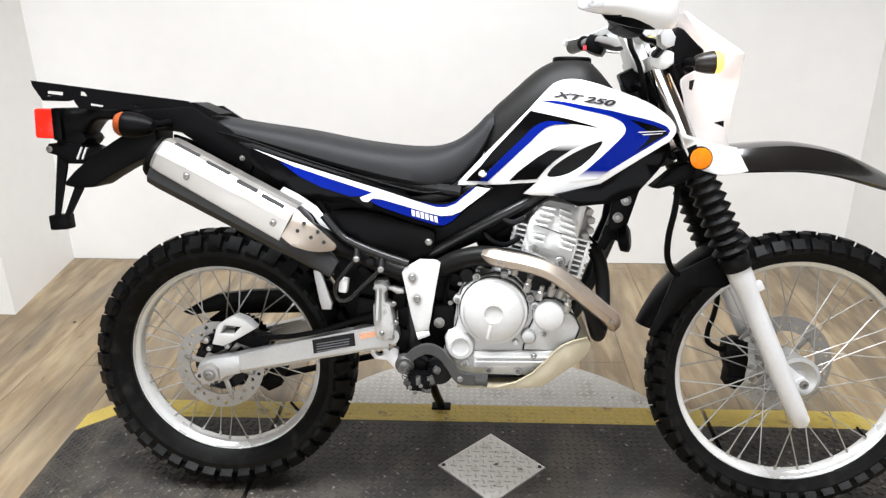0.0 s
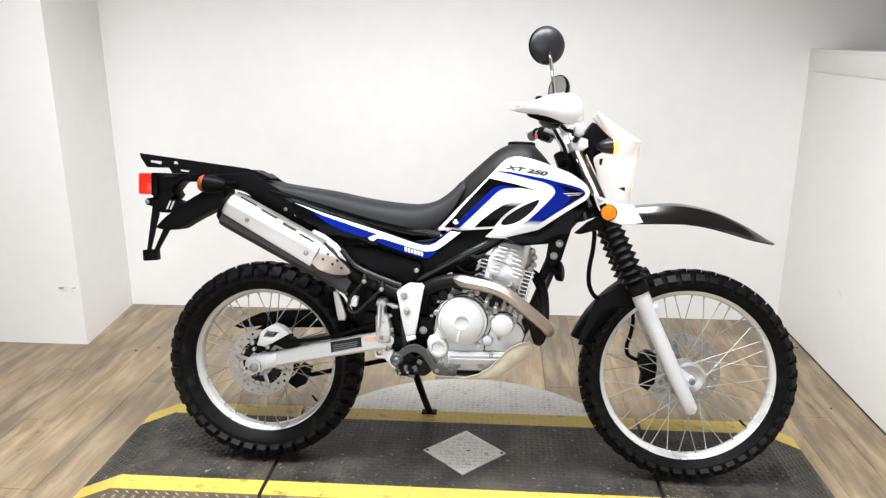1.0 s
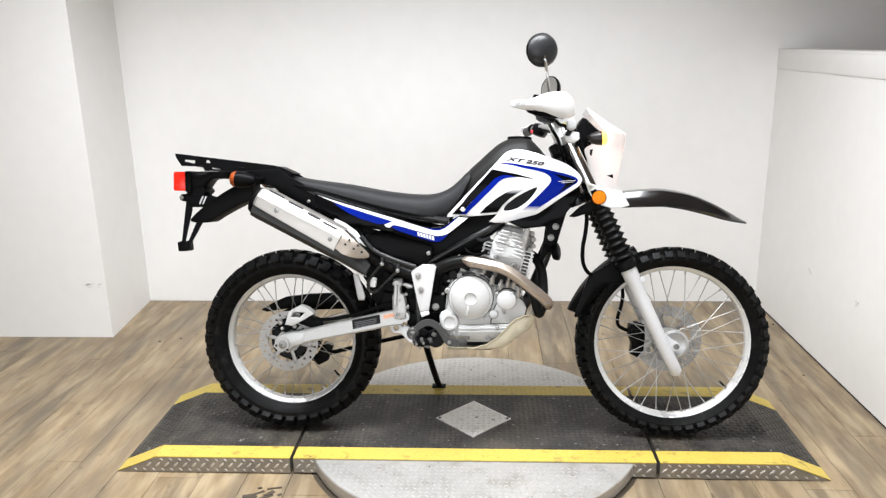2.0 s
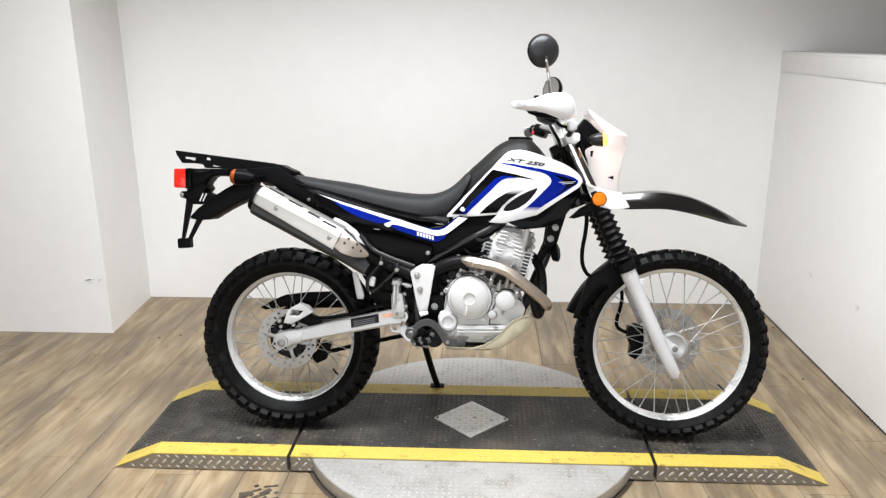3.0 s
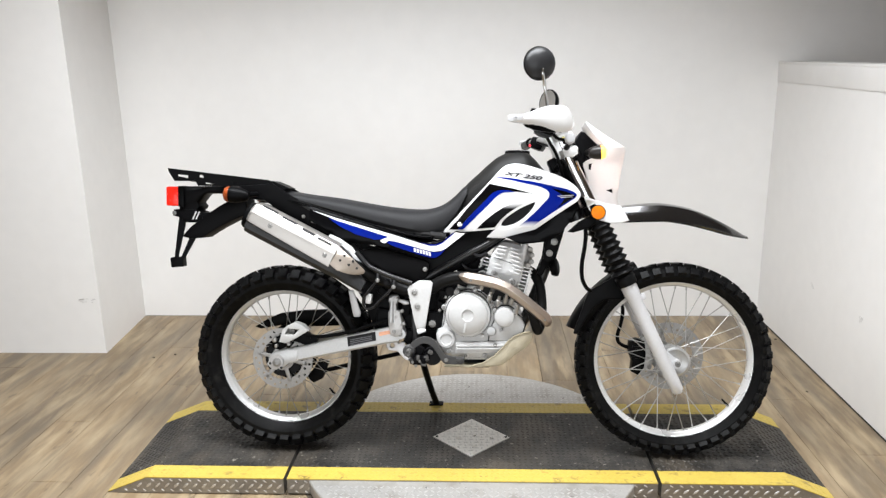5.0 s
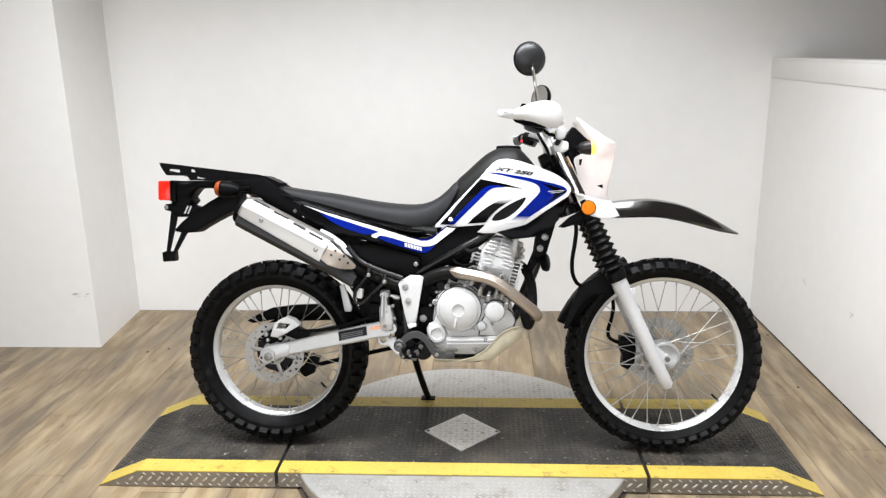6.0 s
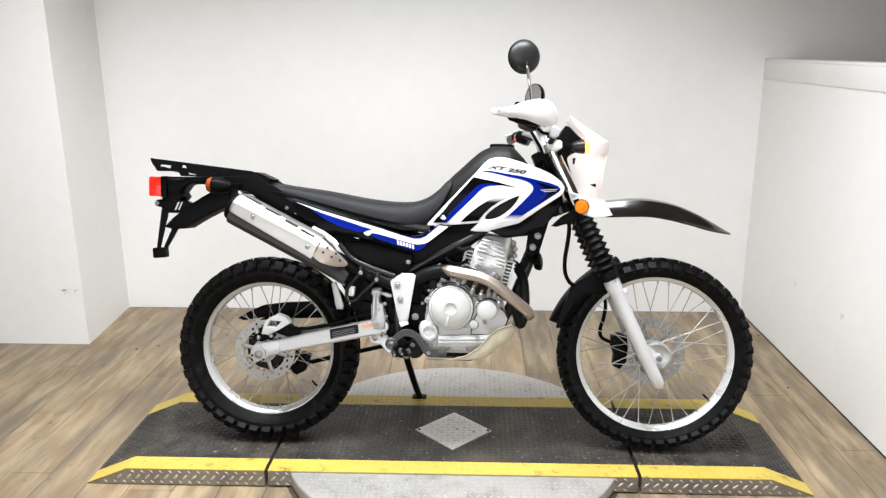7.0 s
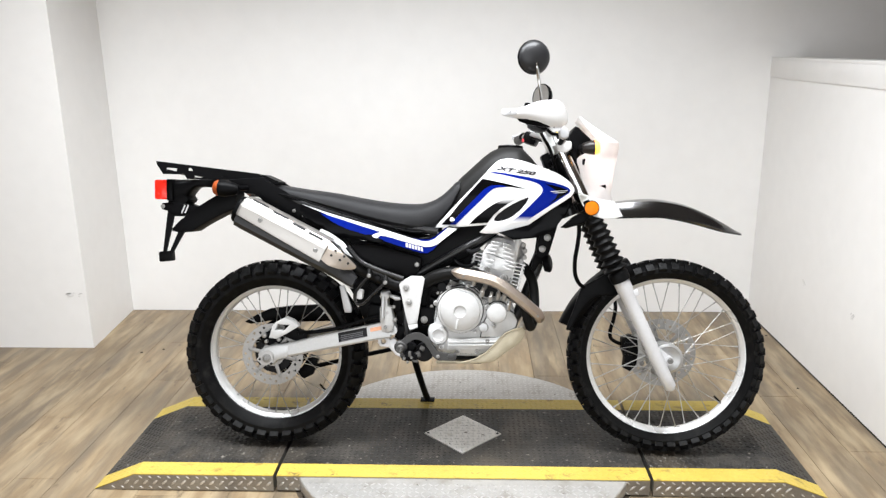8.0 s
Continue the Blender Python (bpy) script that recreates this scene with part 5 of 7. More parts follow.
# its belly: a bent sheet from side to side
rings = []
for x, z in [tuple(p) for p in smooth_line(list(reversed(sk_low)), 3)]:
    w = 0.153 - 0.12 * max(0.0, x - 0.12)
    rings.append([Vector((x, y * w, z + dz)) for y, dz in ((-1, 0.0), (-0.5, -0.003), (0.5, -0.003), (1, 0.0), (1, 0.004), (0.5, 0.002), (-0.5, 0.002), (-1, 0.004))])
part("skid_belly", loft(rings), CREAM, skid)
part("skid_lip", tube([(x, -0.1605 + 0.12 * max(0.0, x - 0.12), z) for x, z in sk_up[1:]], 0.0026, 8), CREAM, skid, "folded upper edge")
part("lower_rail", tube([(0.11, -0.075, 0.345), (0.04, -0.08, 0.318), (-0.10, -0.085, 0.318)], 0.016, 10), FR, bike)
# side stand down to the deck
foot_at = Vector((-0.172, 0.331, 0.068))
stand = part("side_stand", tube(smooth_line([(-0.205, 0.10, 0.30), (-0.197, 0.17, 0.228), (-0.183, 0.26, 0.134), foot_at], 4), [0.012] * 13, 12), SATIN_BLACK, bike, "black tubular side stand")
part("stand_foot", box((0.055, 0.035, 0.008), pose(foot_at.x, foot_at.y, foot_at.z - 0.003, 11.3, 0, 0), bevel=0.003), SATIN_BLACK, stand)
# ---- seat and tank ----
def hull(stations, n=20, power=2.6):
    """Lofts rounded sections: each station (x, low z, high z, half width at the foot, half width at the top)."""
    rings = []
    for x, lo, hi, wl, wh in stations:
        ring = []
        for q in range(n):
            a = 2 * math.pi * q / n
            c, s = math.cos(a), math.sin(a)
            u = math.copysign(abs(c) ** (2 / power), c)
            v = math.copysign(abs(s) ** (2 / power), s)
            f = (v + 1) / 2
            ring.append(Vector((x, u * (wl + (wh - wl) * f), lo + (hi - lo) * f)))
        rings.append(ring)
    return rings


def eased(rows, n=3):
    return [tuple(v) for v in np.array([list(p) for p in smooth_rows(rows, n)])]


def smooth_rows(rows, n):
    k, out = len(rows), []
    for i in range(k - 1):
        a, b, c, d = (np.array(rows[j]) for j in (max(i - 1, 0), i, i + 1, min(i + 2, k - 1)))
        for j in range(n):
            t = j / n
            out.append(0.5 * (2 * b + (c - a) * t + (2 * a - 5 * b + 4 * c - d) * t * t + (3 * b - a - 3 * c + d) * t ** 3))
    out.append(np.array(rows[-1]))
    return out


seat_rows = [(-0.7, 0.88, 0.9015, 0.06, 0.05), (-0.66, 0.866, 0.9005, 0.09, 0.078), (-0.58, 0.85, 0.8875, 0.105, 0.09), (-0.458, 0.812, 0.8715, 0.116, 0.098), (-0.337, 0.777, 0.8495, 0.124, 0.104), (-0.237, 0.75, 0.8375, 0.126, 0.104), (-0.17, 0.738, 0.8365, 0.122, 0.098), (-0.13, 0.744, 0.8455, 0.106, 0.084), (-0.098, 0.765, 0.8615, 0.092, 0.072), (-0.066, 0.8, 0.8885, 0.084, 0.064), (-0.045, 0.84, 0.9105, 0.078, 0.058), (-0.03, 0.88, 0.9155, 0.07, 0.048)]
seat = part("seat", loft(hull(eased(seat_rows), 24, 3.2)), VINYL, bike, "dark grey vinyl bench seat")
edge = [(x, -w * 0.985, lo + 0.006) for x, lo, hi, w, _ in seat_rows[1:-2]]
part("seat_piping", tube(smooth_line(edge, 3), 0.0032, 6), BLACK_PLASTIC, seat)

tank_rows = [(-0.05, 0.8, 0.9, 0.06, 0.043), (-0.03, 0.79, 0.925, 0.072, 0.0533), (0.0, 0.78, 0.952, 0.084, 0.0645), (0.058, 0.77, 1.004, 0.1, 0.0817), (0.097, 0.77, 1.025, 0.1056, 0.0843), (0.135, 0.77, 1.034, 0.108, 0.0826), (0.17, 0.78, 1.028, 0.1056, 0.0774), (0.2, 0.79, 1.002, 0.0976, 0.0636), (0.235, 0.81, 0.962, 0.08, 0.0559), (0.275, 0.84, 0.93, 0.056, 0.043)]
tank = part("fuel_tank", loft(hull(eased(tank_rows), 28, 2.8)), TANK_BLACK, bike, "black fuel tank between painted side shrouds")
bm = revolve([(0.046, -0.012), (0.046, 0.004), (0.042, 0.007), (0.0425, 0.014), (0.040, 0.0175), (0.029, 0.0185), (0.027, 0.017), (0.004, 0.0175)], (0.138, 0, 1.0165), (0.02, 0, 1), 36)
part("fuel_cap", bm, BLACK_PLASTIC, tank, "round black fuel cap")

# shrouds: curved panels with raised graphics, alike on both sides
def bulge(x, z):
    return 0.12 * (0.30 - x) + 1.1 * (z - 0.86) ** 2


sh_out = [(-0.112, 0.7585), (-0.042, 0.834), (0.044, 0.924), (0.068, 0.951)] + [tuple(p) for p in smooth_line([(0.082, 0.966), (0.098, 0.9785), (0.126, 0.985), (0.160, 0.981), (0.216, 0.964), (0.279, 0.940), (0.315, 0.917), (0.332, 0.900), (0.339, 0.881), (0.327, 0.861)], 3)] + [(0.266, 0.820), (0.212, 0.782), (0.183, 0.762), (0.168, 0.7485), (0.146, 0.7425), (0.056, 0.741), (0.037, 0.7445), (0.064, 0.770), (-0.018, 0.7625)]
oval = [tuple(p) for p in smooth_line([(0.196, 0.858), (0.176, 0.853), (0.138, 0.834), (0.106, 0.812), (0.090, 0.796), (0.086, 0.783), (0.104, 0.782), (0.130, 0.790), (0.155, 0.806), (0.180, 0.831)], 3, True)]
black_field = [(-0.088, 0.769), (-0.028, 0.838), (0.046, 0.920), (0.080, 0.913), (0.128, 0.903), (0.187, 0.8865), (0.139, 0.893), (0.100, 0.895), (0.073, 0.893), (0.037, 0.866), (-0.020, 0.813), (-0.060, 0.769)]
blue_bar = [(-0.060, 0.769), (-0.041, 0.769), (0.003, 0.812), (0.049, 0.857), (0.064, 0.873), (0.077, 0.884), (0.087, 0.889), (0.100, 0.892), (0.128, 0.893), (0.110, 0.898), (0.098, 0.899), (0.084, 0.899), (0.073, 0.897), (0.062, 0.892), (0.053, 0.886), (0.031, 0.864), (-0.015, 0.818)]
dark_bar = [(0.005, 0.772), (0.026, 0.794), (0.063, 0.824), (0.090, 0.841), (0.116, 0.853), (0.143, 0.861), (0.168, 0.859), (0.133, 0.841), (0.103, 0.820), (0.083, 0.801), (0.064, 0.777)]
blue_top = [tuple(p) for p in smooth_line([(0.064, 0.941), (0.103, 0.940), (0.150, 0.932), (0.207, 0.922), (0.253, 0.911), (0.287, 0.903), (0.316, 0.893), (0.327, 0.882)], 3)] + [(0.322, 0.873), (0.289, 0.851), (0.250, 0.825), (0.212, 0.799), (0.189, 0.781), (0.131, 0.774)] + [tuple(p) for p in smooth_line([(0.164, 0.798), (0.192, 0.825), (0.219, 0.853), (0.237, 0.874), (0.239, 0.888), (0.228, 0.901), (0.201, 0.912), (0.160, 0.921), (0.114, 0.932)], 3)]
black_tip = [(0.246, 0.9045), (0.270, 0.899), (0.296, 0.892), (0.316, 0.884), (0.322, 0.8765), (0.300, 0.8635), (0.262, 0.8385), (0.280, 0.858), (0.288, 0.872), (0.278, 0.884)]
tip_lines = [[(0.262, 0.8795), (0.318, 0.8825), (0.318, 0.8810), (0.268, 0.8775)], [(0.272, 0.8745), (0.312, 0.8775), (0.312, 0.8760), (0.276, 0.8728)]]


def faded(name, base, other, axis, a, b):
    """A printed fade from one ink to another along the panel."""
    m = base.copy()
    m.name = name
    nt = m.node_tree
    bsdf = nt.nodes["Principled BSDF"]
    src = bsdf.inputs["Base Color"].links[0].from_socket
    co, sep, rng, mix = (nt.nodes.new("ShaderNode" + k) for k in ("TexCoord", "SeparateXYZ", "MapRange", "Mix"))
    mix.data_type = "RGBA"
    nt.links.new(co.outputs["Object"], sep.inputs[0])
    nt.links.new(sep.outputs[axis], rng.inputs["Value"])
    rng.inputs["From Min"].default_value, rng.inputs["From Max"].default_value = a, b
    nt.links.new(rng.outputs[0], mix.inputs["Factor"])
    mix.inputs["A"].default_value = (*other, 1)
    nt.links.new(src, mix.inputs["B"])
    nt.links.new(mix.outputs["Result"], bsdf.inputs["Base Color"])
    return m


BLUE_FADE = faded("blue_graphic_fading_to_white", BLUE, (0.8, 0.8, 0.8), 2, 0.780, 0.798)
HEAT_TINT = faded("heat_browned_shield", SHIELD_TAN, (0.27, 0.205, 0.16), 0, 0.25, 0.12)
hs.data.materials[0] = HEAT_TINT
BLACK_FADE = faded("black_graphic_fading_to_white", BLACK_GLOSS, (0.8, 0.8, 0.8), 2, 0.858, 0.838)
for s in (1, -1):
    def side(bm):
        if s > 0:
            return bm
        out = mirrored(bm)
        bm.free()
        return out
    Y = -0.155
    shroud = part("tank_shroud", side(plate(sh_out, Y, Y + 0.012, [oval], 0.018, bulge, round_edge=0.003)), WHITE, bike, "glossy white tank shroud with blue and black graphics", sharp=0.9)
    for name, o, m, lift in (("black_graphic", black_field, BLACK_GLOSS, 0.0008), ("blue_graphic", blue_bar, BLUE, 0.0013), ("dark_graphic", dark_bar, BLACK_FADE, 0.0010), ("blue_graphic", blue_top, BLUE_FADE, 0.0009), ("black_graphic", black_tip, BLACK_GLOSS, 0.0016)):
        part(name, side(plate(o, Y - lift, Y + 0.002, (), 0.022, bulge)), m, shroud)
    for o in tip_lines:
        part("graphic_line", side(plate(o, Y - 0.0022, Y + 0.002, (), 0.022, bulge)), FORK_GREY, shroud, "thin silver graphic line")
    part("shroud_recess", side(plate([(0.066, 0.772), (0.09, 0.815), (0.19, 0.870), (0.205, 0.862), (0.15, 0.78)], Y + 0.014, Y + 0.018, (), 0.03, bulge)), GREY_PLASTIC, shroud)
    bolt(-0.052, s * (Y + 0.046), 0.786, 0.009, shroud, (0, -s, 0), CHROME)
    # black scoop below and behind the shroud
    part("air_scoop", side(plate([(0.10, 0.745), (0.20, 0.772), (0.330, 0.864), (0.336, 0.84), (0.312, 0.80), (0.272, 0.752), (0.222, 0.730), (0.15, 0.722)], Y + 0.018, Y + 0.075, (), 0.04, None, round_edge=0.006)), BLACK_GLOSS, bike, "gloss black air scoop")
    # side cover with stripes
    def cover_bend(x, z):
        return 0.10 * abs(x + 0.2) ** 2 + 0.9 * (z - 0.74) ** 2
    C = -0.138
    cov = [(-0.556, 0.838), (-0.459, 0.810), (-0.359, 0.782), (-0.261, 0.755), (-0.188, 0.732), (-0.150, 0.7235), (-0.124, 0.725), (-0.106, 0.733), (-0.076, 0.758), (-0.060, 0.766), (-0.028, 0.757), (-0.053, 0.737), (-0.093, 0.703), (-0.118, 0.680), (-0.135, 0.671), (-0.160, 0.672), (-0.200, 0.682), (-0.277, 0.708), (-0.353, 0.719), (-0.43, 0.728), (-0.488, 0.760), (-0.556, 0.802)]
    cover = part("side_cover", side(plate(cov, C, C + 0.012, (), 0.03, cover_bend, round_edge=0.003)), BLACK_GLOSS, bike, "gloss black side cover with white and blue stripes", sharp=0.9)
    wstripe = [(-0.549, 0.834), (-0.459, 0.806), (-0.359, 0.778), (-0.261, 0.750), (-0.188, 0.727), (-0.148, 0.716), (-0.127, 0.7165), (-0.108, 0.724), (-0.079, 0.748), (-0.064, 0.761), (-0.034, 0.757), (-0.055, 0.740), (-0.097, 0.707), (-0.115, 0.699), (-0.138, 0.697), (-0.170, 0.704), (-0.237, 0.723), (-0.267, 0.731), (-0.286, 0.733), (-0.297, 0.724), (-0.309, 0.727), (-0.314, 0.734), (-0.300, 0.740), (-0.285, 0.745), (-0.359, 0.7675), (-0.459, 0.7985)]
    bstripe = [(-0.490, 0.807), (-0.446, 0.7945), (-0.384, 0.7745), (-0.310, 0.7525), (-0.287, 0.7445), (-0.312, 0.737), (-0.335, 0.736), (-0.397, 0.754), (-0.446, 0.777)]
    bstripe2 = [(-0.292, 0.727), (-0.283, 0.7315), (-0.261, 0.729), (-0.230, 0.7205), (-0.170, 0.7025), (-0.138, 0.695), (-0.115, 0.6965), (-0.097, 0.705), (-0.113, 0.688), (-0.131, 0.6765), (-0.152, 0.6775), (-0.188, 0.688), (-0.237, 0.704), (-0.271, 0.7155)]
    bstripe3 = [(-0.182, 0.7265), (-0.149, 0.721), (-0.127, 0.7215), (-0.108, 0.729), (-0.080, 0.752), (-0.070, 0.7605), (-0.066, 0.761), (-0.078, 0.750), (-0.108, 0.7245), (-0.127, 0.717), (-0.148, 0.7165)]
    for name, o, m, lift in (("white_stripe", wstripe, WHITE, 0.0009), ("blue_stripe", bstripe, BLUE, 0.0012), ("blue_stripe", bstripe2, BLUE, 0.0012), ("blue_stripe", bstripe3, BLUE, 0.0014)):
        part(name, side(plate(o, C - lift, C + 0.002, (), 0.03, cover_bend)), m, cover)
    for q in range(6):
        x, z = -0.2035 + 0.0098 * q, 0.7035 - 0.0026 * q
        part("maker_mark", side(plate([(x + 0.001, z + 0.0065), (x + 0.0078, z + 0.0048), (x + 0.0092, z - 0.0085), (x + 0.0024, z - 0.0068)], C - 0.0019, C, (), 0.02, cover_bend)), WHITE_INK, cover, "plain white bar mark")
    low = [tuple(p) for p in smooth_line([(-0.390, 0.690), (-0.350, 0.706), (-0.280, 0.700), (-0.220, 0.682), (-0.162, 0.666), (-0.152, 0.650), (-0.156, 0.626), (-0.172, 0.600), (-0.209, 0.589), (-0.256, 0.603), (-0.331, 0.643)], 2, True)]
    lower = part("lower_side_panel", side(plate(low, -0.128, -0.10, (), 0.03, lambda x, z: 2.0 * (z - 0.655) ** 2, round_edge=0.006)), BLACK_PLASTIC, bike, "dark moulded lower side panel", sharp=0.9)
    bolt(-0.166, s * -0.128, 0.638, 0.008, lower, (0, -s, 0))

# model lettering on the near shroud
def lettering(body, size, x, z, y, turn, mat, parent, name):
    cu = bpy.data.curves.new(name, "FONT")
    cu.body, cu.size, cu.extrude, cu.shear = body, size, 0.0006, 0.35
    cu.offset = 0.0006
    tmp = new("tmp_text", cu)
    me = bpy.data.meshes.new_from_object(tmp.evaluated_get(bpy.context.evaluated_depsgraph_get()))
    bpy.data.objects.remove(tmp)
    me.materials.clear()
    me.materials.append(mat)
    me.transform(pose(x, y, z, 90, 0, 0) @ pose(0, 0, 0, 0, 0, turn) @ Matrix.Diagonal((2.25, 1, 1, 1)))
    for v in me.vertices:
        v.co.y += bulge(v.co.x, v.co.z)
    ob = new(name, me)
    ob.parent = parent
    return ob


near_shroud = next(o for o in bike.children if o.name == "tank_shroud")
lettering("XT 250", 0.0170, 0.094, 0.9490, -0.1562, -9.0, LETTER, near_shroud, "lettering")

# ---- tail ----
bm = plate([(-1.058, 0.978), (-0.701, 0.935), (-0.690, 0.926), (-0.70, 0.918), (-0.775, 0.915), (-0.951, 0.917), (-0.963, 0.936), (-0.976, 0.933), (-1.034, 0.934), (-1.054, 0.964)], -0.092, -0.088, [[(-1.022, 0.956), (-0.985, 0.953), (-0.987, 0.943), (-1.024, 0.945)], [(-0.925, 0.929), (-0.895, 0.925), (-0.896, 0.921), (-0.925, 0.924)], [(-0.832, 0.930), (-0.81, 0.928), (-0.81, 0.922), (-0.83, 0.924)], [(-0.945, 0.955), (-0.935, 0.953), (-0.930, 0.944), (-0.947, 0.946)]])
rack = part("luggage_rack", bm, SATIN_BLACK, bike, "black steel luggage rack with cut-out slots")
part("rack_side", mirrored(plate([(-1.020, 0.950), (-0.701, 0.915), (-0.70, 0.900), (-0.775, 0.900), (-0.951, 0.917)], -0.092, -0.088)), SATIN_BLACK, rack)
bm = bmesh.new()
for x in (-1.03, -0.95, -0.87, -0.79, -0.72):
    z = 0.978 - (x + 1.06) * 0.12 - 0.032
    box((0.035, 0.178, 0.004), pose(x, 0, z, -4, 6.8, 0), bm)
part("rack_slats", bm, SATIN_BLACK, rack)
part("rack_front", plate([(-0.70, 0.932), (-0.690, 0.9325), (-0.635, 0.908), (-0.655, 0.903), (-0.692, 0.918)], -0.085, 0.0), SATIN_BLACK, rack)
part("tail_frame", plate([(-0.80, 0.916), (-0.69, 0.924), (-0.64, 0.892), (-0.557, 0.848), (-0.560, 0.795), (-0.566, 0.779), (-0.590, 0.783), (-0.60, 0.80), (-0.640, 0.815), (-0.676, 0.838), (-0.72, 0.868), (-0.78, 0.872), (-0.83, 0.875), (-0.84, 0.90)], -0.096, -0.080, round_edge=0.003), SATIN_BLACK, bike, "black rack mounting plate")
part("tail_frame", mirrored(plate([(-0.80, 0.916), (-0.69, 0.924), (-0.64, 0.892), (-0.557, 0.848), (-0.560, 0.795), (-0.590, 0.783), (-0.676, 0.838), (-0.78, 0.872), (-0.84, 0.90)], -0.096, -0.080, round_edge=0.003)), SATIN_BLACK, bike)
for x, z in ((-0.583, 0.812),):
    bolt(x, -0.097, z, 0.0065)
tail_rows = [(-1.036, 0.840, 0.917, 0.045, 0.046), (-0.995, 0.840, 0.918, 0.042, 0.044), (-0.982, 0.846, 0.918, 0.041, 0.043), (-0.955, 0.884, 0.918, 0.040, 0.042), (-0.93, 0.891, 0.918, 0.040, 0.042), (-0.88, 0.888, 0.920, 0.045, 0.045), (-0.78, 0.872, 0.915, 0.085, 0.08), (-0.66, 0.850, 0.89, 0.09, 0.085)]
part("tail_fairing", loft(hull(eased(tail_rows, 2), 20, 4.0)), BLACK_PLASTIC, bike, "black plastic tail section")
lamp_ = part("tail_light", box((0.058, 0.104, 0.068), pose(-1.056, 0, 0.882, 0, 1, 0), bevel=0.007), RED_LENS, bike, "lit red tail light")
part("tail_light_base", box((0.022, 0.110, 0.074), pose(-1.030, 0, 0.881), bevel=0.005), BLACK_PLASTIC, lamp_)
# rear fender sweeping down, with plate stay
fend_top = [(-0.80, 0.882), (-0.86, 0.868), (-0.90, 0.846), (-0.945, 0.816), (-0.975, 0.796), (-1.005, 0.772), (-1.030, 0.746)]
fend_low = [(-0.80, 0.818), (-0.85, 0.797), (-0.90, 0.772), (-0.935, 0.752), (-0.960, 0.736), (-1.0, 0.733), (-1.028, 0.739)]
bm = plate([*fend_top, *reversed(fend_low)], -0.045, 0.045, round_edge=0.008)
fender = part("rear_fender", bm, BLACK_PLASTIC, bike, "black plastic rear fender")
part("tail_block", plate([(-1.035, 0.872), (-0.985, 0.872), (-0.968, 0.848), (-0.975, 0.838), (-0.99, 0.826), (-1.045, 0.826)], -0.042, 0.04, round_edge=0.004), BLACK_PLASTIC, fender)
part("fender_bracket", plate([(-1.062, 0.836), (-1.03, 0.838), (-0.985, 0.836), (-0.955, 0.826), (-0.91, 0.824), (-0.95, 0.808), (-0.985, 0.79), (-1.020, 0.79), (-1.042, 0.808), (-1.066, 0.815)], -0.045, 0.025, round_edge=0.005), BLACK_PLASTIC, fender)
for y in (-0.038,):
    part("plate_stay", plate([(-1.042, 0.815), (-1.019, 0.815), (-1.023, 0.780), (-1.052, 0.664), (-1.063, 0.664)], y - 0.004, y + 0.004), SATIN_BLACK, fender, "black licence plate stay")
    part("plate_stay", plate([(-1.000, 0.752), (-0.980, 0.745), (-1.027, 0.664), (-1.040, 0.664)], y - 0.004, y + 0.004), SATIN_BLACK, fender)
bolt(-1.058, -0.046, 0.824, 0.008, fender)
for k in range(2):
    part("cable_clip", box((0.004, 0.004, 0.03), pose(-0.985 + 0.012 * k, -0.047, 0.815, 0, 25, 0)), FORK_GREY, fender)
part("plate_lamp", box((0.046, 0.035, 0.036), pose(-1.057, -0.022, 0.650, 0, -4, 0), bevel=0.005), BLACK_PLASTIC, fender, "black reflector holder")
for s in (-1, 1):
    bm = revolve([(0.012, -0.06), (0.019, -0.05), (0.0265, -0.02), (0.0275, 0.0), (0.0265, 0.004)], (-0.808, s * 0.165, 0.886), (-1, 0, 0.08), 24)
    sig = part("rear_indicator", bm, BLACK_PLASTIC, bike, "dark grey rear indicator with amber lens")
    part("indicator_lens", revolve([(0.0265, 0.004), (0.0255, 0.012), (0.021, 0.020), (0.012, 0.0245), (0.004, 0.0255)], (-0.808, s * 0.165, 0.886), (-1, 0, 0.08), 24), AMBER_DARK, sig, "dark amber lens")
    part("indicator_stalk", tube([(-0.765, s * 0.165, 0.884), (-0.745, s * 0.13, 0.886), (-0.745, s * 0.07, 0.888)], 0.009, 10), SATIN_BLACK, sig)

# ---- fork and front ----
def fork_x(z):
    return 0.503 - (z - 0.583) * 0.468


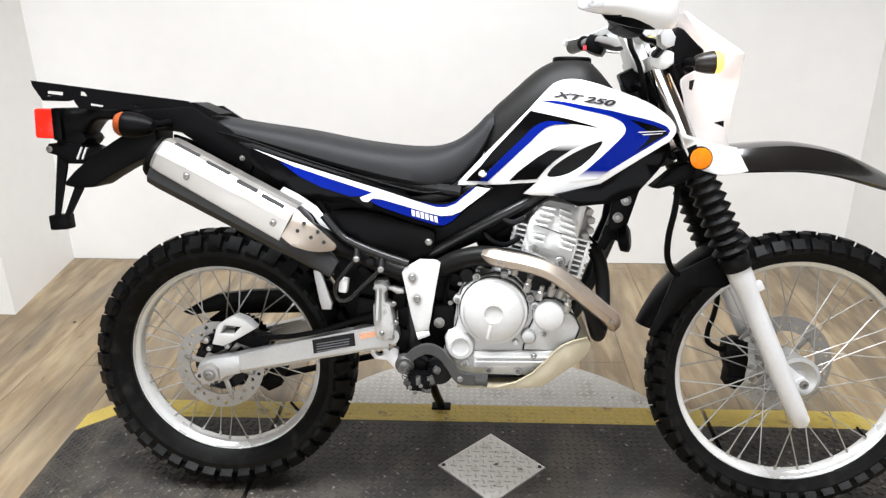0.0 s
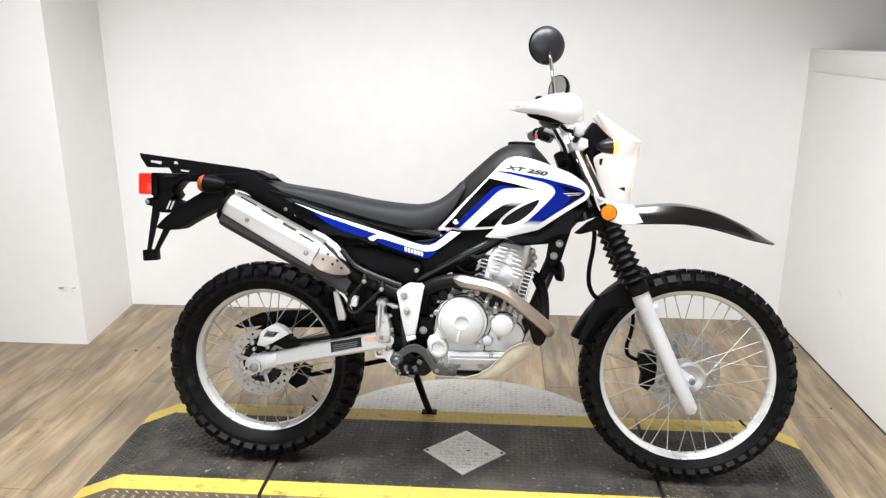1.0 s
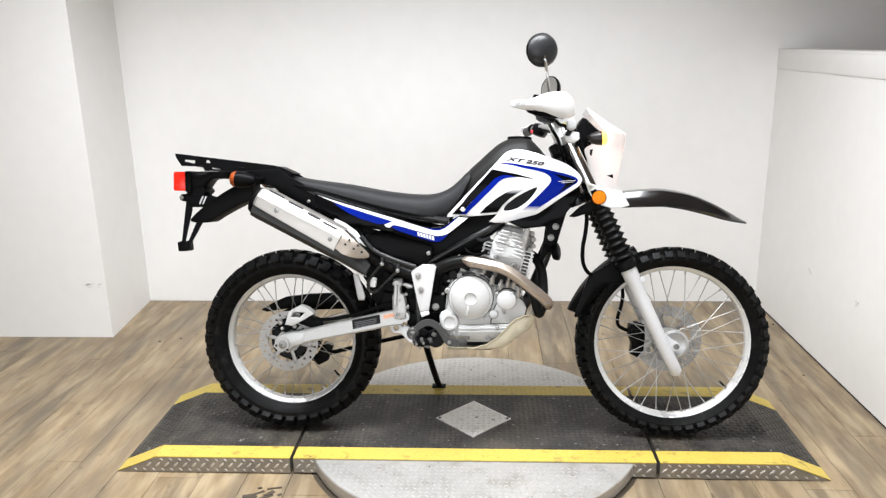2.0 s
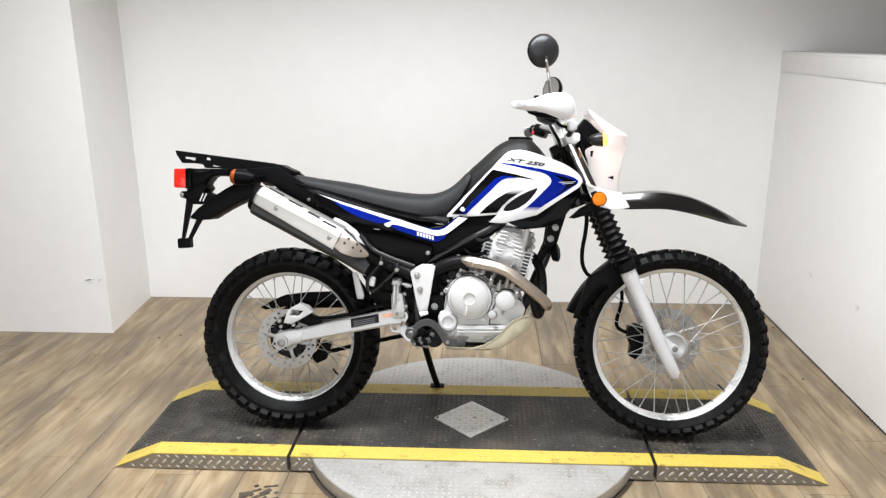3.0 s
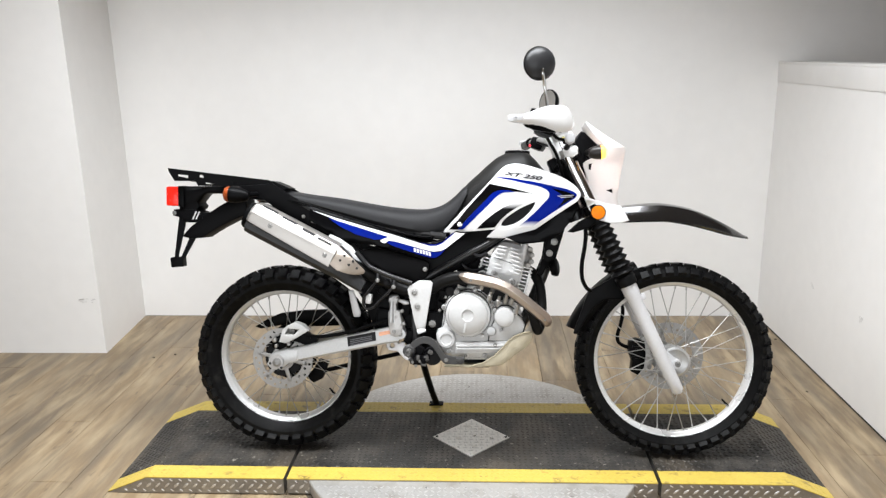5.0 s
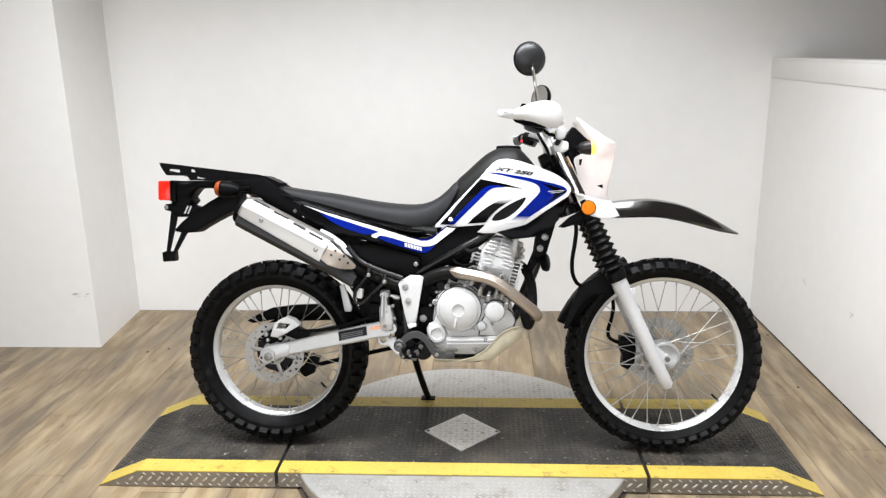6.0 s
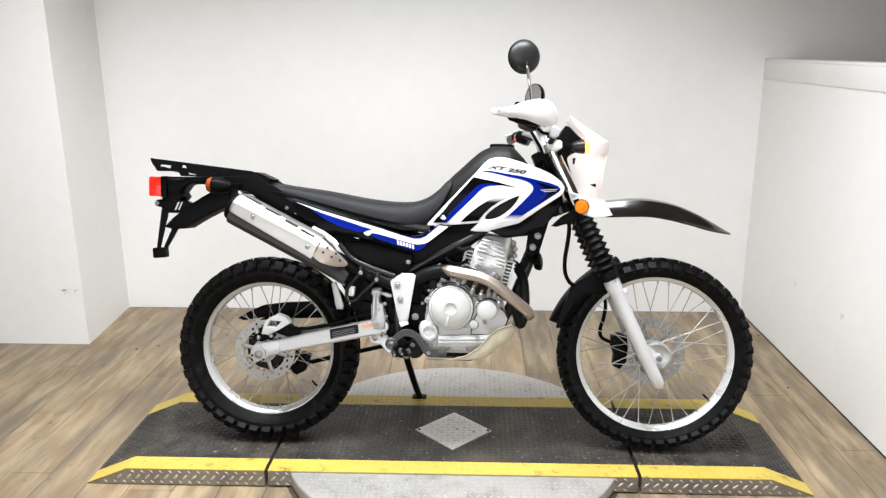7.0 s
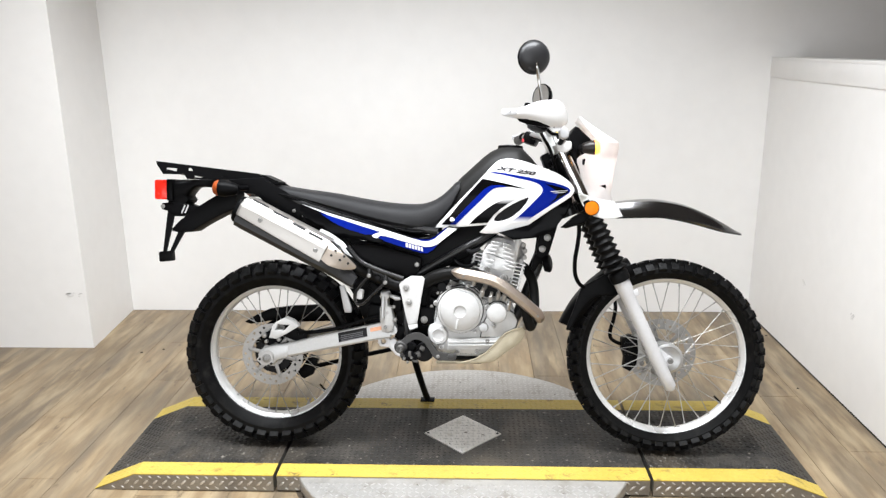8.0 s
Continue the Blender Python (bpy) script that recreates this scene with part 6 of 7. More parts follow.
FY = 0.098
ax_f = Vector((-0.468, 0, 1)).normalized()
for s in (-1, 1):
    y = s * FY
    bm = tube([(fork_x(z) + o, y, z) for z, o in ((0.232, 0.004), (0.2325, 0.004), (0.2375, 0.004), (0.238, 0.004), (0.241, 0.003), (0.27, 0.002), (0.34, 0.0), (0.48, 0), (0.545, 0), (0.56, 0), (0.592, 0))], [0.009, 0.0105, 0.0105, 0.0165, 0.0190, 0.0205, 0.0222, 0.0225, 0.0230, 0.0265, 0.0265], 24)
    leg = part("fork_leg", bm, FORK_GREY, bike, "pale grey painted fork leg")
    part("axle_lug", tube([(0.662, s * 0.064, FRONT_AX[1]), (0.662, s * 0.094, FRONT_AX[1])], 0.0150, 20), FORK_GREY, leg)
    part("axle_lug", plate([(0.606, 0.375), (0.634, 0.366), (0.668, 0.338), (0.672, 0.322), (0.662, 0.312), (0.640, 0.304)], s * 0.072, s * 0.090, round_edge=0.004), FORK_GREY, leg)
    part("leg_bracket", box((0.030, 0.018, 0.022), pose(fork_x(0.555) + 0.026, y, 0.548, 0, -25, 0), bevel=0.004), FORK_GREY, leg)
    prof, z = [(0.031, 0.0), (0.033, 0.008), (0.033, 0.030), (0.030, 0.034)], 0.034
    for k in range(8):
        r = 0.0395 - 0.0006 * k
        prof += [(0.0265, z + 0.002), (r - 0.0015, z + 0.0100), (r, z + 0.0120), (r - 0.0015, z + 0.0140), (0.0265, z + 0.0225)]
        z += 0.0237
    prof += [(0.028, z + 0.004), (0.028, z + 0.014), (0.022, z + 0.016)]
    part("fork_boot", revolve(prof, (fork_x(0.588), y, 0.588), ax_f, 28), RUBBER, leg, "pleated black rubber fork boot", sharp=0.9)
    part("fork_tube", tube([(fork_x(0.78), y, 0.78), (fork_x(1.055), y, 1.055)], 0.0230, 24), FORK_CHROME, leg, "chromed upper fork tube")
    part("fork_cap", revolve([(0.023, 0), (0.023, 0.012), (0.014, 0.014), (0.014, 0.020), (0.008, 0.021)], (fork_x(1.052), y, 1.052), ax_f, 20), ALU, leg)
for z, h, mat in ((0.838, 0.030, SATIN_BLACK), (1.022, 0.028, ALU)):
    bm = bmesh.new()
    for s in (-1, 1):
        revolve([(0.022, -h / 2), (0.032, -h / 2 + 0.002), (0.032, h / 2 - 0.002), (0.022, h / 2)], (fork_x(z), s * FY, z), ax_f, 24, bm)
    box((0.05, 2 * FY - 0.03, h * 0.8), Matrix.Translation((fork_x(z) - 0.012, 0, z)) @ pose(0, 0, 0, 0, -25, 0), bm, 0.004)
    part("fork_clamp", bm, mat, bike, "fork yoke")
part("clamp_guard", plate([(fork_x(0.795) - 0.10, 0.762), (fork_x(0.795) - 0.085, 0.760), (0.372, 0.775), (0.39, 0.79), (0.40, 0.815), (0.37, 0.812), (0.34, 0.795)], -0.125, -0.075, round_edge=0.006), BLACK_PLASTIC, bike)
# added black bar for the band of shadowed cables beside the tube
part("fork_guard_strip", tube(smooth_line([(0.338, -0.082, 1.012), (0.352, -0.082, 0.985), (0.376, -0.082, 0.935), (0.396, -0.082, 0.890)], 3), [0.020, 0.020, 0.019, 0.018, 0.017, 0.016, 0.014, 0.012, 0.010, 0.008], 12), BLACK_PLASTIC, bike, "black strip standing in for shadowed cables beside the fork tube")
part("head_wiring", tube(smooth_line([(0.300, -0.05, 0.99), (0.29, -0.07, 0.96), (0.305, -0.06, 0.925), (0.30, -0.04, 0.90), (0.325, -0.05, 0.87), (0.335, -0.06, 0.83)], 5), 0.013, 8), BLACK_PLASTIC, bike)
part("cable_bundle", tube(smooth_line([(0.26, -0.02, 0.965), (0.275, -0.06, 0.975), (0.30, -0.07, 0.955), (0.33, -0.05, 0.90)], 5), 0.010, 8), BLACK_PLASTIC, bike)
part("ignition_block", box((0.05, 0.06, 0.05), pose(0.268, -0.02, 0.985, 0, -25, 0), bevel=0.008), BLACK_PLASTIC, bike)
part("front_hose", tube(smooth_line([(0.352, -0.10, 0.80), (0.361, -0.105, 0.762), (0.358, -0.105, 0.713), (0.350, -0.10, 0.657), (0.352, -0.09, 0.610), (0.366, -0.08, 0.578), (0.386, -0.06, 0.562)], 5), 0.0068, 8), BLACK_PLASTIC, bike, "black front brake hose")
part("caliper_hose", tube(smooth_line([(0.475, 0.05, 0.535), (0.500, 0.055, 0.515), (0.508, 0.058, 0.48), (0.502, 0.06, 0.435), (0.492, 0.06, 0.400), (0.494, 0.06, 0.372), (0.512, 0.06, 0.358), (0.530, 0.06, 0.352)], 5), 0.0065, 8), BLACK_PLASTIC, bike)
bm = plate([(0.520, 0.388), (0.545, 0.398), (0.572, 0.392), (0.576, 0.345), (0.570, 0.292), (0.550, 0.272), (0.526, 0.284), (0.530, 0.32), (0.518, 0.352)], 0.038, 0.085, round_edge=0.006)
fcal = part("front_caliper", bm, SATIN_BLACK, bike, "black front brake caliper", pose(0.010, -0.004, -0.013))
part("caliper_bracket", plate([(0.560, 0.400), (0.590, 0.418), (0.600, 0.395), (0.590, 0.360), (0.602, 0.320), (0.585, 0.285), (0.568, 0.300), (0.575, 0.345)], 0.044, 0.056, round_edge=0.003), CAST_GREY, fcal, "grey cast caliper bracket")
for x, z in ((0.585, 0.398), (0.588, 0.302)):
    bolt(x, 0.044, z, 0.009, fcal)
for k in range(3):
    part("caliper_fin", box((0.04, 0.006, 0.008), pose(0.547, 0.036, 0.30 + 0.035 * k, 0, 5, 0), bevel=0.002), SATIN_BLACK, fcal)
bm = revolve([(0.024, 0.03), (0.048, 0.034), (0.050, 0.040), (0.050, 0.058), (0.042, 0.062), (0.036, 0.058), (0.014, 0.056)], (FRONT_AX[0], 0, FRONT_AX[1]), (0, -1, 0), 32)
part("speed_sensor", bm, ALU, bike, "round aluminium speedometer drive")

# low fender hugging the tyre behind the fork
def arc_fender(a0, a1, r0, half, thick, ease, n=22):
    rings = []
    for i in range(n + 1):
        f = i / n
        a = math.radians(a0 + (a1 - a0) * f)
        w = half * min(1, 0.55 + f * ease)
        rr = r0 + 0.016 * (1 - f) ** 2
        ring = []
        for y, dr in ((-1, -0.040), (-1.0, -0.012), (-0.8, 0.004), (-0.4, 0.010), (0, 0.013), (0.4, 0.010), (0.8, 0.004), (1.0, -0.012), (1, -0.040)):
            ring.append(Vector((FRONT_AX[0] + (rr + dr) * math.cos(a), y * w, FRONT_AX[1] + (rr + dr) * math.sin(a))))
        for y, dr in reversed(((-1, -0.040), (-1.0, -0.012), (-0.8, 0.004), (-0.4, 0.010), (0, 0.013), (0.4, 0.010), (0.8, 0.004), (1.0, -0.012), (1, -0.040))):
            ring.append(Vector((FRONT_AX[0] + (rr + dr - thick) * math.cos(a), y * (w - thick), FRONT_AX[1] + (rr + dr - thick) * math.sin(a))))
        rings.append(ring)
    return loft(rings)


low_f = part("low_front_fender", arc_fender(163, 112, 0.345, 0.060, 0.004, 1.6), BLACK_PLASTIC, bike, "black plastic fender behind the front wheel", sharp=0.9)
flank = [(0.328, 0.420), (0.342, 0.460), (0.356, 0.500), (0.374, 0.556), (0.388, 0.570), (0.414, 0.585), (0.463, 0.612), (0.490, 0.618), (0.503, 0.596), (0.508, 0.556), (0.490, 0.538), (0.472, 0.534), (0.431, 0.533), (0.393, 0.505), (0.361, 0.455), (0.343, 0.420)]
part("fender_flank", plate([tuple(p) for p in smooth_line(flank, 2, True)], -0.068, -0.060, (), 0.02, lambda x, z: 0.9 * (x - 0.42) ** 2, round_edge=0.003), BLACK_PLASTIC, low_f, sharp=0.9)

# high beak fender
beak_rows = [(0.455, 0.795, 0.842, 0.078, 0.060), (0.50, 0.796, 0.848, 0.084, 0.062), (0.579, 0.798, 0.855, 0.080, 0.056), (0.637, 0.797, 0.853, 0.074, 0.050), (0.712, 0.786, 0.838, 0.066, 0.040), (0.786, 0.768, 0.808, 0.055, 0.030), (0.844, 0.751, 0.778, 0.042, 0.020), (0.885, 0.743, 0.754, 0.026, 0.010), (0.906, 0.740, 0.743, 0.010, 0.004)]
rings = []
for x, lo, hi, wl, wh in eased(beak_rows, 3):
    prof = [(-wl, lo), (-wl, lo + 0.002), (-wl * 0.97 * 0.6 - wh * 0.4, lo + (hi - lo) * 0.55), (-wh, hi - (hi - lo) * 0.12), (-wh * 0.5, hi), (0, hi + 0.001), (wh * 0.5, hi), (wh, hi - (hi - lo) * 0.12), (wl * 0.97 * 0.6 + wh * 0.4, lo + (hi - lo) * 0.55), (wl, lo + 0.002), (wl, lo)]
    t = 0.004
    rings.append([Vector((x, y, z)) for y, z in prof] + [Vector((x, y * 0.94, min(z - t, hi - t))) for y, z in reversed(prof)])
part("front_fender", loft(rings), BEAK, bike, "gloss black high front fender", sharp=0.5)

# white cowl round the headlight and fork
cowl_rows = [(0.792, 0.385, 0.500, 0.090), (0.81, 0.378, 0.498, 0.104), (0.845, 0.366, 0.484, 0.112), (0.872, 0.370, 0.476, 0.112), (0.91, 0.370, 0.480, 0.112), (0.95, 0.362, 0.485, 0.116), (0.985, 0.354, 0.492, 0.120), (1.005, 0.385, 0.496, 0.120), (1.030, 0.412, 0.499, 0.118), (1.042, 0.418, 0.495, 0.118), (1.065, 0.400, 0.458, 0.108), (1.095, 0.378, 0.410, 0.095), (1.122, 0.362, 0.370, 0.080)]
rings = []
for z, xb, xf, w in smooth_rows(cowl_rows, 3):
    outer = [(xb, -w), (xb + (xf - xb) * 0.35, -w * 0.98), (xb + (xf - xb) * 0.75, -w * 0.80), (xf - 0.008, -w * 0.5), (xf - 0.006, 0), (xf - 0.003, w * 0.5), (xb + (xf - xb) * 0.75, w * 0.80), (xb + (xf - xb) * 0.35, w * 0.98), (xb, w)]
    inner = [(x - 0.004, y * 0.96) for x, y in reversed(outer)]
    rings.append([Vector((x, y, z)) for x, y in outer + inner])
cowl = part("headlight_cowl", loft(rings), COWL, bike, "white plastic headlight cowl", sharp=0.8)
part("cowl_cheek", plate([(0.352, 0.878), (0.372, 0.872), (0.418, 0.856), (0.470, 0.848), (0.498, 0.800), (0.470, 0.792), (0.44, 0.790), (0.384, 0.806), (0.366, 0.84)], -0.128, -0.108, (), 0.03, None, round_edge=0.006), WHITE, cowl, "white fork cowl side")
part("cowl_cheek", mirrored(plate([(0.352, 0.878), (0.372, 0.872), (0.418, 0.856), (0.470, 0.848), (0.498, 0.800), (0.470, 0.792), (0.44, 0.790), (0.384, 0.806), (0.366, 0.84)], -0.128, -0.108, (), 0.03, None, round_edge=0.006)), WHITE, cowl)
part("headlight_bulb", revolve([(0.008, -0.03), (0.034, -0.02), (0.045, 0.0), (0.045, 0.008), (0.02, 0.014)], (0.435, 0, 0.955), (1, 0, 0.05), 20), BULB, cowl, "lit headlight inside the cowl")
part("cowl_mark", plate([(0.366, 0.982), (0.376, 0.984), (0.372, 0.962), (0.366, 0.966)], -0.1245, -0.1235), GREY_PLASTIC, cowl)
part("cowl_gap", plate([(0.424, 0.898), (0.444, 0.889), (0.443, 0.902)], -0.114, -0.110), BLACK_PLASTIC, cowl)
bm = revolve([(0.0245, 0.0), (0.0245, 0.006), (0.0228, 0.0085), (0.0218, 0.0085)], (0.397, -0.128, 0.826), (0, -1, 0), 32)
refl = part("side_reflector", bm, BLACK_PLASTIC, bike, "round amber reflector in a black ring")
part("reflector_lens", revolve([(0.0219, 0.0), (0.0219, 0.0085), (0.020, 0.0095), (0.004, 0.0098)], (0.397, -0.128, 0.826), (0, -1, 0), 32), AMBER, refl, "amber reflector lens with a slight added glow")
# instrument housing and stays behind the cowl
part("instrument_housing", plate([(0.326, 1.060), (0.346, 1.092), (0.358, 1.088), (0.384, 1.062), (0.402, 1.046), (0.404, 1.000), (0.376, 0.998), (0.343, 1.012), (0.328, 1.030)], -0.085, 0.085, round_edge=0.008), BLACK_PLASTIC, bike, "black instrument housing")
for s in (-1, 1):
    c = Vector((0.385, s * 0.185, 1.015))
    sig = part("front_indicator", revolve([(0.012, -0.026), (0.016, -0.022), (0.0205, -0.006), (0.0225, 0.008), (0.0222, 0.012)], c, (1, 0, 0.05), 24), SMOKED, bike, "dark grey front indicator with amber lens")
    part("indicator_lens", revolve([(0.0222, 0.012), (0.0220, 0.018), (0.018, 0.026), (0.010, 0.029), (0.003, 0.030)], c, (1, 0, 0.05), 24), AMBER_LIT, sig, "lit amber lens")
    part("indicator_stalk", tube([c + Vector((-0.02, 0, 0)), c + Vector((-0.025, -s * 0.05, 0.004)), c + Vector((-0.02, -s * 0.10, 0.004))], 0.009, 10), BLACK_PLASTIC, sig)

# ---- handlebar, guards and mirrors ----
bar = smooth_line([(0.175, -0.400, 1.092), (0.190, -0.30, 1.092), (0.215, -0.22, 1.090), (0.250, -0.14, 1.075), (0.275, -0.075, 1.050), (0.280, 0, 1.046), (0.275, 0.075, 1.050), (0.250, 0.14, 1.075), (0.215, 0.22, 1.086), (0.190, 0.30, 1.084), (0.175, 0.400, 1.082)], 5)
hb = part("handlebar", tube(bar, 0.011, 14), ALU, bike, "silver tubular handlebar")
part("bar_clamp", box((0.05, 0.14, 0.055), pose(0.282, 0, 1.035, 0, -20, 0), bevel=0.008), ALU, hb)
part("bar_riser", plate([(0.226, 1.072), (0.247, 1.077), (0.266, 1.064), (0.285, 1.050), (0.288, 1.010), (0.276, 0.996), (0.262, 1.004), (0.245, 1.032)], -0.118, -0.075, (), 0.0, None, round_edge=0.007), HEAD_ALU, hb, "silver bar clamp casting")
part("clamp_head", plate([(0.281, 1.041), (0.292, 1.048), (0.312, 1.049), (0.331, 1.036), (0.332, 1.016), (0.318, 1.006), (0.300, 1.003), (0.287, 1.010)], -0.135, -0.072, (), 0.0, None, round_edge=0.007), HEAD_ALU, hb, "silver top clamp casting")
part("clutch_cover_shield", plate([(0.284, 1.066), (0.294, 1.079), (0.306, 1.076), (0.315, 1.062), (0.313, 1.046), (0.298, 1.040), (0.287, 1.048)], -0.215, -0.175, (), 0.0, None, round_edge=0.006), FORK_GREY, hb, "pale lever perch")
part("lever_perch_stay", tube([(0.300, -0.18, 1.05), (0.295, -0.14, 1.035), (0.285, -0.10, 1.03)], 0.009, 8), SATIN_BLACK, hb)
part("bar_tag", box((0.020, 0.006, 0.012), pose(0.292, -0.11, 1.064, 0, 0, 10), bevel=0.002), YELLOW_TAG, hb, "small yellow tag")
for s in (-1, 1):
    part("grip", tube([(0.172, s * 0.415, 1.087 - s * 0.005), (0.174, s * 0.405, 1.087 - s * 0.005), (0.190, s * 0.290, 1.088 - s * 0.004), (0.192, s * 0.283, 1.088 - s * 0.004)], [0.015, 0.0175, 0.0165, 0.019], 16), RUBBER, hb, "black rubber grip")
    part("switch_block", box((0.054, 0.085, 0.046), pose(0.218, s * 0.245, 1.080 - s * 0.004, 0, 20, -s * 10), bevel=0.016), BLACK_PLASTIC, hb, "black switch block")
    part("lever", tube(smooth_line([(0.235, s * 0.22, 1.095), (0.248, s * 0.26, 1.088), (0.228, s * 0.32, 1.082), (0.198, s * 0.385, 1.078)], 4), 0.0065, 8), SATIN_BLACK, hb, "black hand lever")
part("red_switch", box((0.008, 0.010, 0.012), pose(0.186, 0.204, 1.068), bevel=0.002), RED_KNOB, hb)
for pts in ([(0.235, -0.20, 1.085), (0.262, -0.17, 1.062), (0.285, -0.15, 1.058), (0.318, -0.13, 1.045), (0.338, -0.09, 1.00), (0.325, -0.06, 0.93)],
            [(0.215, 0.20, 1.08), (0.25, 0.12, 1.06), (0.285, -0.02, 1.062), (0.318, -0.06, 1.055), (0.342, -0.07, 1.03), (0.345, -0.06, 0.97)],
            [(0.225, -0.22, 1.065), (0.242, -0.15, 1.045), (0.262, -0.125, 1.015), (0.275, -0.12, 0.975), (0.29, -0.09, 0.93)]):
    part("control_cable", tube(smooth_line(pts, 4), 0.0055, 8), BLACK_PLASTIC, hb, "black control cable")
part("mirror_mount", box((0.034, 0.05, 0.022), pose(0.188, -0.30, 1.127, 0, 14, 0), bevel=0.010), BLACK_PLASTIC, hb, "black mirror mount")
part("reservoir_cap", box((0.07, 0.05, 0.03), pose(0.245, -0.235, 1.112, 0, 8, 10), bevel=0.007), BLACK_PLASTIC, hb)


def guard(s):
    """A shell before the grip; its tip reaches back past the bar end."""
    prof = [(0.110, 1.096, 0.007), (0.138, 1.095, 0.012), (0.170, 1.098, 0.019), (0.204, 1.101, 0.030), (0.238, 1.102, 0.038), (0.276, 1.103, 0.038), (0.300, 1.100, 0.022), (0.310, 1.096, 0.004)]
    rows = smooth_rows(prof, 4)
    rings = []
    for i, (x, z, h) in enumerate(rows):
        f = i / (len(rows) - 1)
        y = -0.445 + 0.035 * f + 0.19 * f ** 3
        ring = []
        for u, o in ((1, 0.022), (0.8, 0.008), (0.4, 0.001), (0, 0), (-0.4, 0.001), (-0.8, 0.008), (-1, 0.022)):
            ring.append(Vector((x, s * -(y + o), z + h * u)))
        for u, o in ((-1, 0.026), (-0.8, 0.012), (-0.4, 0.005), (0, 0.004), (0.4, 0.005), (0.8, 0.012), (1, 0.026)):
            ring.append(Vector((x, s * -(y + o), z + (h - 0.003) * u)))
        rings.append(ring)
    return loft(rings)


for s in (-1, 1):
    g = part("hand_guard", guard(s), WHITE, bike, "white plastic hand guard", pose(0.045 if s > 0 else 0, 0, 0), sharp=0.9)
    tab = plate([(0.105, 1.102), (0.112, 1.106), (0.153, 1.107), (0.147, 1.090), (0.113, 1.086), (0.106, 1.090)], -0.4475, -0.443, round_edge=0.0015)
    part("guard_tab", tab if s < 0 else mirrored(tab), FORK_GREY, g, "pale grey guard end tab")
    bolt(0.128, s * 0.4485, 1.096, 0.009, g, (0, s, 0), FORK_GREY)
    if s < 0:
        part("guard_backing", plate([(0.126, 1.092), (0.146, 1.086), (0.156, 1.074), (0.180, 1.066), (0.200, 1.062), (0.225, 1.060), (0.247, 1.062), (0.247, 1.08), (0.20, 1.09)], -0.415, -0.408, (), 0.03, lambda x, z: 60 * max(0, x - 0.15) ** 3), BLACK_PLASTIC, g, "black inner guard frame")
    part("guard_stay", tube(smooth_line([(0.140, s * 0.42, 1.094), (0.175, s * 0.40, 1.088), (0.225, s * 0.335, 1.092), (0.255, s * 0.27, 1.090), (0.270, s * 0.20, 1.082)], 4), 0.007, 8), BLACK_PLASTIC if s < 0 else WHITE, g)


MIRROR_BACK = material("mirror_back_plastic", (0.020, 0.020, 0.021), 0.35, vary=0.1, scale=12, grain=140, spec=0.3)


def mirror(s, cx, cz, y, turn):
    c = Vector((cx, y, cz))
    face = Vector((turn[0], turn[1], 0.08)).normalized()
    m = part("mirror", revolve([(0.049, 0.002), (0.0495, -0.003), (0.047, -0.012), (0.040, -0.021), (0.026, -0.028), (0.008, -0.031)], c, face, 36), MIRROR_BACK, bike, "round black mirror on a thin stem")
    part("mirror_glass", revolve([(0.0470, 0.0015), (0.0470, 0.0028), (0.02, 0.003), (0.004, 0.003)], c, face, 36), MIRROR, m, "mirror glass")
    b = c - face * 0.024 + Vector((0, 0, -0.030))
    part("mirror_stem", tube(smooth_line([b + Vector((0, 0, 0.012)), b + Vector((0.002, 0, -0.006)), Vector((cx + 0.022, y * 0.97, cz - 0.10)), Vector((cx + 0.030, y * 0.93, cz - 0.16))], 4), 0.0048, 10), CHROME, m, "thin chrome stem")
    part("mirror_rim", revolve([(0.0462, 0.0030), (0.0466, 0.0042), (0.0480, 0.0042), (0.0495, 0.0025), (0.0500, -0.004), (0.0485, -0.008)], c, face, 36, caps=False), BLACK_PLASTIC, m, "black rim")


mirror(-1, 0.197, 1.267, -0.335, (-0.35, 0.90))
mirror(1, 0.259, 1.243, 0.345, (-0.78, -0.60))

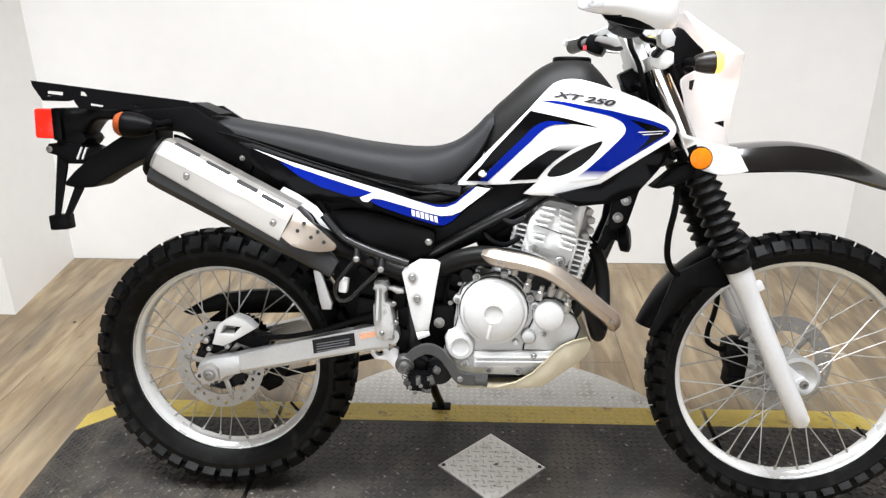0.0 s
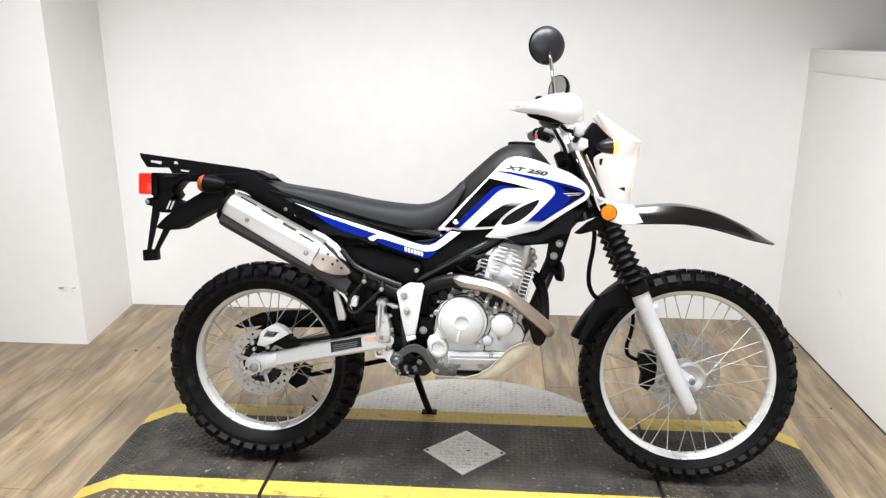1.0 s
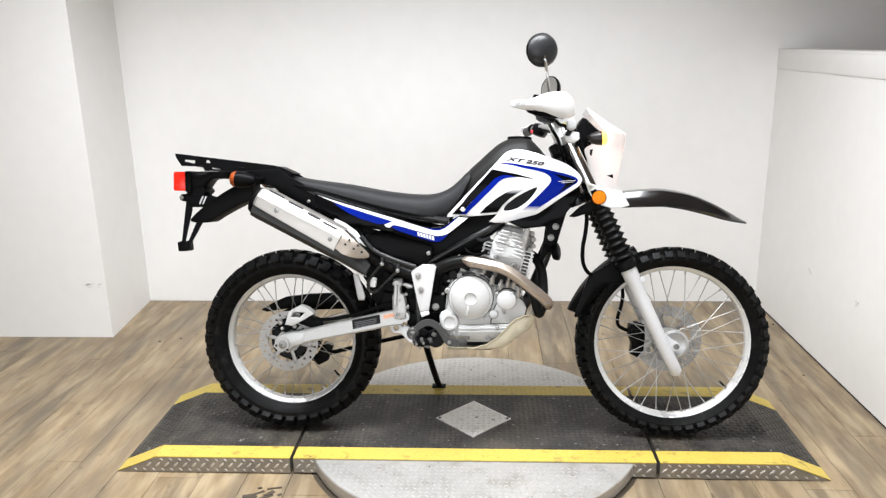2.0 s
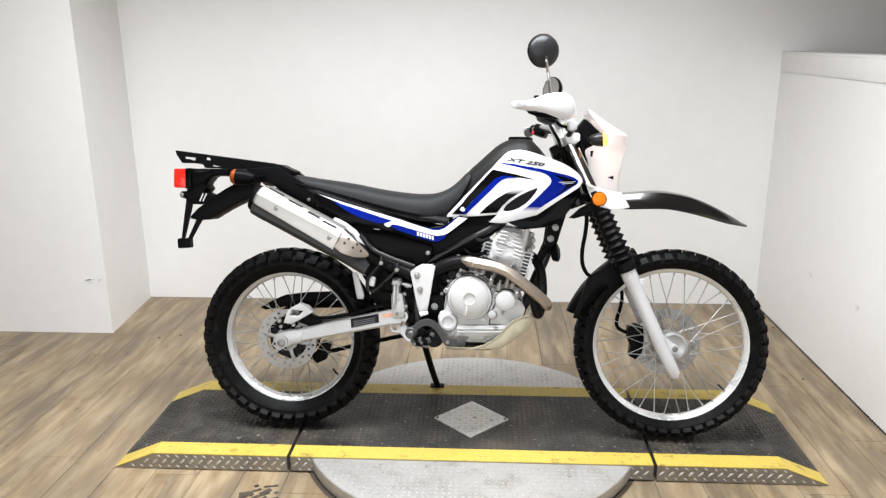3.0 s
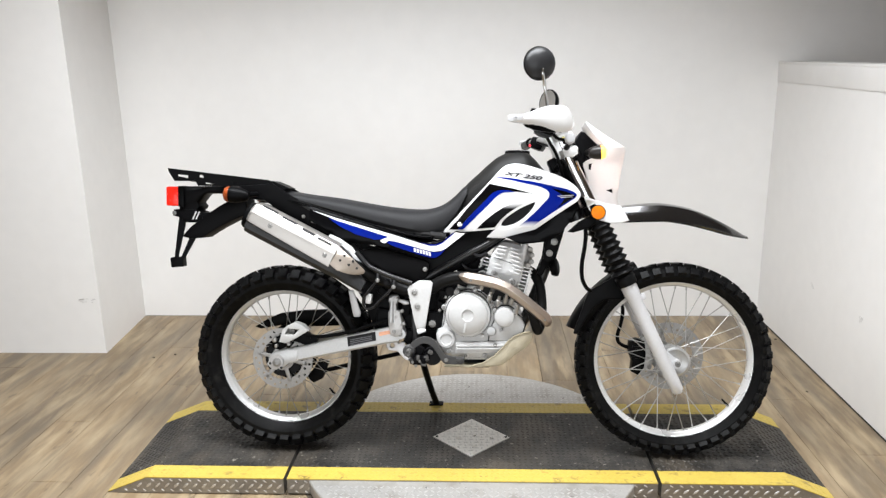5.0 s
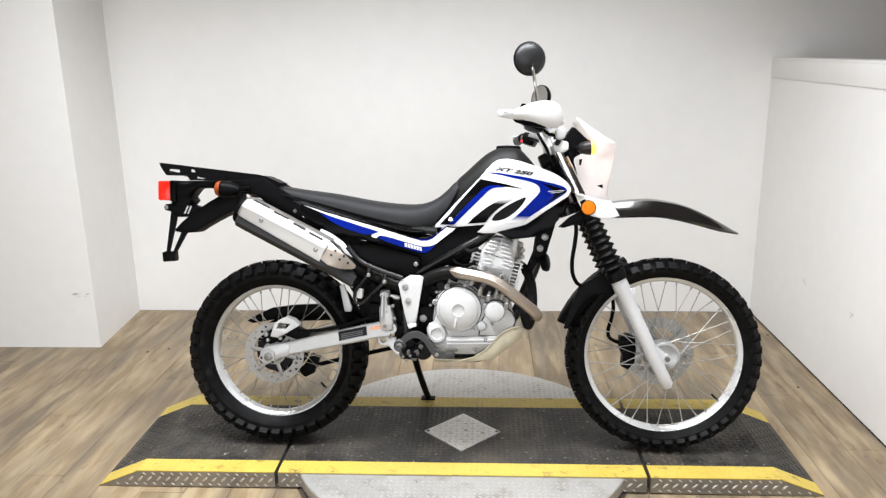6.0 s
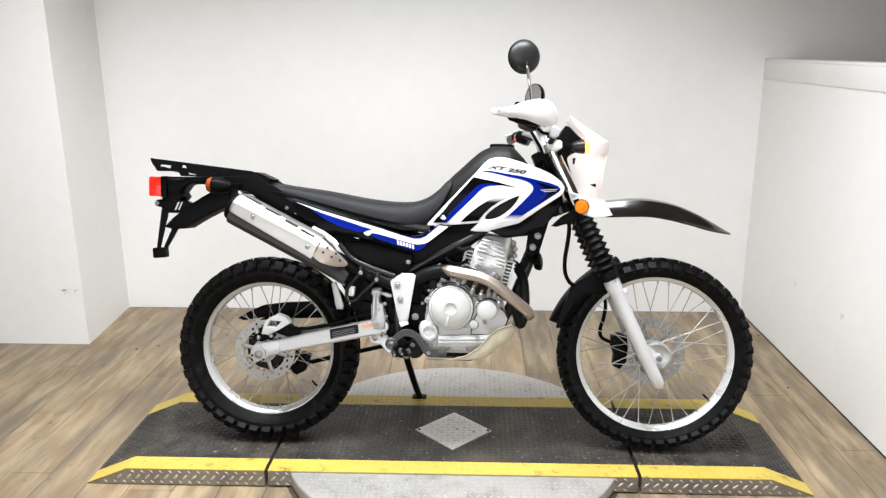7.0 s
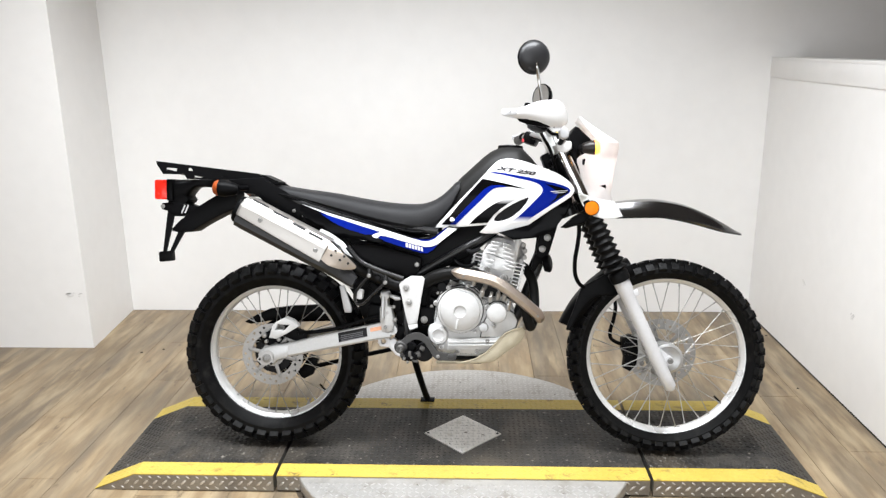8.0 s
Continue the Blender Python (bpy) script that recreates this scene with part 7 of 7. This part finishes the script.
# ---- small marks on walls and floor ----
for y, z, tilt in ((0.835, 0.368, 35), (0.390, 0.367, -60)):
    bm = bmesh.new()
    for i in range(6):
        box((0.0008, random.uniform(0.008, 0.022), random.uniform(0.003, 0.007)), pose(HALF_WALL - 0.0006 - 0.0001 * i, y + random.uniform(-0.012, 0.012), z + random.uniform(-0.012, 0.012), tilt + random.uniform(-20, 20), 0, 0), bm)
    tagged(link("scuff_mark", bm, SCUFF), "faint grey scuff mark on white partition wall", "scuff", kind="structure")
# ---- small marks on the floor ----
bm = bmesh.new()
for i in range(14):
    a = random.uniform(0, 6.28)
    box((random.uniform(0.012, 0.05), random.uniform(0.006, 0.016), 0.001), pose(-0.66 + random.uniform(-0.06, 0.05), -0.405 + random.uniform(-0.05, 0.03), 0.0008 + 0.0002 * i, 0, 0, random.uniform(10, 70)), bm)
tagged(link("floor_mark", bm, OAK_DARK), "dark worn mark on the floor beside the ramp", "floor mark", kind="structure")
for x, y, r in ((1.49, 1.12, 0.007), (-1.55, 0.86, 0.007), (-1.46, 0.90, 0.006), (1.40, 0.52, 0.005)):
    bm = revolve([(r, 0), (r * 0.9, 0.002), (r * 0.3, 0.004)], (x, y, 0.0), (0, 0, 1), 7)
    tagged(link("debris", bm, OAK_DARK), "small crumb of debris on the plank floor", "debris", "crumbs on the floor")

# ---- floor boards, last ----
near = board_mesh(LONG)
far = bmesh.new()
for i in range(int(-4.0 / BOARD) - 1, int(3.2 / BOARD) + 2):
    x, y0 = (i + 0.5) * BOARD, -4.6 - (i * 0.437) % LONG
    while y0 < BACK:
        a, b = max(y0, -4.59), min(y0 + LONG, BACK - 0.002)
        y0 += LONG
        if b - a < 0.03:
            continue
        if b < -1.25 or x < -2.9 or x > 1.56:
            box((BOARD - 0.0014, b - a - 0.0014, 0.008), pose(x, (a + b) / 2, -0.0045), far)
            continue
        ob = new("floor_board", near if b - a > LONG - 0.01 else board_mesh(b - a))
        ob.parent = floor
        ob.matrix_basis = pose(x, (a + b) / 2, -0.004)
tagged(link("floor_boards", far, OAK, floor), kind="stuff")
